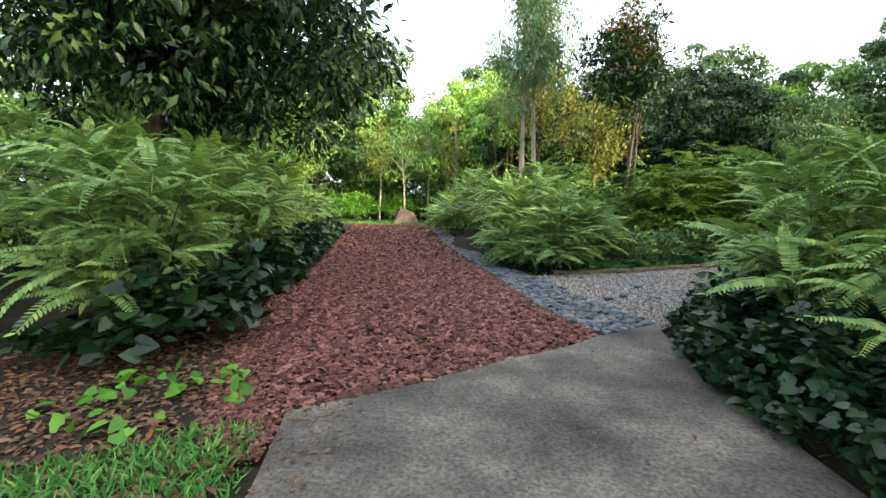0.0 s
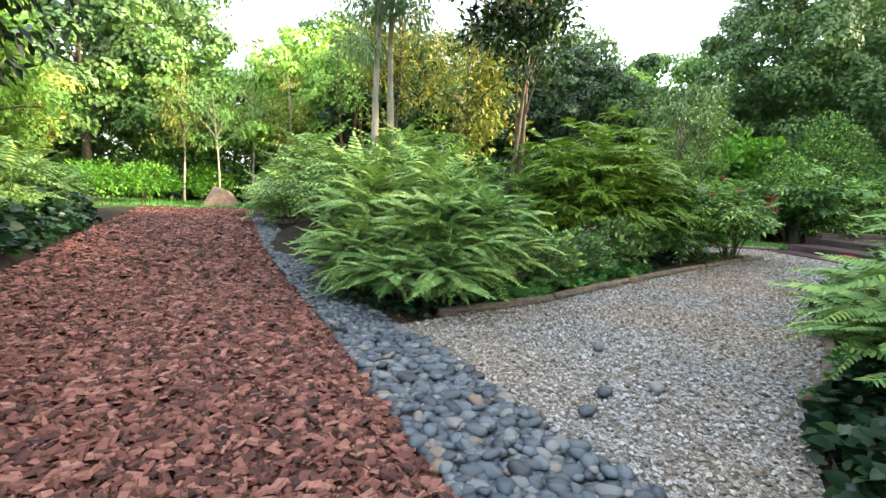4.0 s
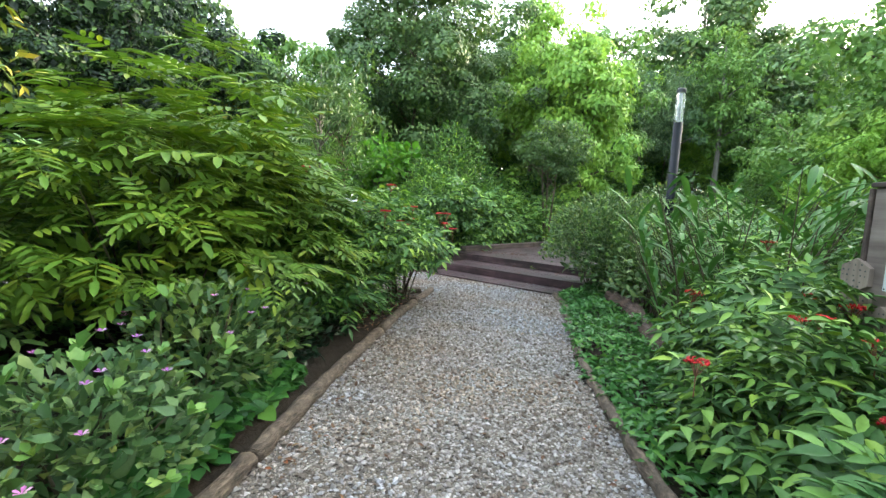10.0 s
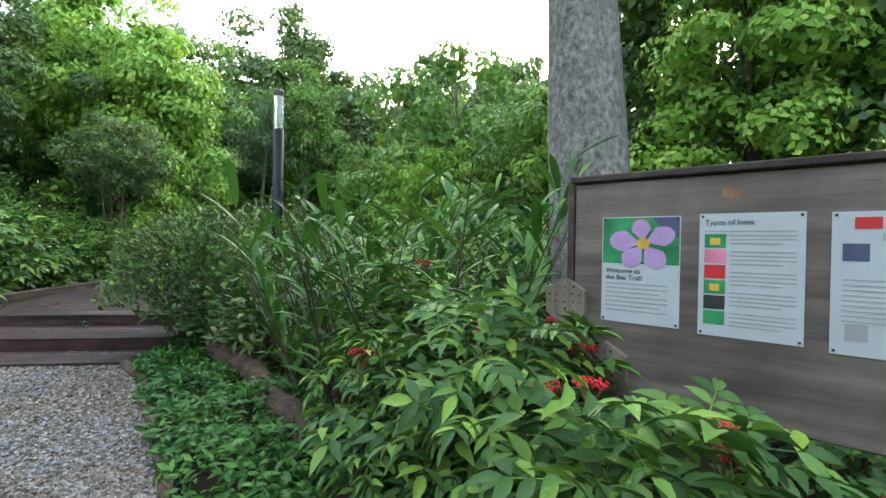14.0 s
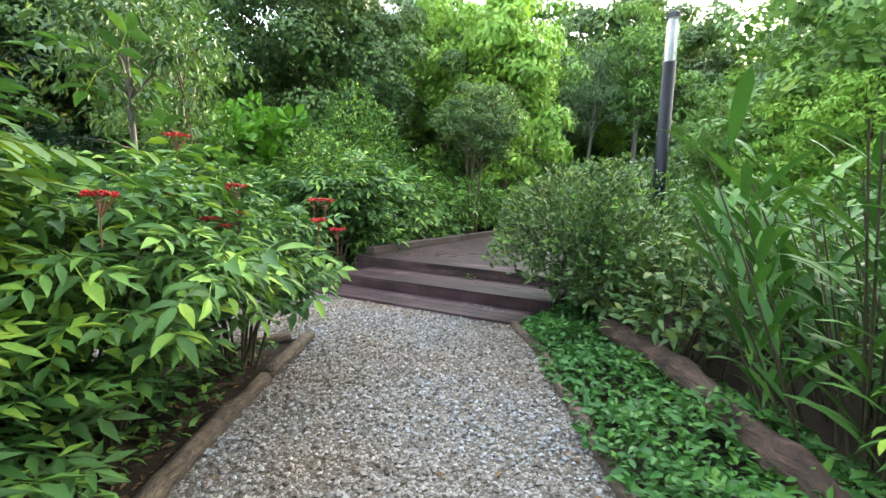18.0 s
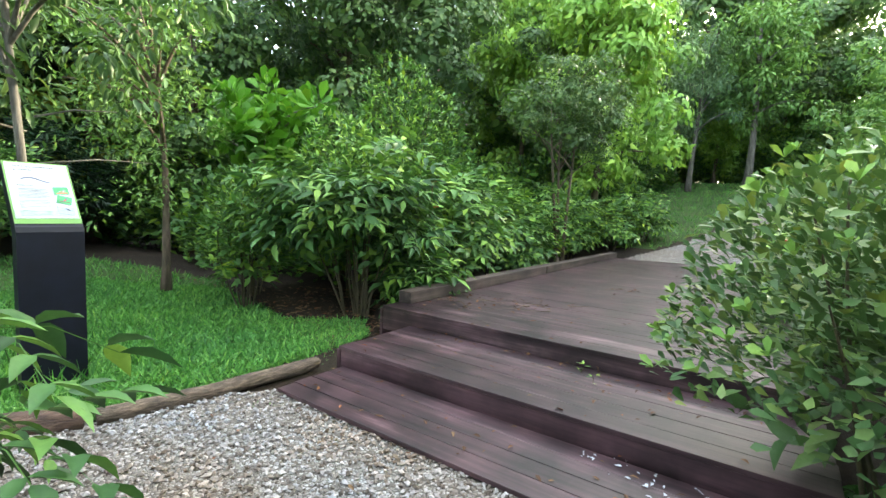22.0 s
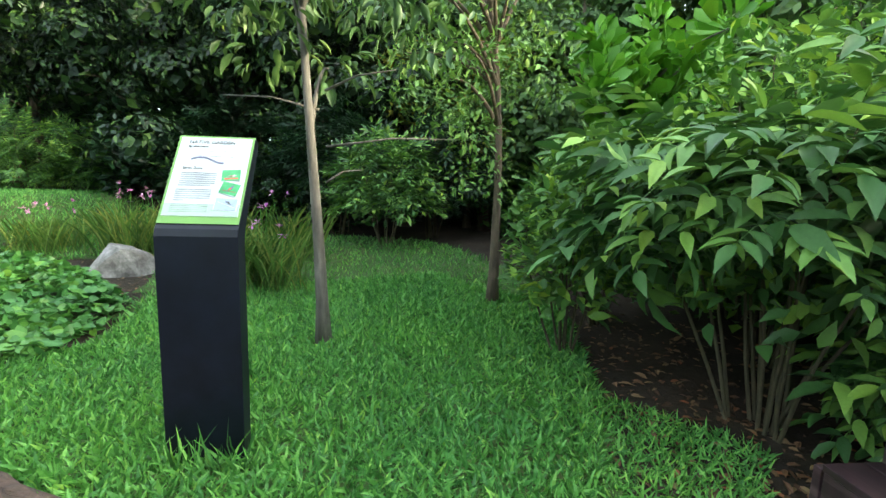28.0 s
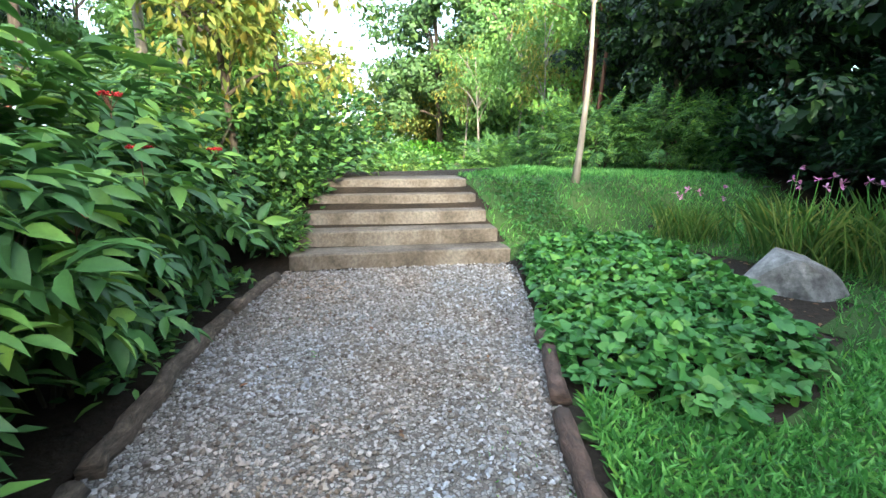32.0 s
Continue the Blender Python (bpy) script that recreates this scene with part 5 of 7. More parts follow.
# broad-leaved shrubs with red flower heads
LEEAS = [(8.0, 14.75, 0.75, 1.75, 300, 3, M_LEEA_BRIGHT), (8.7, 14.45, 0.95, 1.75, 480, 8, M_LEEA_BRIGHT), (9.95, 14.8, 0.85, 1.6, 430, 9, M_LEEA), (8.3, 15.55, 0.7, 1.6, 340, 5, M_LEEA), (7.4, 15.85, 0.75, 1.9, 340, 5, M_LEEA), (6.3, 16.2, 0.85, 2.0, 300, 3, M_LEEA), (5.0, 16.6, 0.95, 2.0, 300, 0, M_LEEA), (3.6, 17.3, 1.0, 2.2, 280, 0, M_LEEA_BRIGHT), (9.0, 15.35, 0.55, 1.15, 240, 2, M_LEEA),
         (7.75, 9.75, 0.55, 0.95, 260, 4, M_LEEA), (8.75, 9.9, 0.65, 1.2, 360, 6, M_LEEA), (9.8, 10.2, 0.55, 1.25, 240, 5, M_LEEA_BRIGHT), (7.35, 9.05, 0.6, 0.85, 240, 2, M_LEEA), (6.75, 9.3, 0.45, 0.6, 160, 0, M_LEEA),
         (14.75, 17.85, 1.15, 2.25, 760, 1, M_LEEA), (15.4, 17.4, 0.5, 0.95, 260, 0, M_LEEA), (15.9, 18.2, 0.8, 1.6, 300, 1, M_LEEA_BRIGHT), (17.2, 18.1, 0.95, 2.1, 340, 0, M_LEEA_BRIGHT), (18.6, 18.0, 0.9, 1.8, 300, 0, M_LEEA_BRIGHT), (20.2, 18.1, 0.95, 2.0, 300, 0, M_LEEA_BRIGHT), (19.4, 17.75, 0.6, 1.3, 200, 0, M_LEEA), (22.3, 17.9, 0.8, 1.6, 240, 0, M_LEEA_BRIGHT), (23.9, 17.3, 0.8, 1.5, 240, 0, M_LEEA_BRIGHT), (25.3, 16.7, 0.75, 1.3, 220, 0, M_LEEA_BRIGHT),
         (17.1, 12.75, 0.95, 1.55, 320, 1, M_LEEA_BRIGHT), (18.7, 12.7, 0.95, 1.5, 280, 0, M_LEEA), (20.4, 12.6, 0.9, 1.3, 240, 0, M_LEEA_BRIGHT), (22.3, 12.6, 0.9, 1.3, 220, 0, M_LEEA_BRIGHT), (24.3, 12.9, 0.9, 1.6, 240, 0, M_LEEA_BRIGHT), (26.2, 12.6, 0.9, 1.7, 240, 0, M_LEEA_BRIGHT), (28.4, 12.4, 0.9, 1.8, 240, 0, M_LEEA_BRIGHT)]
FOOTED = ((8.0, 14.75), (8.7, 14.45), (9.95, 14.8), (8.3, 15.55), (9.0, 15.35), (14.75, 17.85), (15.9, 18.2))
for k, (x, y, r, h, n, fl, mat) in enumerate(LEEAS):
    plant_bush("flowering_shrub", "broad-leaved shrub with flat red flower heads" if fl else "broad-leaved green shrub with compound leaves", (x, y), 200 + k, "leea_far" if x > 16.5 or x < 5.5 else "leea", mat, r, r, h, int(n * (0.9 if x > 14 else 1.2 if y > 15.4 else 1.65)), 0.36 if x > 15 else 0.4 if x > 14 or 15.4 < y < 16.5 else 0.25, 41 * k, group="broad-leaved shrubs", low=0.48 if (x, y) in FOOTED else 0.05, lump=0.5, nstems=16 if (x, y) in FOOTED else 8, flowers=fl, flower_mat=M_FLOWER)

# oval-leaved shrubs
OVALS = [(13.35, 12.85, 1.0, 2.0, 6200, 0.078), (12.8, 12.25, 0.7, 1.5, 2400, 0.075), (14.6, 12.4, 0.85, 2.0, 2600, 0.085), (4.35, 11.75, 0.55, 0.75, 1100, 0.09), (5.15, 12.35, 0.55, 0.75, 1100, 0.09), (6.0, 12.95, 0.5, 0.95, 700, 0.1), (6.75, 13.45, 0.45, 0.85, 600, 0.1)]
for k, (x, y, r, h, n, s) in enumerate(OVALS):
    plant_bush("oval_leaf_shrub", "rounded shrub with small oval leaves and pale new tips", (x, y), 240 + k, "oval", M_SHRUB, r, r, h, n, s, 30 * k, group="oval-leaved shrubs", low=0.03, flowers=9 if k > 2 else 0, flower_mat=M_PURPLE)
for k, (x, y, r, h, n) in enumerate([(16.3, 12.2, 1.1, 2.5, 1800), (15.6, 18.9, 1.1, 2.9, 2200), (17.7, 19.7, 1.45, 4.3, 4200), (19.2, 19.2, 1.0, 2.6, 1600), (21.2, 19.0, 0.9, 2.1, 1200), (16.4, 20.2, 1.1, 3.1, 1600), (13.95, 19.2, 0.55, 1.9, 1400), (14.6, 20.0, 0.7, 2.0, 1200), (12.2, 11.6, 0.7, 1.2, 1000)]):
    plant_bush("leafy_shrub", "dense leafy shrub with small mauve flowers", (x, y), 260 + k, "ovate", M_SHRUB if k in (0, 8) else M_LEEA_BRIGHT, r, r, h, n, 0.12, 30 * k, group="leafy shrubs", low=0.06, flowers=16 if k == 2 else 0, flower_mat=M_PURPLE)


# strap-leaved ginger clump
def strap_clump(at, seed, n, length, label, mat=M_STRAP, name="strap_leaf_clump", spread=0.5, rise_=0.9):
    rg = np.random.default_rng(seed)
    t = thing(name, label, "plant", "strap-leaved plants")
    g = Geo()
    for _ in range(n):
        a, q = rg.random() * 6.283, rg.random() ** 0.5 * spread
        foot = np.array([np.cos(a) * q, np.sin(a) * q, -0.05])
        ht = length * (0.9 + 0.5 * rg.random())
        top = foot + np.array([np.cos(a) * 0.35 * ht, np.sin(a) * 0.35 * ht, ht]) * rise_
        s = np.linspace(0, 1, 7)[:, None]
        pts = foot * (1 - s) + top * s + np.array([np.cos(a), np.sin(a), 0]) * 0.12 * s**2
        part("cane", tube(Geo(), pts, 0.011 * (1 - 0.6 * s[:, 0]), 5, 0, None, False), M_STEM, t, smooth=True)
        m = 10
        k = np.linspace(0.22, 1, m)
        p = foot * (1 - k[:, None]) + top * k[:, None]
        b = a + np.where(np.arange(m) % 2, 1.2, -1.2) + rg.normal(size=m) * 0.5
        f = np.stack([np.cos(b), np.sin(b), 0.75 + 0.7 * rg.random(m)], -1)
        scatter(g, STRAPS[rg.integers(2)], p, f, np.tile([0, 0, 1.0], (m, 1)), 0.46 * min(1.0, length / 1.5) * (0.7 + 0.5 * rg.random(m)))
    part("foliage", g, mat, t, smooth=True)
    t.matrix_world = pose(at[0], at[1], height(*at))
    return t


for k, (x, y, n, ln) in enumerate([(10.75, 10.6, 24, 1.65), (11.5, 10.45, 20, 1.5), (10.3, 9.9, 20, 1.75), (11.9, 10.2, 16, 1.8), (12.1, 11.3, 6, 0.8)]):
    strap_clump((x, y), 300 + k, n, ln, "clump of tall canes with long glossy strap leaves")


for k, (x, y, r, h) in enumerate([(4.75, 17.75, 0.42, 0.8), (4.05, 18.15, 0.5, 1.0), (3.35, 18.5, 0.5, 1.0), (2.5, 18.9, 0.55, 1.1)]):
    plant_bush("leafy_shrub", "low leafy shrub leaning over the edge of the steps", (x, y), 280 + k, "ovate", M_LEEA, r, r, h, 650, 0.11, 60 * k, group="leafy shrubs", low=0.0)


# grasses and creepers
def blades(name, poly, n, lo, hi, mat, label, seed, kind="stuff", lean=0.5, category="grass", lift=0.0, wide=2.1):
    rg = np.random.default_rng(seed)
    q = np.array(poly)
    x = rg.uniform(q[:, 0].min(), q[:, 0].max(), n * 3)
    y = rg.uniform(q[:, 1].min(), q[:, 1].max(), n * 3)
    ok = inside(poly, x, y)
    x, y = x[ok][:n], y[ok][:n]
    p = np.stack([x, y, land(x, y) + lift], -1)
    f = np.stack([rg.normal(size=len(x)) * lean, rg.normal(size=len(x)) * lean, np.ones(len(x))], -1)
    u = np.stack([rg.normal(size=len(x)), rg.normal(size=len(x)), 0.2 * np.ones(len(x))], -1)
    s = lo + (hi - lo) * rg.random(len(x))
    w = np.maximum(s, 0.09) * wide
    return tagged(part(name, scatter(Geo(), BLADE, p, f, u, np.stack([w, s, s], -1)), mat), label, category, kind=kind)


NEAR_LAWN = [(13.3, 16.95), (12.2, 16.9), (11.5, 17.0), (10.9, 17.4), (9.75, 18.05), (9.0, 18.6), (9.9, 19.4), (9.7, 21.0), (13.0, 21.8), (14.4, 20.5), (13.9, 18.2)]
blades("lawn_grass", NEAR_LAWN, 48000, 0.035, 0.125, M_GRASS, "short mown green grass", 401, lean=1.0, wide=2.9)
blades("lawn_grass", LAWN, 22000, 0.05, 0.12, M_GRASS, "short green grass by the trees", 402, lean=0.7)
blades("lawn_grass", BANK, 12000, 0.05, 0.13, M_GRASS, "green grass on the bank", 406, lean=0.7)
blades("tall_grass", [(11.25, 17.5), (11.8, 17.5), (11.8, 17.61), (11.25, 17.61)], 60, 0.12, 0.3, M_GRASS, "longer grass blades at the foot of the pillar", 407, lean=0.5, wide=1.0)
blades("verge_grass", [(0.55, 4.0), (0.8, 3.2), (0.7, 1.5), (-2.5, 1.5), (-2.0, 3.0), (-0.4, 3.3)], 9000, 0.04, 0.12, M_GRASS, "rough grass at the concrete's edge", 403, lean=0.8)
blades("far_grass", [(-6.5, 25.2), (-2.5, 25.6), (2, 25), (3, 30), (-12, 30), (-12, 23.5)], 9000, 0.08, 0.16, M_GRASS, "green grass at the end of the mulch path", 404)
blades("far_grass", [(24.5, 16.2), (27, 15.4), (30, 14.6), (36, 13.7), (44, 12.7), (44, 20), (25, 22)], 9000, 0.08, 0.16, M_GRASS, "green grass beyond the deck", 405)


def tuft(at, seed, n, length, mat=M_REED, label="tall tuft of arching grass"):
    rg = np.random.default_rng(seed)
    t = thing("grass_tuft", label, "grass", "grass tufts")
    a = rg.random(n) * 6.283
    p = np.stack([0.16 * rg.normal(size=n), 0.16 * rg.normal(size=n), np.full(n, -0.03)], -1)
    g = Geo()
    for k in range(3):
        m = np.arange(n) % 3 == k
        f = np.stack([0.26 * np.cos(a[m]), 0.26 * np.sin(a[m]), 1 + 0 * a[m]], -1)
        u = np.stack([-np.cos(a[m]), -np.sin(a[m]), 0.6 + 0 * a[m]], -1)
        s = length * (0.5 + 0.6 * rg.random(m.sum()))
        scatter(g, STRAPS[max(0, k - 1)], p[m], f, u, np.stack([s * 0.1, s, s], -1))
    part("blade_tuft", g, mat, t, smooth=True)
    for _ in range(2):
        q = np.array([rg.normal() * 0.2, rg.normal() * 0.2, length * (0.85 + 0.3 * rg.random())])
        gf, st = Geo(), Geo()
        scatter(gf, OBOVATE, np.repeat(q[None], 6, 0), rg.normal(size=(6, 3)) + (0, 0, 0.4), np.tile([0, 0, 1.0], (6, 1)), 0.06)
        fl = part("flower", gf, M_PURPLE, t, "small mauve flower")
        part("stalk", tube(st, [(q[0] * 0.4, q[1] * 0.4, 0), q], [0.004, 0.003], 4, 0, None, False), M_GRASS, fl)
    t.matrix_world = pose(at[0], at[1], height(*at))


rg0 = np.random.default_rng(8)
for k in range(10):
    tuft((8.0 + 3.4 * rg0.random(), 22.0 + 1.2 * rg0.random()), 420 + k, 90, 0.95)
for k in range(5):
    tuft((10.2 + 0.9 * rg0.random(), 20.9 + 1.0 * rg0.random()), 440 + k, 110, 0.85)
for k in range(4):
    tuft((7.0 + 0.8 * rg0.random(), 22.4 + 0.8 * rg0.random()), 450 + k, 70, 0.65)


def creeper(name, poly, n, size, mat, label, seed, shape=HEART, depth=0.16, category="ground cover"):
    rg = np.random.default_rng(seed)
    q = np.array(poly)
    x = rg.uniform(q[:, 0].min(), q[:, 0].max(), n * 4)
    y = rg.uniform(q[:, 1].min(), q[:, 1].max(), n * 4)
    ok = inside(poly, x, y) & ((edge_gap(poly, x, y) > 0.05) | (np.sin(x * 9.1) * np.sin(y * 7.7) > 0.1))
    x, y = x[ok][:n], y[ok][:n]
    mound = depth * np.minimum(1, 0.3 + edge_gap(poly, x, y) / 0.3) * (0.65 + 0.35 * np.sin(x * 5.1) * np.sin(y * 4.3))
    p = np.stack([x, y, np.maximum(land(x, y), 0.0) + 0.025 + mound * (0.35 + 0.65 * rg.random(len(x)))], -1)
    f = rg.normal(size=(len(x), 3)) * (1, 1, 0.35)
    u = np.tile([0, 0, 1.0], (len(x), 1)) + rg.normal(size=(len(x), 3)) * 0.6
    return tagged(part(name, scatter(Geo(), shape, p, f, u, size * (0.6 + 0.7 * rg.random(len(x)))), mat, smooth=True), label, category, kind="stuff")


creeper("creeper", [(8.15, 19.05), (8.9, 18.65), (9.8, 18.95), (9.75, 20.4), (8.9, 21.2), (7.6, 22.1), (6.1, 21.9), (6.2, 20.6)], 6500, 0.09, M_IVY, "low green creeper spreading over the bank", 460, depth=0.3)
creeper("creeper", [(9.2, 11.56), (10.3, 12.12), (11.4, 12.66), (12.3, 13.2), (12.65, 13.25), (13.2, 12.9), (12.6, 12.0), (11.2, 10.9), (9.8, 10.4), (8.9, 10.9)], 6600, 0.08, M_IVY, "green creeper between the path log and the fallen log", 461, OVATE, 0.28)
creeper("creeper", [(5.6, 8.55), (6.3, 9.1), (7.0, 9.95), (7.9, 10.72), (9.2, 11.55), (9.3, 10.8), (8.2, 9.9), (7.2, 9.0), (6.3, 8.2)], 3300, 0.09, M_IVY, "green creeper beside the gravel", 462, OVATE, 0.22)
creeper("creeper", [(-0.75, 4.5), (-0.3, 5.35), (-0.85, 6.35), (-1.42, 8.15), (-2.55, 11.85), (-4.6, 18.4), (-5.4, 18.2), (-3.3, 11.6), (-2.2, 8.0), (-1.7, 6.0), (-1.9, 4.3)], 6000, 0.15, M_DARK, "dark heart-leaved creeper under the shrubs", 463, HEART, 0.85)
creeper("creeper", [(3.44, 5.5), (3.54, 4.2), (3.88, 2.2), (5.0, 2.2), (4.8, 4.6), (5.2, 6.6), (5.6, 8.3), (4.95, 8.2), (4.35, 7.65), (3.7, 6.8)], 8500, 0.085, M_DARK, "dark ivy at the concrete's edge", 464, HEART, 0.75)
creeper("creeper", [(0.3, 4.2), (-0.1, 4.9), (-0.9, 4.5), (-1.1, 3.7), (0.2, 3.5)], 70, 0.1, M_LIMEPLANT, "lime green seedlings among leaf litter", 465, HEART, 0.1)
creeper("creeper", [(3.2, 10.75), (4.3, 11.25), (5.9, 12.35), (7.0, 13.05), (6.6, 13.4), (5.4, 12.7), (4.0, 11.7), (3.1, 11.2)], 2800, 0.12, M_IVY, "green creeper behind the edging logs", 466, HEART, 0.25)
# low leaves coloured near black for the shade under the tall shrub
creeper("creeper", [(5.8, 12.5), (7.0, 13.15), (8.3, 13.9), (8.0, 14.5), (6.8, 14.4), (5.2, 13.4), (5.1, 12.8)], 1500, 0.1, M_DARK, "low leaves with the tall shrub's shade in their dark colour", 480, OVATE, 0.28)
creeper("creeper", [(4.95, 8.25), (5.5, 8.62), (6.1, 9.1), (6.4, 8.6), (5.6, 7.9), (5.0, 7.6)], 1300, 0.085, M_IVY, "green creeper under the feathery shrubs", 481, OVATE, 0.3)
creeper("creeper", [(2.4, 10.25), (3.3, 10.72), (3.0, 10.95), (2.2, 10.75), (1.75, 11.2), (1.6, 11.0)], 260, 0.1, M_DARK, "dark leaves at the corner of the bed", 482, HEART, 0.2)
creeper("creeper", [(5.3, 17.5), (6.4, 16.8), (7.9, 16.15), (7.5, 15.9), (6.0, 16.5), (5.0, 17.2)], 500, 0.12, M_LEEA, "low leaves at the foot of the shrubs", 467, OVATE, 0.3)
creeper("creeper", [(5.15, 17.75), (4.7, 17.4), (1.8, 18.3), (0.5, 19.0), (0.8, 20.0), (2.8, 18.9), (4.2, 18.3)], 1800, 0.12, M_LEEA, "low shrubs along the concrete steps", 468, OVATE, 0.6)


def litter(name, poly, n, size, mat, label, seed, z=None):
    rg = np.random.default_rng(seed)
    q = np.array(poly)
    x = rg.uniform(q[:, 0].min(), q[:, 0].max(), n * 4)
    y = rg.uniform(q[:, 1].min(), q[:, 1].max(), n * 4)
    ok = inside(poly, x, y)
    x, y = x[ok][:n], y[ok][:n]
    p = np.stack([x, y, (land(x, y) if z is None else z + 0 * x) + 0.008], -1)
    f = rg.normal(size=(len(x), 3)) * (1, 1, 0.15)
    u = np.tile([0, 0, 1.0], (len(x), 1)) + rg.normal(size=(len(x), 3)) * 0.2
    return tagged(part(name, scatter(Geo(), OVATE, p, f, u, size * (0.5 + 0.8 * rg.random(len(x)))), mat), label, "leaf litter", kind="stuff")


litter("leaf_litter", [(0.6, 4.0), (0.2, 4.6), (-0.35, 5.4), (-1.6, 7.0), (-2.4, 4.2), (-1.4, 2.2), (0.7, 2.0)], 5200, 0.075, M_LITTER, "brown fallen leaves beside the mulch", 470)
litter("leaf_litter", LAWN, 260, 0.07, M_LITTER, "scattered brown leaves on the grass", 471)
litter("leaf_litter", [(14.0, 17.2), (16.5, 17.3), (16.0, 19.5), (14.0, 21.5), (13.6, 20.0)], 700, 0.09, M_LITTER, "brown leaves under the shrubs", 472)
litter("leaf_litter", [(2.7, 10.15), (3.24, 10.5), (5.0, 11.45), (7.0, 12.7), (9.1, 13.9), (9.2, 13.8), (7.1, 12.55), (5.1, 11.3), (3.3, 10.35)], 700, 0.05, M_LITTER, "brown leaves along the log", 473, 0.012)
litter("leaf_litter", [(4.3, 7.75), (5.6, 8.75), (7.0, 10.2), (9.2, 11.6), (12.6, 13.45), (12.4, 13.5), (9.1, 11.75), (6.9, 10.35), (5.5, 8.9)], 700, 0.05, M_LITTER, "brown leaves along the path's edge", 474, 0.012)
litter("leaf_litter", [(14.3, 13.3), (14.3, 16.9), (22, 16.9), (22, 13.3)], 170, 0.05, M_LITTER, "dry leaves on the deck", 475, 0.366)
litter("leaf_litter", [(0.62, 4.12), (1.0, 4.35), (1.2, 3.2), (1.1, 1.0), (0.7, 1.0), (0.86, 3.3)], 260, 0.045, M_LITTER, "brown leaf crumbs over the concrete's edge", 479, 0.033)
litter("leaf_litter", CONCRETE, 110, 0.05, M_LITTER, "dry leaves on the concrete", 476, 0.031)

litter("leaf_litter", [(2.35, 10.0), (2.75, 10.25), (3.4, 10.65), (3.0, 11.0), (2.3, 10.7), (1.5, 12.4), (1.4, 12.2)], 420, 0.055, M_LITTER, "brown leaves at the corner of the bed", 483)

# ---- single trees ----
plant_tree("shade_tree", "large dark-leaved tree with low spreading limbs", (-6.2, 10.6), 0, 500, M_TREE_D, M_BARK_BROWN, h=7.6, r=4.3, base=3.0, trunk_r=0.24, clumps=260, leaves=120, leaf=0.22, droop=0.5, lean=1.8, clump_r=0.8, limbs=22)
for k, (x, y, h) in enumerate([(2.15, 16.6, 9.0), (2.5, 17.0, 8.6)]):
    plant_tree("slender_tree", "slender pale-barked tree with thin grey-green crown", (x, y), 80 * k, 510 + k, M_TREE_G, M_BARK_PALE, h=h, r=1.25, base=2.8, trunk_r=0.095, clumps=52, leaves=120, leaf=0.17, shape=NARROW, droop=0.9, clump_r=0.55, limbs=14, group="slender pale trees")
plant_tree("red_tip_tree", "small dark tree with reddish young leaves on top", (5.0, 15.5), 20, 515, M_TREE_D, M_BARK_BROWN, h=6.7, r=1.15, base=3.7, trunk_r=0.07, clumps=70, leaves=90, leaf=0.14, shape=OVATE, clump_r=0.45, limbs=16, stems_n=2)
t = thing("young_growth", "reddish young leaves on the treetop", "tree crown")
gt, gc = tree_meshes(516, h=7.2, r=0.8, base=5.0, trunk_r=0.03, clumps=30, leaves=70, leaf=0.12, clump_r=0.4, limbs=4)
part("trunk", gt, M_BARK_RED, t, smooth=True)
part("crown", gc, M_TREE_R, t, smooth=True)
t.matrix_world = pose(5.0, 15.5, 0)
for k, (x, y, h, r) in enumerate([(2.6, 18.5, 6.4, 1.4), (4.4, 17.5, 5.4, 1.2)]):
    plant_tree("yellow_tree", "airy tree with yellow-green and orange young leaves", (x, y), 70 * k, 590 + k, M_TREE_C, M_BARK_BROWN, h=h, r=r, base=1.7, trunk_r=0.06, clumps=60, leaves=60, leaf=0.14, droop=0.5, clump_r=0.45, limbs=16, group="yellow trees")
plant_tree("yellow_tree", "distant tree in yellow-green leaf", (15.5, 33.0), 0, 518, M_TREE_C, M_BARK_BROWN, h=8.8, r=2.1, base=3.2, trunk_r=0.16, clumps=70, leaves=80, leaf=0.2, clump_r=0.7)
plant_tree("round_tree", "tall round dark green tree", (20.7, 24.5), 0, 520, M_TREE_E, M_BARK_BROWN, h=12.6, r=4.2, base=2.2, trunk_r=0.26, clumps=170, leaves=400, leaf=0.13, shape=BROAD, clump_r=0.95, limbs=18, flat=0.8, shell=0.2)
for k, (x, y, h, r) in enumerate([(27.5, 22.2, 11.8, 2.5), (25.8, 18.5, 9.3, 1.8)]):
    plant_tree("weeping_tree", "bright green tree with drooping narrow leaves", (x, y), 60 * k, 525 + k, M_TREE_B, M_BARK_BROWN, h=h, r=r, base=1.6, trunk_r=0.13, clumps=95, leaves=150, leaf=0.24, shape=DIAMOND, droop=0.7, clump_r=0.75, limbs=12, flat=0.95, top_heavy=-0.5, shell=0.2, group="weeping trees")
plant_tree("round_tree", "small clipped-looking tree with fine dark leaves", (20.9, 17.5), 0, 530, M_TREE_E, M_BARK_BROWN, h=4.7, r=1.2, base=2.7, trunk_r=0.05, clumps=60, leaves=150, leaf=0.085, clump_r=0.42, stems_n=3, limbs=14, shell=0.2)
plant_tree("old_tree", "massive grey-barked tree trunk behind the notice board", (10.68, 8.2), 0, 535, M_TREE_B, M_BARK_OLD, h=15.0, r=5.5, base=6.2, trunk_r=0.42, clumps=130, leaves=90, leaf=0.24, clump_r=0.9, limbs=14)
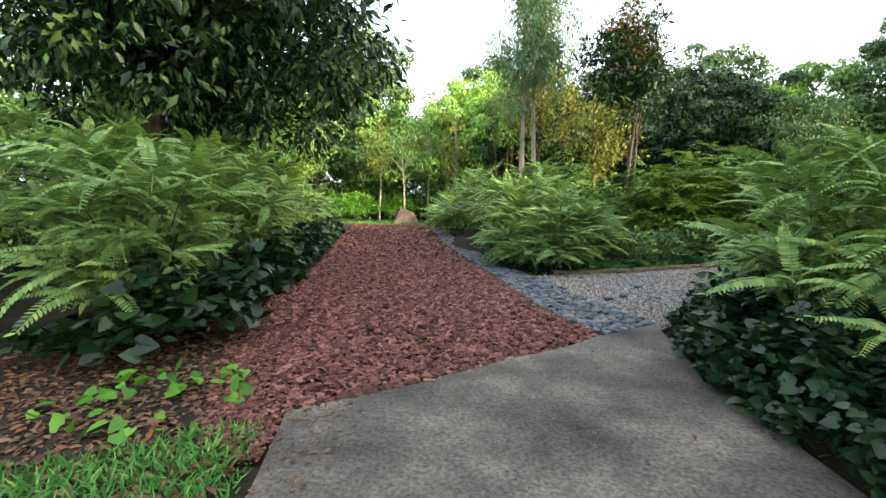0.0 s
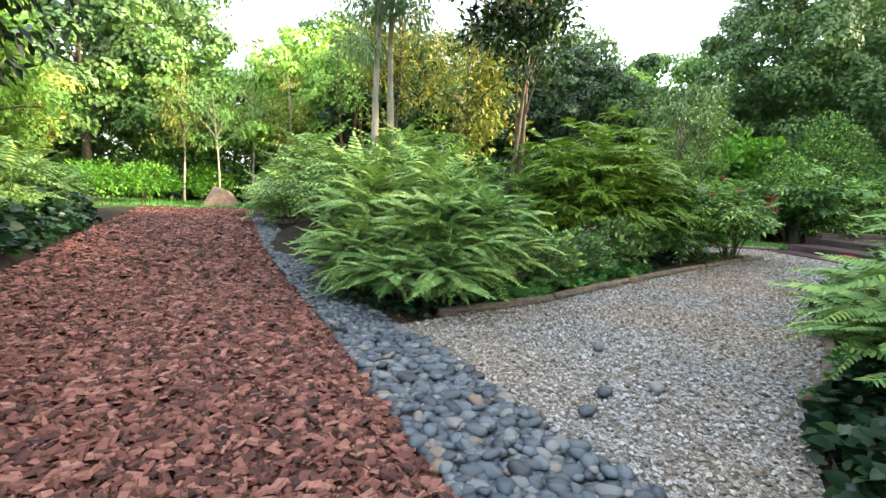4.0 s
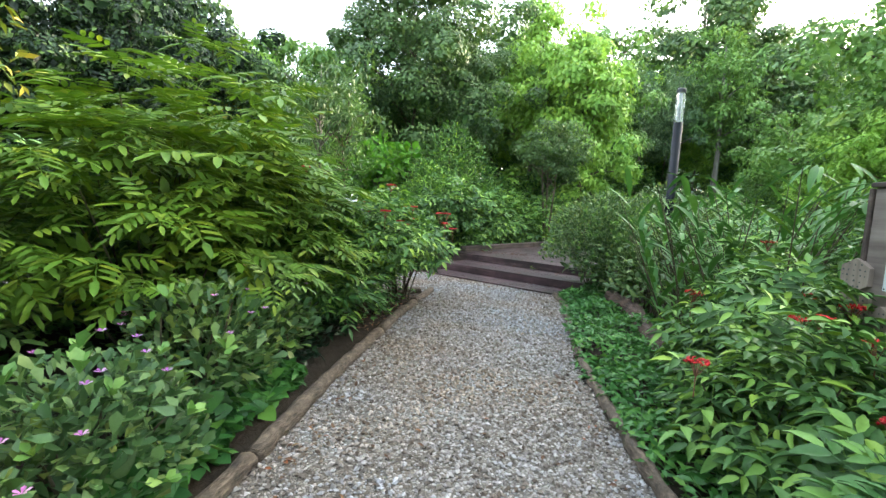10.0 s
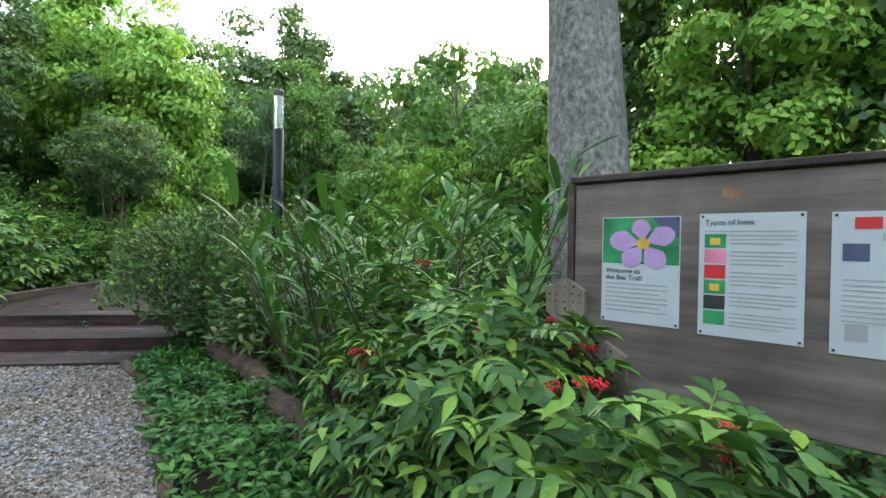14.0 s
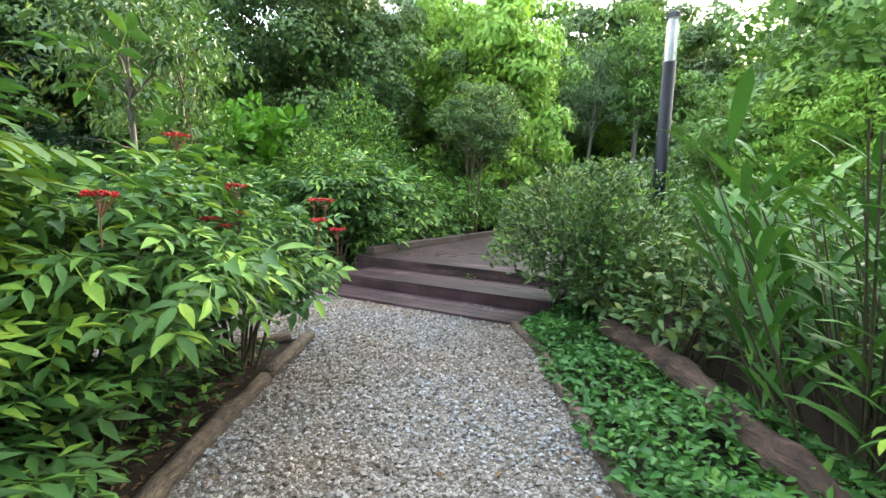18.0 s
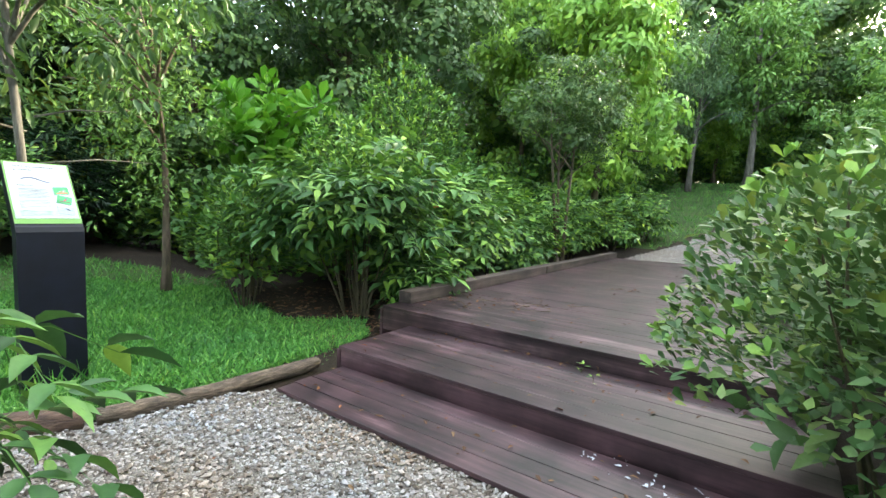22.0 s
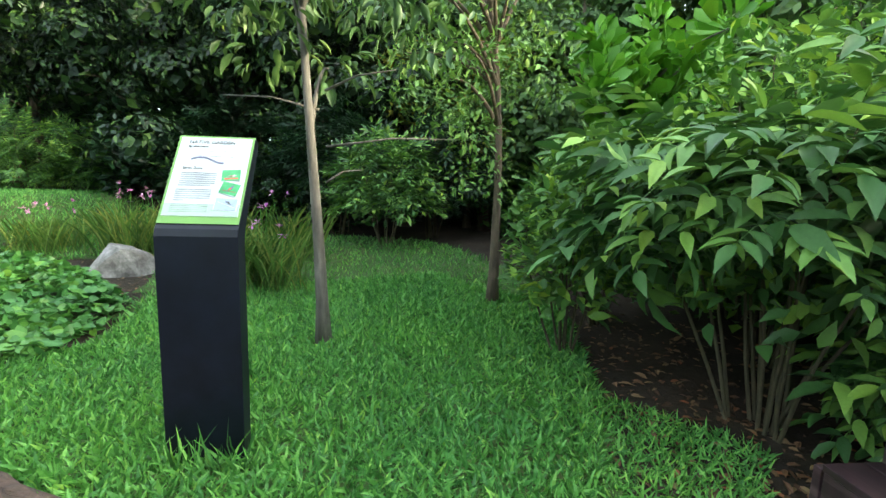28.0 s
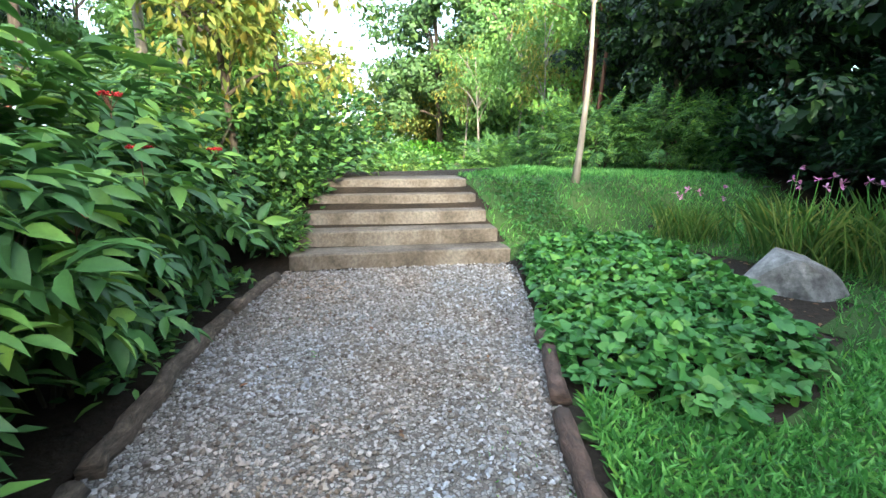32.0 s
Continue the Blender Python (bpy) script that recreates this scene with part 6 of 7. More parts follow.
plant_tree("leafy_tree", "bright leafy tree behind the notice board", (12.0, 5.3), 0, 546, M_TREE_B, M_BARK_BROWN, h=6.6, r=1.35, base=1.6, trunk_r=0.09, clumps=80, leaves=200, leaf=0.1, shape=BROAD, clump_r=0.5, limbs=18, shell=0.25)
plant_tree("young_tree", "young tree with a pale straight trunk on the lawn", (11.83, 19.4), 0, 540, M_TREE_E, M_BARK, h=5.4, r=1.35, base=2.3, trunk_r=0.056, clumps=60, leaves=36, leaf=0.14, shape=LEAFLET, droop=0.8, clump_r=0.4, limbs=9, flat=0.6, group="young trees on the lawn")
plant_tree("young_tree", "young tree with fine leaves and a leaning trunk", (13.62, 20.75), 0, 541, M_TREE_A, M_BARK_BROWN, h=4.8, r=1.25, base=1.4, trunk_r=0.065, lean=-0.5, clumps=60, leaves=55, leaf=0.09, clump_r=0.42, limbs=20, group="young trees on the lawn")
plant_tree("young_tree", "thin bare-stemmed young tree above the creeper", (5.15, 22.7), 0, 542, M_TREE_A, M_BARK_PALE, h=5.4, r=0.9, base=2.9, trunk_r=0.06, clumps=20, leaves=30, leaf=0.13, clump_r=0.4, limbs=12, group="young trees on the lawn")
plant_tree("broad_leaf_tree", "bright tree with clusters of large paddle leaves", (15.6, 21.3), 0, 545, M_LIMEPLANT, M_BARK, h=3.7, r=1.1, base=1.8, trunk_r=0.06, clumps=40, leaves=34, leaf=0.26, shape=OBOVATE, droop=-0.6, clump_r=0.22, limbs=24)
t = [o for o in bpy.data.objects if o.name == "young_tree"][0]
for z, a, ln in ((1.75, 12, 1.2), (2.05, 165, 0.9), (2.2, 330, 0.7), (1.45, 20, 0.35)):
    c, q = math.cos(radians(a)), math.sin(radians(a))
    part("branch", tube(Geo(), [(0.03 * c, 0.03 * q, z), (0.5 * ln * c, 0.5 * ln * q, z + 0.1), (ln * c, ln * q, z + 0.12)], [0.013, 0.008, 0.004], 6, 0, None, True), M_BARK, t, smooth=True)
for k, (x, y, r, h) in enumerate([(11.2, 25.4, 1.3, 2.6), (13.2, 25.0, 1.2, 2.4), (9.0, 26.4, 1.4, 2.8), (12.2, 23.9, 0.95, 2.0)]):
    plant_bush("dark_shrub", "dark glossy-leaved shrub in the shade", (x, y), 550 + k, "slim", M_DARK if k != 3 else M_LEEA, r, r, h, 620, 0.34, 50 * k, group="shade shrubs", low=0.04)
for k, (x, y, r, h) in enumerate([(0.2, 25.2, 1.2, 1.5), (1.9, 25.9, 1.1, 1.6), (3.3, 25.6, 1.1, 1.5), (4.4, 26.4, 1.1, 1.6), (5.6, 27.0, 1.0, 1.4), (-1.2, 25.8, 1.2, 1.8)]):
    plant_bush("bamboo_shrub", "bushy green thicket with narrow upright leaves", (x, y), 560 + k, "fine", M_LEEA, r, r, h, 260, 0.55, 33 * k, group="thicket behind the steps", low=0.02)
plant_tree("red_stem_tree", "slender tree with red-brown stems behind the steps", (1.2, 27.5), 0, 570, M_TREE_A, M_BARK_RED, h=7.5, r=1.5, base=2.6, trunk_r=0.085, clumps=50, leaves=60, leaf=0.16, clump_r=0.55, limbs=14, stems_n=3)
for k, (x, y) in enumerate([(-4.6, 27.8), (-6.2, 28.2), (-3.4, 28.8), (-1.8, 28.5)]):
    plant_tree("slender_tree", "thin pale-stemmed young tree on the far lawn", (x, y), 60 * k, 575 + k, M_TREE_C if k % 2 else M_TREE_A, M_BARK_PALE, h=5.5 + k * 0.4, r=1.3, base=2.3, trunk_r=0.06, clumps=34, leaves=50, leaf=0.17, shape=NARROW, droop=0.8, clump_r=0.5, limbs=10, group="slender far trees")
for k, (x, y) in enumerate([(-8.2, 25.6), (-7.0, 26.6), (-9.8, 27.2), (-5.4, 29.0)]):
    plant_bush("lime_shrub", "bright lime green shrub on the far lawn", (x, y), 580 + k, "ovate", M_LIMEPLANT, 1.3, 1.2, 1.7, 900, 0.17, 50 * k, group="lime shrubs", low=0.04)
plant_tree("slender_tree", "pale-trunked tree on the far lawn beyond the deck", (39.5, 15.0), 0, 585, M_TREE_A, M_BARK, h=11, r=2.6, base=2.6, trunk_r=0.2, clumps=80, leaves=90, leaf=0.28, shape=DIAMOND, droop=0.7, clump_r=0.6, group="slender far trees")
plant_tree("slender_tree", "pale-trunked tree on the far lawn beyond the deck", (38.5, 17.6), 50, 586, M_TREE_G, M_BARK, h=9, r=2.2, base=2.6, trunk_r=0.14, clumps=60, leaves=80, leaf=0.28, shape=NARROW, droop=0.7, clump_r=0.6, group="slender far trees")

# ---- surrounding woodland: six kinds of tree, repeated ----
KINDS = [("wood_tree", "mid-green woodland tree round the garden", M_TREE_A, M_BARK_BROWN, dict(h=8, r=2.7, base=1.2, trunk_r=0.16, clumps=60, leaves=190, leaf=0.18, shape=BROAD, clump_r=0.95, limbs=10, shell=0.22)),
         ("wood_tree", "bright green woodland tree round the garden", M_TREE_B, M_BARK_BROWN, dict(h=7.5, r=2.3, base=1.0, trunk_r=0.14, clumps=66, leaves=170, leaf=0.2, droop=0.5, clump_r=0.8, limbs=10, flat=0.9, top_heavy=-0.35, shell=0.25)),
         ("wood_tree", "tall deep green woodland tree round the garden", M_TREE_E, M_BARK_BROWN, dict(h=11, r=3.4, base=2.0, trunk_r=0.22, clumps=74, leaves=190, leaf=0.22, shape=BROAD, clump_r=1.15, limbs=12, shell=0.2)),
         ("wood_tree", "airy grey-green woodland tree round the garden", M_TREE_G, M_BARK_PALE, dict(h=9, r=2.2, base=2.4, trunk_r=0.12, clumps=80, leaves=90, leaf=0.2, droop=0.6, clump_r=0.6, limbs=14, shell=0.25)),
         ("wood_tree", "yellow-green woodland tree round the garden", M_TREE_C, M_BARK_BROWN, dict(h=7, r=2.2, base=1.4, trunk_r=0.12, clumps=50, leaves=130, leaf=0.22, droop=0.3, clump_r=0.8, limbs=10, shell=0.25)),
         # the deep shade under this canopy is put into the leaf colour
         ("wood_tree", "woodland tree by the lawn with deep shade in its leaf colour", M_TREE_D, M_BARK_BROWN, dict(h=11, r=3.6, base=2.2, trunk_r=0.2, clumps=70, leaves=230, leaf=0.21, clump_r=1.2, limbs=12, shell=0.2))]
protos = []
for k, (nm, lb, mat, bk, kw) in enumerate(KINDS):
    protos.append(plant_tree(nm, lb, (-26 + 3 * k, -16), 0, 600 + k, mat, bk, group="surrounding woodland", **kw))
# the third kind has canopy shade put into its leaf colour
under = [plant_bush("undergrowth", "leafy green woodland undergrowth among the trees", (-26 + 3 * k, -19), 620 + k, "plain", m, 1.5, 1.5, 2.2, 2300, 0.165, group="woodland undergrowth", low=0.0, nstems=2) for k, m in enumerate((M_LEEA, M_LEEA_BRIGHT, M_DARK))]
rgw = np.random.default_rng(77)


def open_ground(x, y):
    if inside(MULCH, [x], [y])[0] or inside(GRAVEL, [x], [y])[0] or inside(LAWN, [x], [y])[0]:
        return True
    if 15 < x < 30 and 16 < y < 26.5:
        return True
    return (-9 < x < 9 and -10 < y < 17.5) or (-12 < x < 3 and 22 < y < 31) or (4 < x < 23.5 and 5 < y < 21.5) or (-2 < x < 15 and 15 < y < 26.5) or (22 < x < 34 and 9 < y < 19) or (33 < x < 44 and 9.5 < y < 19)


def wood(n, area, weights, s0, s1):
    done = 0
    spots = []
    for _ in range(n * 30):
        x, y = rgw.uniform(area[0], area[1]), rgw.uniform(area[2], area[3])
        if open_ground(x, y) or any((x - a) ** 2 + (y - b) ** 2 < 2.1**2 for a, b in spots):
            continue
        spots.append((x, y))
        k = rgw.choice(5, p=weights)
        s = rgw.uniform(s0, s1)
        copy_thing(protos[k], pose(x, y, height(x, y) - 0.1, 0, 0, rgw.uniform(0, 360)) @ Matrix.Diagonal((s, s, s * rgw.uniform(0.9, 1.12), 1)))
        done += 1
        if done >= n:
            break


def bushes(n, area, which, s0, s1):
    for _ in range(n):
        for _ in range(20):
            x, y = rgw.uniform(area[0], area[1]), rgw.uniform(area[2], area[3])
            if not open_ground(x, y):
                s = rgw.uniform(s0, s1)
                copy_thing(under[rgw.choice(which)], pose(x, y, height(x, y) - 0.1, 0, 0, rgw.uniform(0, 360)) @ Matrix.Diagonal((s, s, s, 1)))
                break


wood(16, (-22, 4, 30, 42), (0.35, 0.1, 0.15, 0.1, 0.3), 0.85, 1.2)
wood(10, (3, 18, 26.5, 42), (0.35, 0.2, 0.1, 0.1, 0.25), 0.75, 1.0)
wood(12, (15, 34, 20, 40), (0.35, 0.35, 0.1, 0.1, 0.1), 0.8, 1.1)
wood(9, (44, 60, 6, 26), (0.2, 0.1, 0.7, 0.0, 0.0), 1.25, 1.6)
wood(9, (44, 60, -8, 8), (0.3, 0.2, 0.5, 0.0, 0.0), 1.15, 1.45)
wood(10, (23, 48, 19, 30), (0.25, 0.4, 0.15, 0.2, 0.0), 0.9, 1.3)
wood(13, (22, 44, -8, 10), (0.25, 0.4, 0.05, 0.3, 0.0), 0.85, 1.2)
wood(5, (9, 24, -10, 5), (0.35, 0.35, 0.2, 0.1, 0.0), 0.7, 1.0)
wood(7, (-28, -9, -8, 30), (0.4, 0.3, 0.2, 0.1, 0.0), 0.8, 1.2)
bushes(14, (44.5, 50, 9, 24), (1,), 1.3, 2.0)
bushes(12, (36, 46, 1, 9.5), (1,), 1.3, 2.0)
bushes(8, (32, 44, 19.5, 25), (0, 1), 1.1, 1.6)
bushes(12, (24, 46, -6, 8.5), (0, 1), 1.2, 1.9)
bushes(26, (-20, 4, 30, 38), (0, 1, 1), 0.8, 1.3)
bushes(14, (15, 30, 19.5, 28), (0, 1), 0.8, 1.3)
bushes(14, (22.5, 34, -4, 12), (1,), 0.8, 1.4)
bushes(10, (12, 22, 6, 12), (0, 1), 0.7, 1.1)
bushes(10, (14.5, 23, 5, 11.5), (0, 1), 0.9, 1.3)
# kind 2 here paints the shade beneath the trees into the undergrowth
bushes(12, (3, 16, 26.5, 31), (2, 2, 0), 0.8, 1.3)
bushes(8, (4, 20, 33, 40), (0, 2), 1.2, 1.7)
bushes(8, (-18, -6, 0, 26), (0, 2), 0.8, 1.2)
# single trees that close the gaps between the groups
for x, y, k, s in ((-7.0, 31.5, 0, 1.0), (-3.6, 33.0, 4, 1.15), (0.5, 32.5, 4, 1.0), (-11.0, 30.0, 2, 1.0), (-10.5, 35.5, 0, 1.2), (28.5, 10.6, 0, 0.62), (31.5, 7.0, 1, 0.8), (22.0, 8.0, 1, 0.62), (25.0, 6.0, 0, 0.75), (20.5, 5.0, 0, 0.8), (24.0, 9.2, 1, 0.55), (33.5, 12.2 - 2.6, 0, 0.6),
                   (43.6, 17.0, 1, 0.8), (44.6, 19.4, 3, 0.9), (46.0, 12.0, 0, 0.8), (46.6, 15.4, 1, 0.9), (47.0, 19.0, 0, 0.9), (45.6, 8.6, 1, 0.9), (49.5, 13.6, 2, 1.0), (-8.6, 20.6, 1, 0.8), (-9.6, 15.0, 0, 0.9), (-10.2, 23.0, 4, 0.85), (-13.0, 19.0, 2, 1.0), (9.8, 0.6, 1, 1.1), (15.2, 3.4, 2, 0.85), (7.6, -1.5, 0, 1.1), (17.8, 4.0, 1, 0.95)):
    copy_thing(protos[k], pose(x, y, height(x, y) - 0.1, 0, 0, x * 57) @ Matrix.Diagonal((s, s, s, 1)))
for x, y, k, s in ((25.0, 11.6, 1, 0.75), (27.3, 11.2, 0, 0.8), (29.6, 10.8, 1, 0.8), (32.0, 10.4, 1, 0.85), (34.5, 9.6, 0, 0.9), (23.8, 12.0, 1, 0.6), (18.0, 6.2, 0, 1.2), (20.6, 6.6, 1, 1.3), (23.2, 5.2, 0, 1.4), (15.8, 5.0, 1, 1.2), (26.2, 4.4, 0, 1.5), (12.6, 5.4, 0, 1.1)):
    copy_thing(under[k], pose(x, y, height(x, y) - 0.05, 0, 0, x * 77) @ Matrix.Diagonal((s, s, s, 1)))
for x, y, k, s in ((13.6, 10.4, 1, 0.6), (15.4, 10.6, 0, 0.75), (17.6, 10.9, 1, 0.85), (20.0, 10.8, 0, 0.9), (12.6, 8.6, 0, 0.8), (14.5, 7.6, 1, 1.0), (17.5, 8.0, 0, 1.1), (20.5, 8.2, 1, 1.1), (16.8, 20.2, 1, 0.9), (18.6, 20.0, 0, 0.9), (20.6, 20.2, 1, 0.8), (22.8, 19.4, 0, 0.8), (24.5, 18.6, 1, 0.7), (9.0, 7.2, 0, 0.6), (8.0, 5.2, 1, 0.9), (7.6, 3.0, 0, 1.0),
                   (4.2, 16.2, 1, 0.65), (5.8, 17.6 - 2.1, 0, 0.6), (3.6, 17.9, 0, 0.75), (1.0, 17.9, 1, 0.7), (2.6, 19.0, 0, 0.8), (-0.5, 19.8 + 2.6, 1, 0.7), (-7.5, 8.0, 2, 1.0), (-8.0, 12.0, 0, 1.0)):
    copy_thing(under[k], pose(x, y, height(x, y) - 0.05, 0, 0, x * 77) @ Matrix.Diagonal((s, s, s, 1)))

# trees behind the lawn; the middle ones have shade in their leaf colour
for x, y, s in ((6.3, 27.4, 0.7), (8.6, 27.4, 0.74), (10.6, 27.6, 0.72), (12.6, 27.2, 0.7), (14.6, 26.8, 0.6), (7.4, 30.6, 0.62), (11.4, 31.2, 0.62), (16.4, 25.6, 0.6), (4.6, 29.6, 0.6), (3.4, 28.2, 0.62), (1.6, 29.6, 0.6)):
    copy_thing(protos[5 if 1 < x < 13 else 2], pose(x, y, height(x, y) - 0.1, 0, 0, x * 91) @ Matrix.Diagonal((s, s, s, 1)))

# mounds of shrubs that climb towards the bright trees
for x, y, k, s in ((16.0, 22.5, 1, 0.9), (18.6, 22.0, 0, 1.0), (20.6, 21.4, 1, 1.0), (22.6, 20.6, 1, 0.95), (24.0, 22.6, 0, 1.25), (17.2, 24.6, 1, 1.3), (23.4, 18.8, 1, 0.8), (26.4, 20.6, 0, 1.2), (28.6, 19.4, 1, 1.1), (22.0, 23.4, 1, 1.35), (25.0, 25.2, 1, 1.6), (29.6, 24.4, 0, 1.5), (30.6, 21.0, 1, 1.3), (-8.2, 30.6, 1, 1.2), (-6.2, 31.2, 0, 1.2), (-4.2, 30.8, 1, 1.1), (-2.2, 31.2, 0, 1.2), (-0.2, 30.6, 1, 1.2), (1.8, 30.2, 0, 1.2), (47.5, 15.6, 1, 2.0), (48.0, 19.2, 0, 2.0), (46.0, 14.0, 1, 1.5), (46.4, 17.4, 0, 1.6), (45.4, 20.4, 1, 1.6), (45.8, 11.2, 0, 1.5)):
    copy_thing(under[k], pose(x, y, height(x, y) - 0.05, 0, 0, x * 77) @ Matrix.Diagonal((s, s, s * 1.1, 1)))
for x, y, k, s in ((15.4, 28.6, 1, 0.95), (17.4, 30.5, 0, 1.1), (25.4, 28.6, 2, 0.8), (31.5, 26.5, 2, 0.95), (34.0, 21.5, 2, 1.0), (33.0, 30.0, 2, 1.15)):
    copy_thing(protos[k], pose(x, y, height(x, y) - 0.1, 0, 0, x * 91) @ Matrix.Diagonal((s, s, s, 1)))

# ---- debris, weeds and twigs ----


def twig_tangle(at, seed, n, length, label):
    rg = np.random.default_rng(seed)
    t = thing("fallen_twigs", label, "twigs", "fallen twigs")
    for _ in range(n):
        a, q = rg.random() * 6.283, rg.normal(size=2) * length * 0.5
        s_ = np.linspace(-0.5, 0.5, 7)[:, None] * length * (0.4 + 0.8 * rg.random())
        pts = np.concatenate([q + s_ * (np.cos(a), np.sin(a)) + 0.12 * s_**2 * (-np.sin(a), np.cos(a)) * rg.normal(), 0.012 + 0.03 * rg.random() * (1 - np.abs(s_) / length)], 1)
        part("twig", tube(Geo(), pts, 0.005 * (1.2 - np.linspace(0, 1, 7)), 5, 0, None, False), M_BARK_BROWN, t, smooth=True)
    m = n * 4
    p = np.concatenate([rg.normal(size=(m, 2)) * length * 0.5, 0.01 + 0.02 * rg.random((m, 1))], 1)
    part("dry_leaf", scatter(Geo(), OVATE, p, rg.normal(size=(m, 3)) * (1, 1, 0.2), np.tile([0, 0, 1.0], (m, 1)) + 0.4 * rg.normal(size=(m, 3)), 0.06), M_LITTER, t)
    t.matrix_world = pose(*at)


twig_tangle((15.4, 15.88, 0.366), 801, 9, 0.42, "tangle of bare fallen twigs on the deck")
twig_tangle((15.05, 16.55, 0.366), 802, 5, 0.5, "fallen twigs and leaves by the kerb beam")
twig_tangle((17.6, 15.2, 0.366), 803, 3, 0.3, "few thin twigs lying on the deck")


def weed(at, seed, n, size, mat, label, shape=OVATE):
    rg = np.random.default_rng(seed)
    t = thing("weed", label, "weed", "small weeds")
    a = rg.random(n) * 6.283
    z = rg.random(n) * size * 1.6
    p = np.stack([0.02 * np.cos(a), 0.02 * np.sin(a), z], -1)
    part("foliage", scatter(Geo(), shape, p, np.stack([np.cos(a), np.sin(a), 0.2 + 0.5 * rg.random(n)], -1), np.tile([0, 0, 1.0], (n, 1)), size * (0.6 + 0.6 * rg.random(n))), mat, t, smooth=True)
    part("stem", tube(Geo(), [(0, 0, -0.02), (0.01, 0, size * 0.9), (0.0, 0.01, size * 1.7)], [0.004, 0.003, 0.002], 5, 0, None, False), M_STEM, t, smooth=True)
    t.matrix_world = pose(*at)


weed((14.12, 14.65, 0.2), 811, 9, 0.055, M_LEEA_BRIGHT, "small green weed in the gap of the step")
weed((13.95, 14.5, 0.2), 812, 7, 0.045, M_LEEA_BRIGHT, "small green weed in the gap of the step")
weed((9.75, 17.72, 0.0), 813, 14, 0.07, M_IVY, "leafy weed beside the edging log")
weed((9.9, 17.62, 0.0), 814, 8, 0.07, M_IVY, "leafy weed beside the edging log")
weed((7.6, 17.4, 0.0), 815, 6, 0.035, M_IVY, "tiny weed in the gravel")
for k, (x, y, r, n) in enumerate(((12.5, 16.4, 0.16, 260), (12.56, 16.0, 0.1, 130), (9.3, 17.85, 0.38, 900), (9.75, 17.5, 0.25, 420), (8.6, 18.2, 0.25, 350), (7.0, 18.6, 0.3, 260), (6.6, 17.5, 0.3, 200), (9.0, 13.45, 0.3, 240), (0.05, 7.7, 0.35, 260), (0.45, 5.0, 0.3, 380), (0.0, 6.3, 0.25, 240), (-0.6, 7.6, 0.3, 260))):
    a = np.arange(9) * 0.698
    blades("weed_grass", [(x + r * (1 + 0.35 * math.sin(3 * b + k)) * math.cos(b), y + r * 0.7 * math.sin(b)) for b in a], n, 0.03, 0.085, M_GRASS, "thin grass growing through the path", 830 + k, lean=1.0, lift=0.004)
litter("white_debris", [(12.95, 13.6), (13.25, 13.6), (13.25, 14.4), (12.95, 14.2)], 40, 0.035, M_WHITE, "pale petals and crumbs swept against the step", 850, 0.046)
litter("leaf_litter", [(12.6, 13.4), (13.28, 13.4), (13.28, 16.5), (12.6, 16.5)], 45, 0.05, M_LITTER, "dry leaves on the lowest boards", 851, 0.046)
litter("leaf_litter", [(13.3, 13.2), (14.28, 13.2), (14.28, 16.5), (13.3, 16.5)], 55, 0.05, M_LITTER, "dry leaves on the step", 852, 0.206)
litter("leaf_litter", [(14.0, 13.2), (14.3, 13.2), (14.3, 16.5), (14.0, 16.5)], 60, 0.04, M_LITTER, "dry leaves swept against the riser", 853, 0.206)
litter("leaf_litter", [(13.3, 16.7), (14.4, 17.1), (15.2, 17.2), (14.6, 18.6), (13.9, 18.4), (13.6, 17.4)], 230, 0.07, M_LITTER, "brown leaves under the shrub beside the deck", 854)
litter("leaf_litter", GRAVEL, 220, 0.05, M_LITTER, "single brown leaves on the gravel", 855, 0.02)
litter("leaf_litter", MULCH, 160, 0.06, M_LITTER, "single pale leaves on the mulch", 856, 0.03)
litter("leaf_litter", [(7.2, 22.0), (9.9, 20.6), (10.4, 22.4), (8.0, 23.2)], 300, 0.06, M_LITTER, "brown leaves round the boulder", 857)
blades("bank_grass", [(13.2, 16.85), (14.2, 17.1), (14.6, 17.6), (14.0, 18.3), (13.4, 17.6)], 2400, 0.04, 0.10, M_GRASS, "thin grass under the shrub", 858, lean=0.9)
creeper("creeper", [(12.66, 13.2), (13.2, 13.05), (13.9, 13.0), (13.5, 12.5), (12.7, 12.6)], 900, 0.075, M_IVY, "ivy at the foot of the shrub beside the boards", 469, OVATE, 0.3)
creeper("creeper", [(8.3, 13.8), (9.2, 14.25), (9.9, 14.6), (10.5, 14.9), (10.0, 15.2), (8.8, 14.9), (8.2, 14.4)], 420, 0.085, M_LEEA, "low leaves under the shrubs behind the log", 477, OVATE, 0.2)
litter("leaf_litter", [(8.3, 13.75), (9.9, 14.55), (10.6, 14.9), (10.0, 15.2), (8.3, 14.4)], 260, 0.06, M_LITTER, "brown leaves under the shrubs behind the log", 478)
creeper("creeper", [(5.4, 20.9), (6.25, 20.75), (6.1, 22.0), (5.0, 22.2), (4.4, 21.2)], 900, 0.07, M_IVY, "low green weeds beside the steps", 471, OVATE, 0.12)

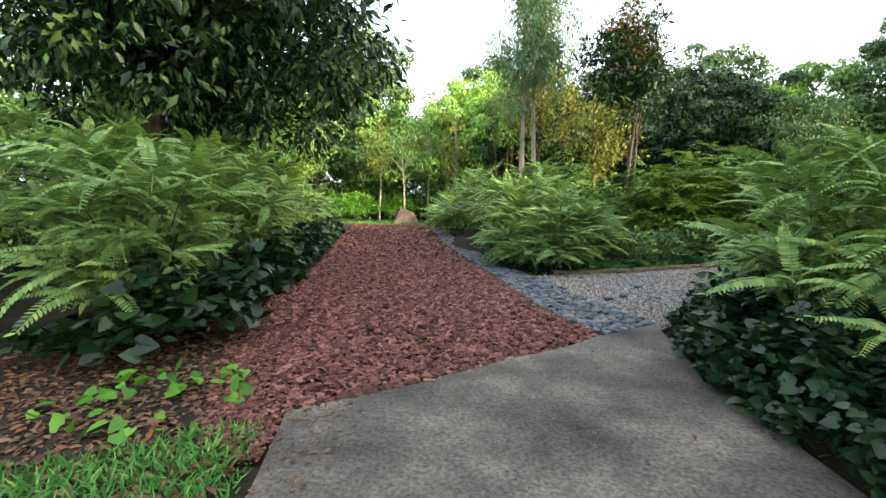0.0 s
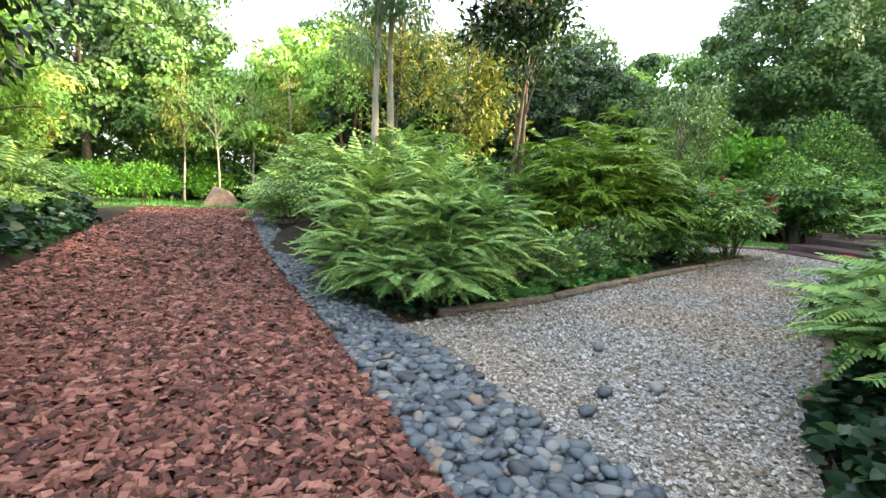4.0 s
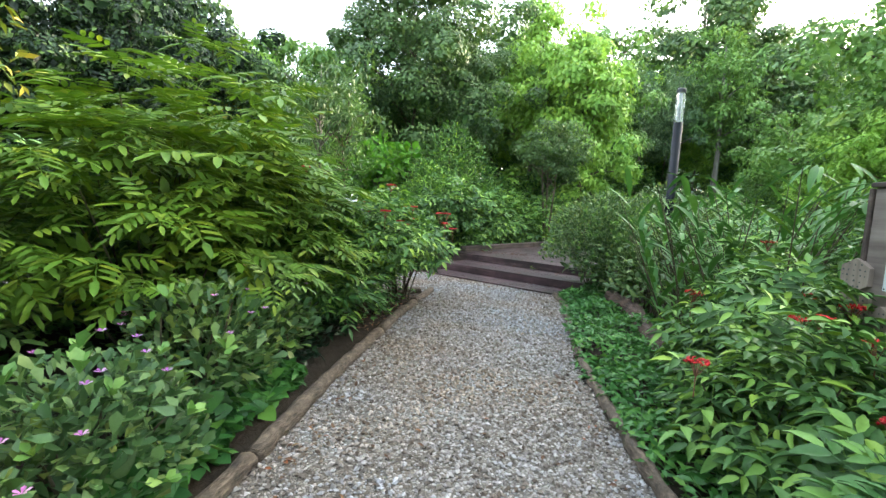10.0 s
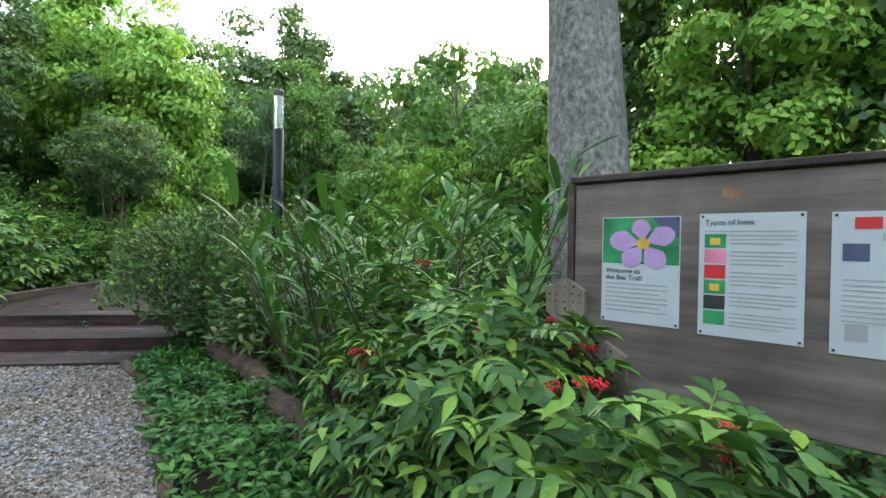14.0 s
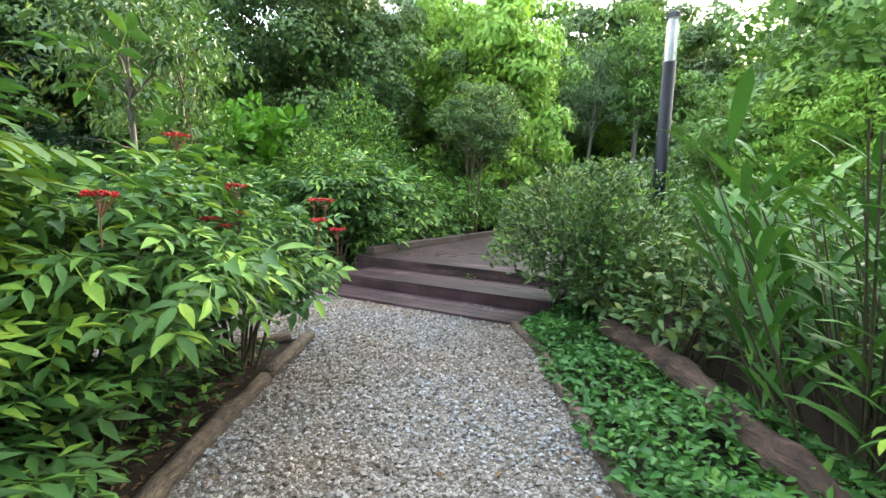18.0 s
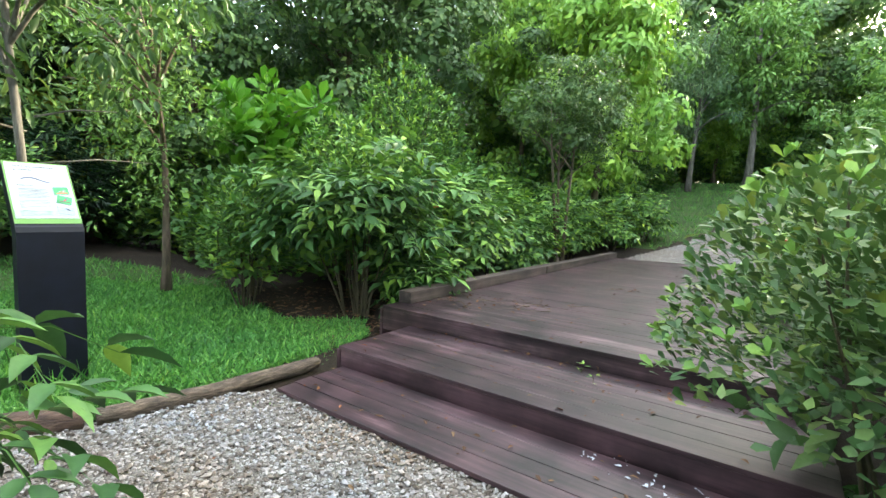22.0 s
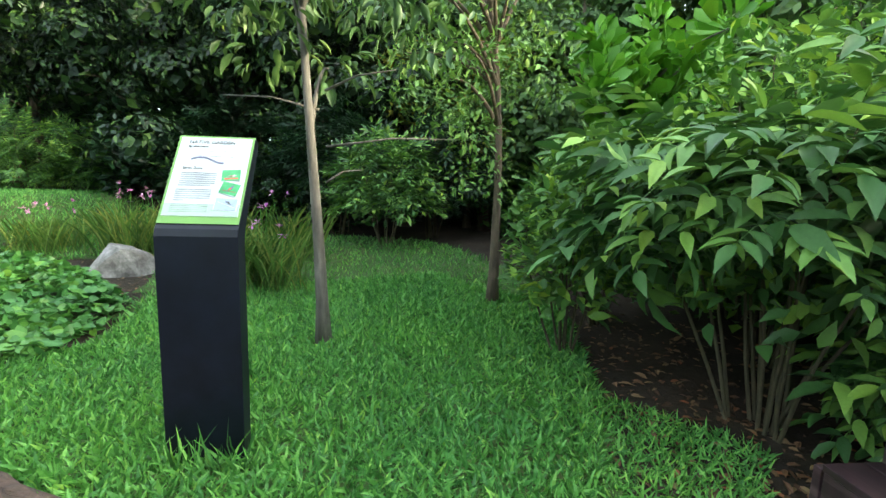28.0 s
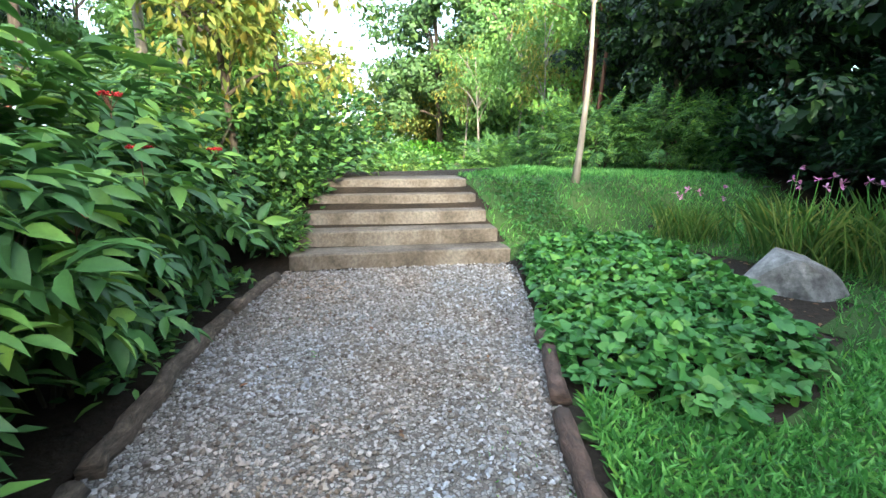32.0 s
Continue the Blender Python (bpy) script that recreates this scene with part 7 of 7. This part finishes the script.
# ---- loose pieces: gravel, chips and pebbles ----


def strewn(poly, n, seed):
    rg = np.random.default_rng(seed)
    q = np.array(poly)
    area = (q[:, 0].max() - q[:, 0].min()) * (q[:, 1].max() - q[:, 1].min())
    x = rg.uniform(q[:, 0].min(), q[:, 0].max(), n * 6)
    y = rg.uniform(q[:, 1].min(), q[:, 1].max(), n * 6)
    ok = inside(poly, x, y)
    return x[ok][:n], y[ok][:n], rg


x, y, rg = strewn(GRAVEL_BED, 52000, 700)
n = len(x)
s = 0.014 + 0.028 * rg.random(n) ** 2
p = np.stack([x, y, 0.002 + 0.25 * s], -1)
g = scatter(Geo(), STONE, p, rg.normal(size=(n, 3)) * (1, 1, 0.2), np.tile([0, 0, 1.0], (n, 1)) + rg.normal(size=(n, 3)) * 0.3, np.stack([s * 0.9, s * 1.3, s * 0.8], -1))
tagged(part("gravel", g, M_GRAVEL), "loose pale grey and tan gravel stones", "gravel", kind="stuff")
NEAR_MULCH = [(0.62, 4.12), (0.3, 4.6), (-0.25, 5.55), (-0.77, 6.4), (-1.35, 8.2), (-2.5, 11.9), (0.9, 12.0), (1.85, 9.3), (2.3, 7.8), (2.7, 6.8), (2.98, 6.4), (2.53, 5.85), (2.0, 5.4), (1.43, 4.8)]
for k, (poly, n, lo, hi) in enumerate(((NEAR_MULCH, 24000, 0.03, 0.11), ([(-2.4, 11.6), (-4.6, 18.5), (-6.4, 24.5), (-2.6, 25.2), (-2.0, 22.5), (-0.05, 15.2), (0.9, 11.7)], 9000, 0.07, 0.17))):
    x, y, rg = strewn(poly, n, 710 + k)
    n = len(x)
    s = lo + (hi - lo) * rg.random(n) ** 1.6
    g = scatter(Geo(), CHIP, np.stack([x, y, 0.004 + 0.018 * rg.random(n)], -1), rg.normal(size=(n, 3)) * (1, 1, 0.3), np.tile([0, 0, 1.0], (n, 1)) + rg.normal(size=(n, 3)) * 0.35, np.stack([s * (0.8 + 0.8 * rg.random(n)), s, s], -1))
    tagged(part("bark_chips", g, M_MULCH), "loose red-brown bark chips", "bark mulch", kind="stuff")

EDGE = [(0.62, 4.12), (0.3, 4.6), (-0.25, 5.55), (-0.77, 6.4), (-1.35, 8.2), (-1.75, 8.2), (-1.15, 6.4), (-0.7, 5.5), (-0.1, 4.4), (0.3, 3.7), (0.72, 3.6)]
x, y, rg = strewn(EDGE, 3600, 715)
n = len(x)
s = 0.03 + 0.05 * rg.random(n) ** 1.6
g = scatter(Geo(), CHIP, np.stack([x, y, np.maximum(land(x, y), -0.008) + 0.004 + 0.01 * rg.random(n)], -1), rg.normal(size=(n, 3)) * (1, 1, 0.2), np.tile([0, 0, 1.0], (n, 1)) + rg.normal(size=(n, 3)) * 0.25, np.stack([s, s, s], -1))
tagged(part("bark_chips", g, M_MULCH), "stray bark chips along the edge of the bed", "bark mulch", kind="stuff")
litter("leaf_litter", EDGE, 500, 0.06, M_LITTER, "brown leaves along the edge of the mulch", 859, 0.012)

x, y, rg = strewn([(0.9, 2.2), (3.8, 2.6), (3.6, 6.7), (2.9, 6.2), (1.0, 4.2)], 500, 716)
n = len(x)
s = 0.006 + 0.012 * rg.random(n) ** 2
g = scatter(Geo(), STONE, np.stack([x, y, 0.03 + 0.3 * s], -1), rg.normal(size=(n, 3)) * (1, 1, 0.2), np.tile([0, 0, 1.0], (n, 1)), np.stack([s, s * 1.3, s * 0.8], -1))
tagged(part("grit", g, M_PEBBLE_FAR), "loose grit and small stones on the concrete", "gravel", kind="stuff")

bm = bmesh.new()
bmesh.ops.create_icosphere(bm, subdivisions=2, radius=0.5)
pv = np.array([v.co[:] for v in bm.verts])
pf = np.array([[v.index for v in f.verts] for f in bm.faces])
bm.free()
ROUND = (pv, [pf])
bm = bmesh.new()
bmesh.ops.create_icosphere(bm, subdivisions=1, radius=0.5)
SMALL = (np.array([v.co[:] for v in bm.verts]), [np.array([[v.index for v in f.verts] for f in bm.faces])])
bm.free()
x, y, rg = strewn([(1.35, 12.5), (0.86, 12.3), (-0.05, 15.2), (-2.0, 22.5), (-1.5, 22.6), (0.5, 15.4)], 2600, 720)
n = len(x)
s = 0.05 + 0.06 * rg.random(n)
g = scatter(Geo(), SMALL, np.stack([x, y, 0.012 + 0.012 * rg.random(n)], -1), rg.normal(size=(n, 3)) * (1, 1, 0.1), np.tile([0, 0, 1.0], (n, 1)), np.stack([s, s * 1.35, s * 0.6], -1))
tagged(part("pebbles", g, M_PEBBLE_FAR, smooth=True), "blue-grey river pebbles in the far strip", "pebbles", kind="stuff")
NEARP = [(1.85, 9.3), (2.3, 7.8), (2.7, 6.8), (2.98, 6.4), (3.6, 6.95), (3.05, 8.0), (2.7, 9.06), (2.3, 10.0), (1.35, 12.5), (0.86, 12.3)]
x, y, rg = strewn(NEARP, 1900, 721)
n = len(x)
s = 0.05 + 0.06 * rg.random(n)
g = scatter(Geo(), SMALL, np.stack([x, y, 0.010 + 0.01 * rg.random(n)], -1), rg.normal(size=(n, 3)) * (1, 1, 0.1), np.tile([0, 0, 1.0], (n, 1)), np.stack([s, s * 1.35, s * 0.6], -1))
tagged(part("pebbles", g, M_PEBBLE_FAR, smooth=True), "blue-grey river pebbles bedded in the strip", "pebbles", kind="stuff")
shapes = []
for k in range(6):
    me = bpy.data.meshes.new("pebble")
    w = pv * (1, 1.3 + 0.25 * math.sin(k * 2.1), 0.55 + 0.1 * math.cos(k * 1.7))
    w = w * (1 + 0.12 * np.sin(pv[:, :1] * 5 + k) * np.cos(pv[:, 1:2] * 4 - k))
    me.from_pydata(w.tolist(), [], pf.tolist())
    me.polygons.foreach_set("use_smooth", np.ones(len(me.polygons), bool))
    me.materials.append(M_PEBBLE)
    shapes.append(me)
x, y, rg = strewn([(1.85, 9.3), (2.3, 7.8), (2.7, 6.8), (2.98, 6.4), (3.6, 6.95), (3.05, 8.0), (2.7, 9.06), (2.35, 9.8)], 290, 722)
for k in range(len(x)):
    s = rg.uniform(0.06, 0.115)
    ob = part("pebble", shapes[k % 6], M_PEBBLE, pebble_bed)
    ob.matrix_world = pose(x[k], y[k], rg.uniform(0.022, 0.045), rg.uniform(-14, 14), rg.uniform(-14, 14), rg.uniform(0, 360)) @ Matrix.Diagonal((s, s, s, 1))
for x0, y0 in ((4.02, 8.55), (4.0, 9.36), (3.35, 8.25), (3.6, 8.5)):
    ob = part("pebble", shapes[1], M_PEBBLE, pebble_bed)
    ob.matrix_world = pose(x0, y0, 0.03, 0, 0, 40 * x0) @ Matrix.Diagonal((0.11, 0.11, 0.11, 1))
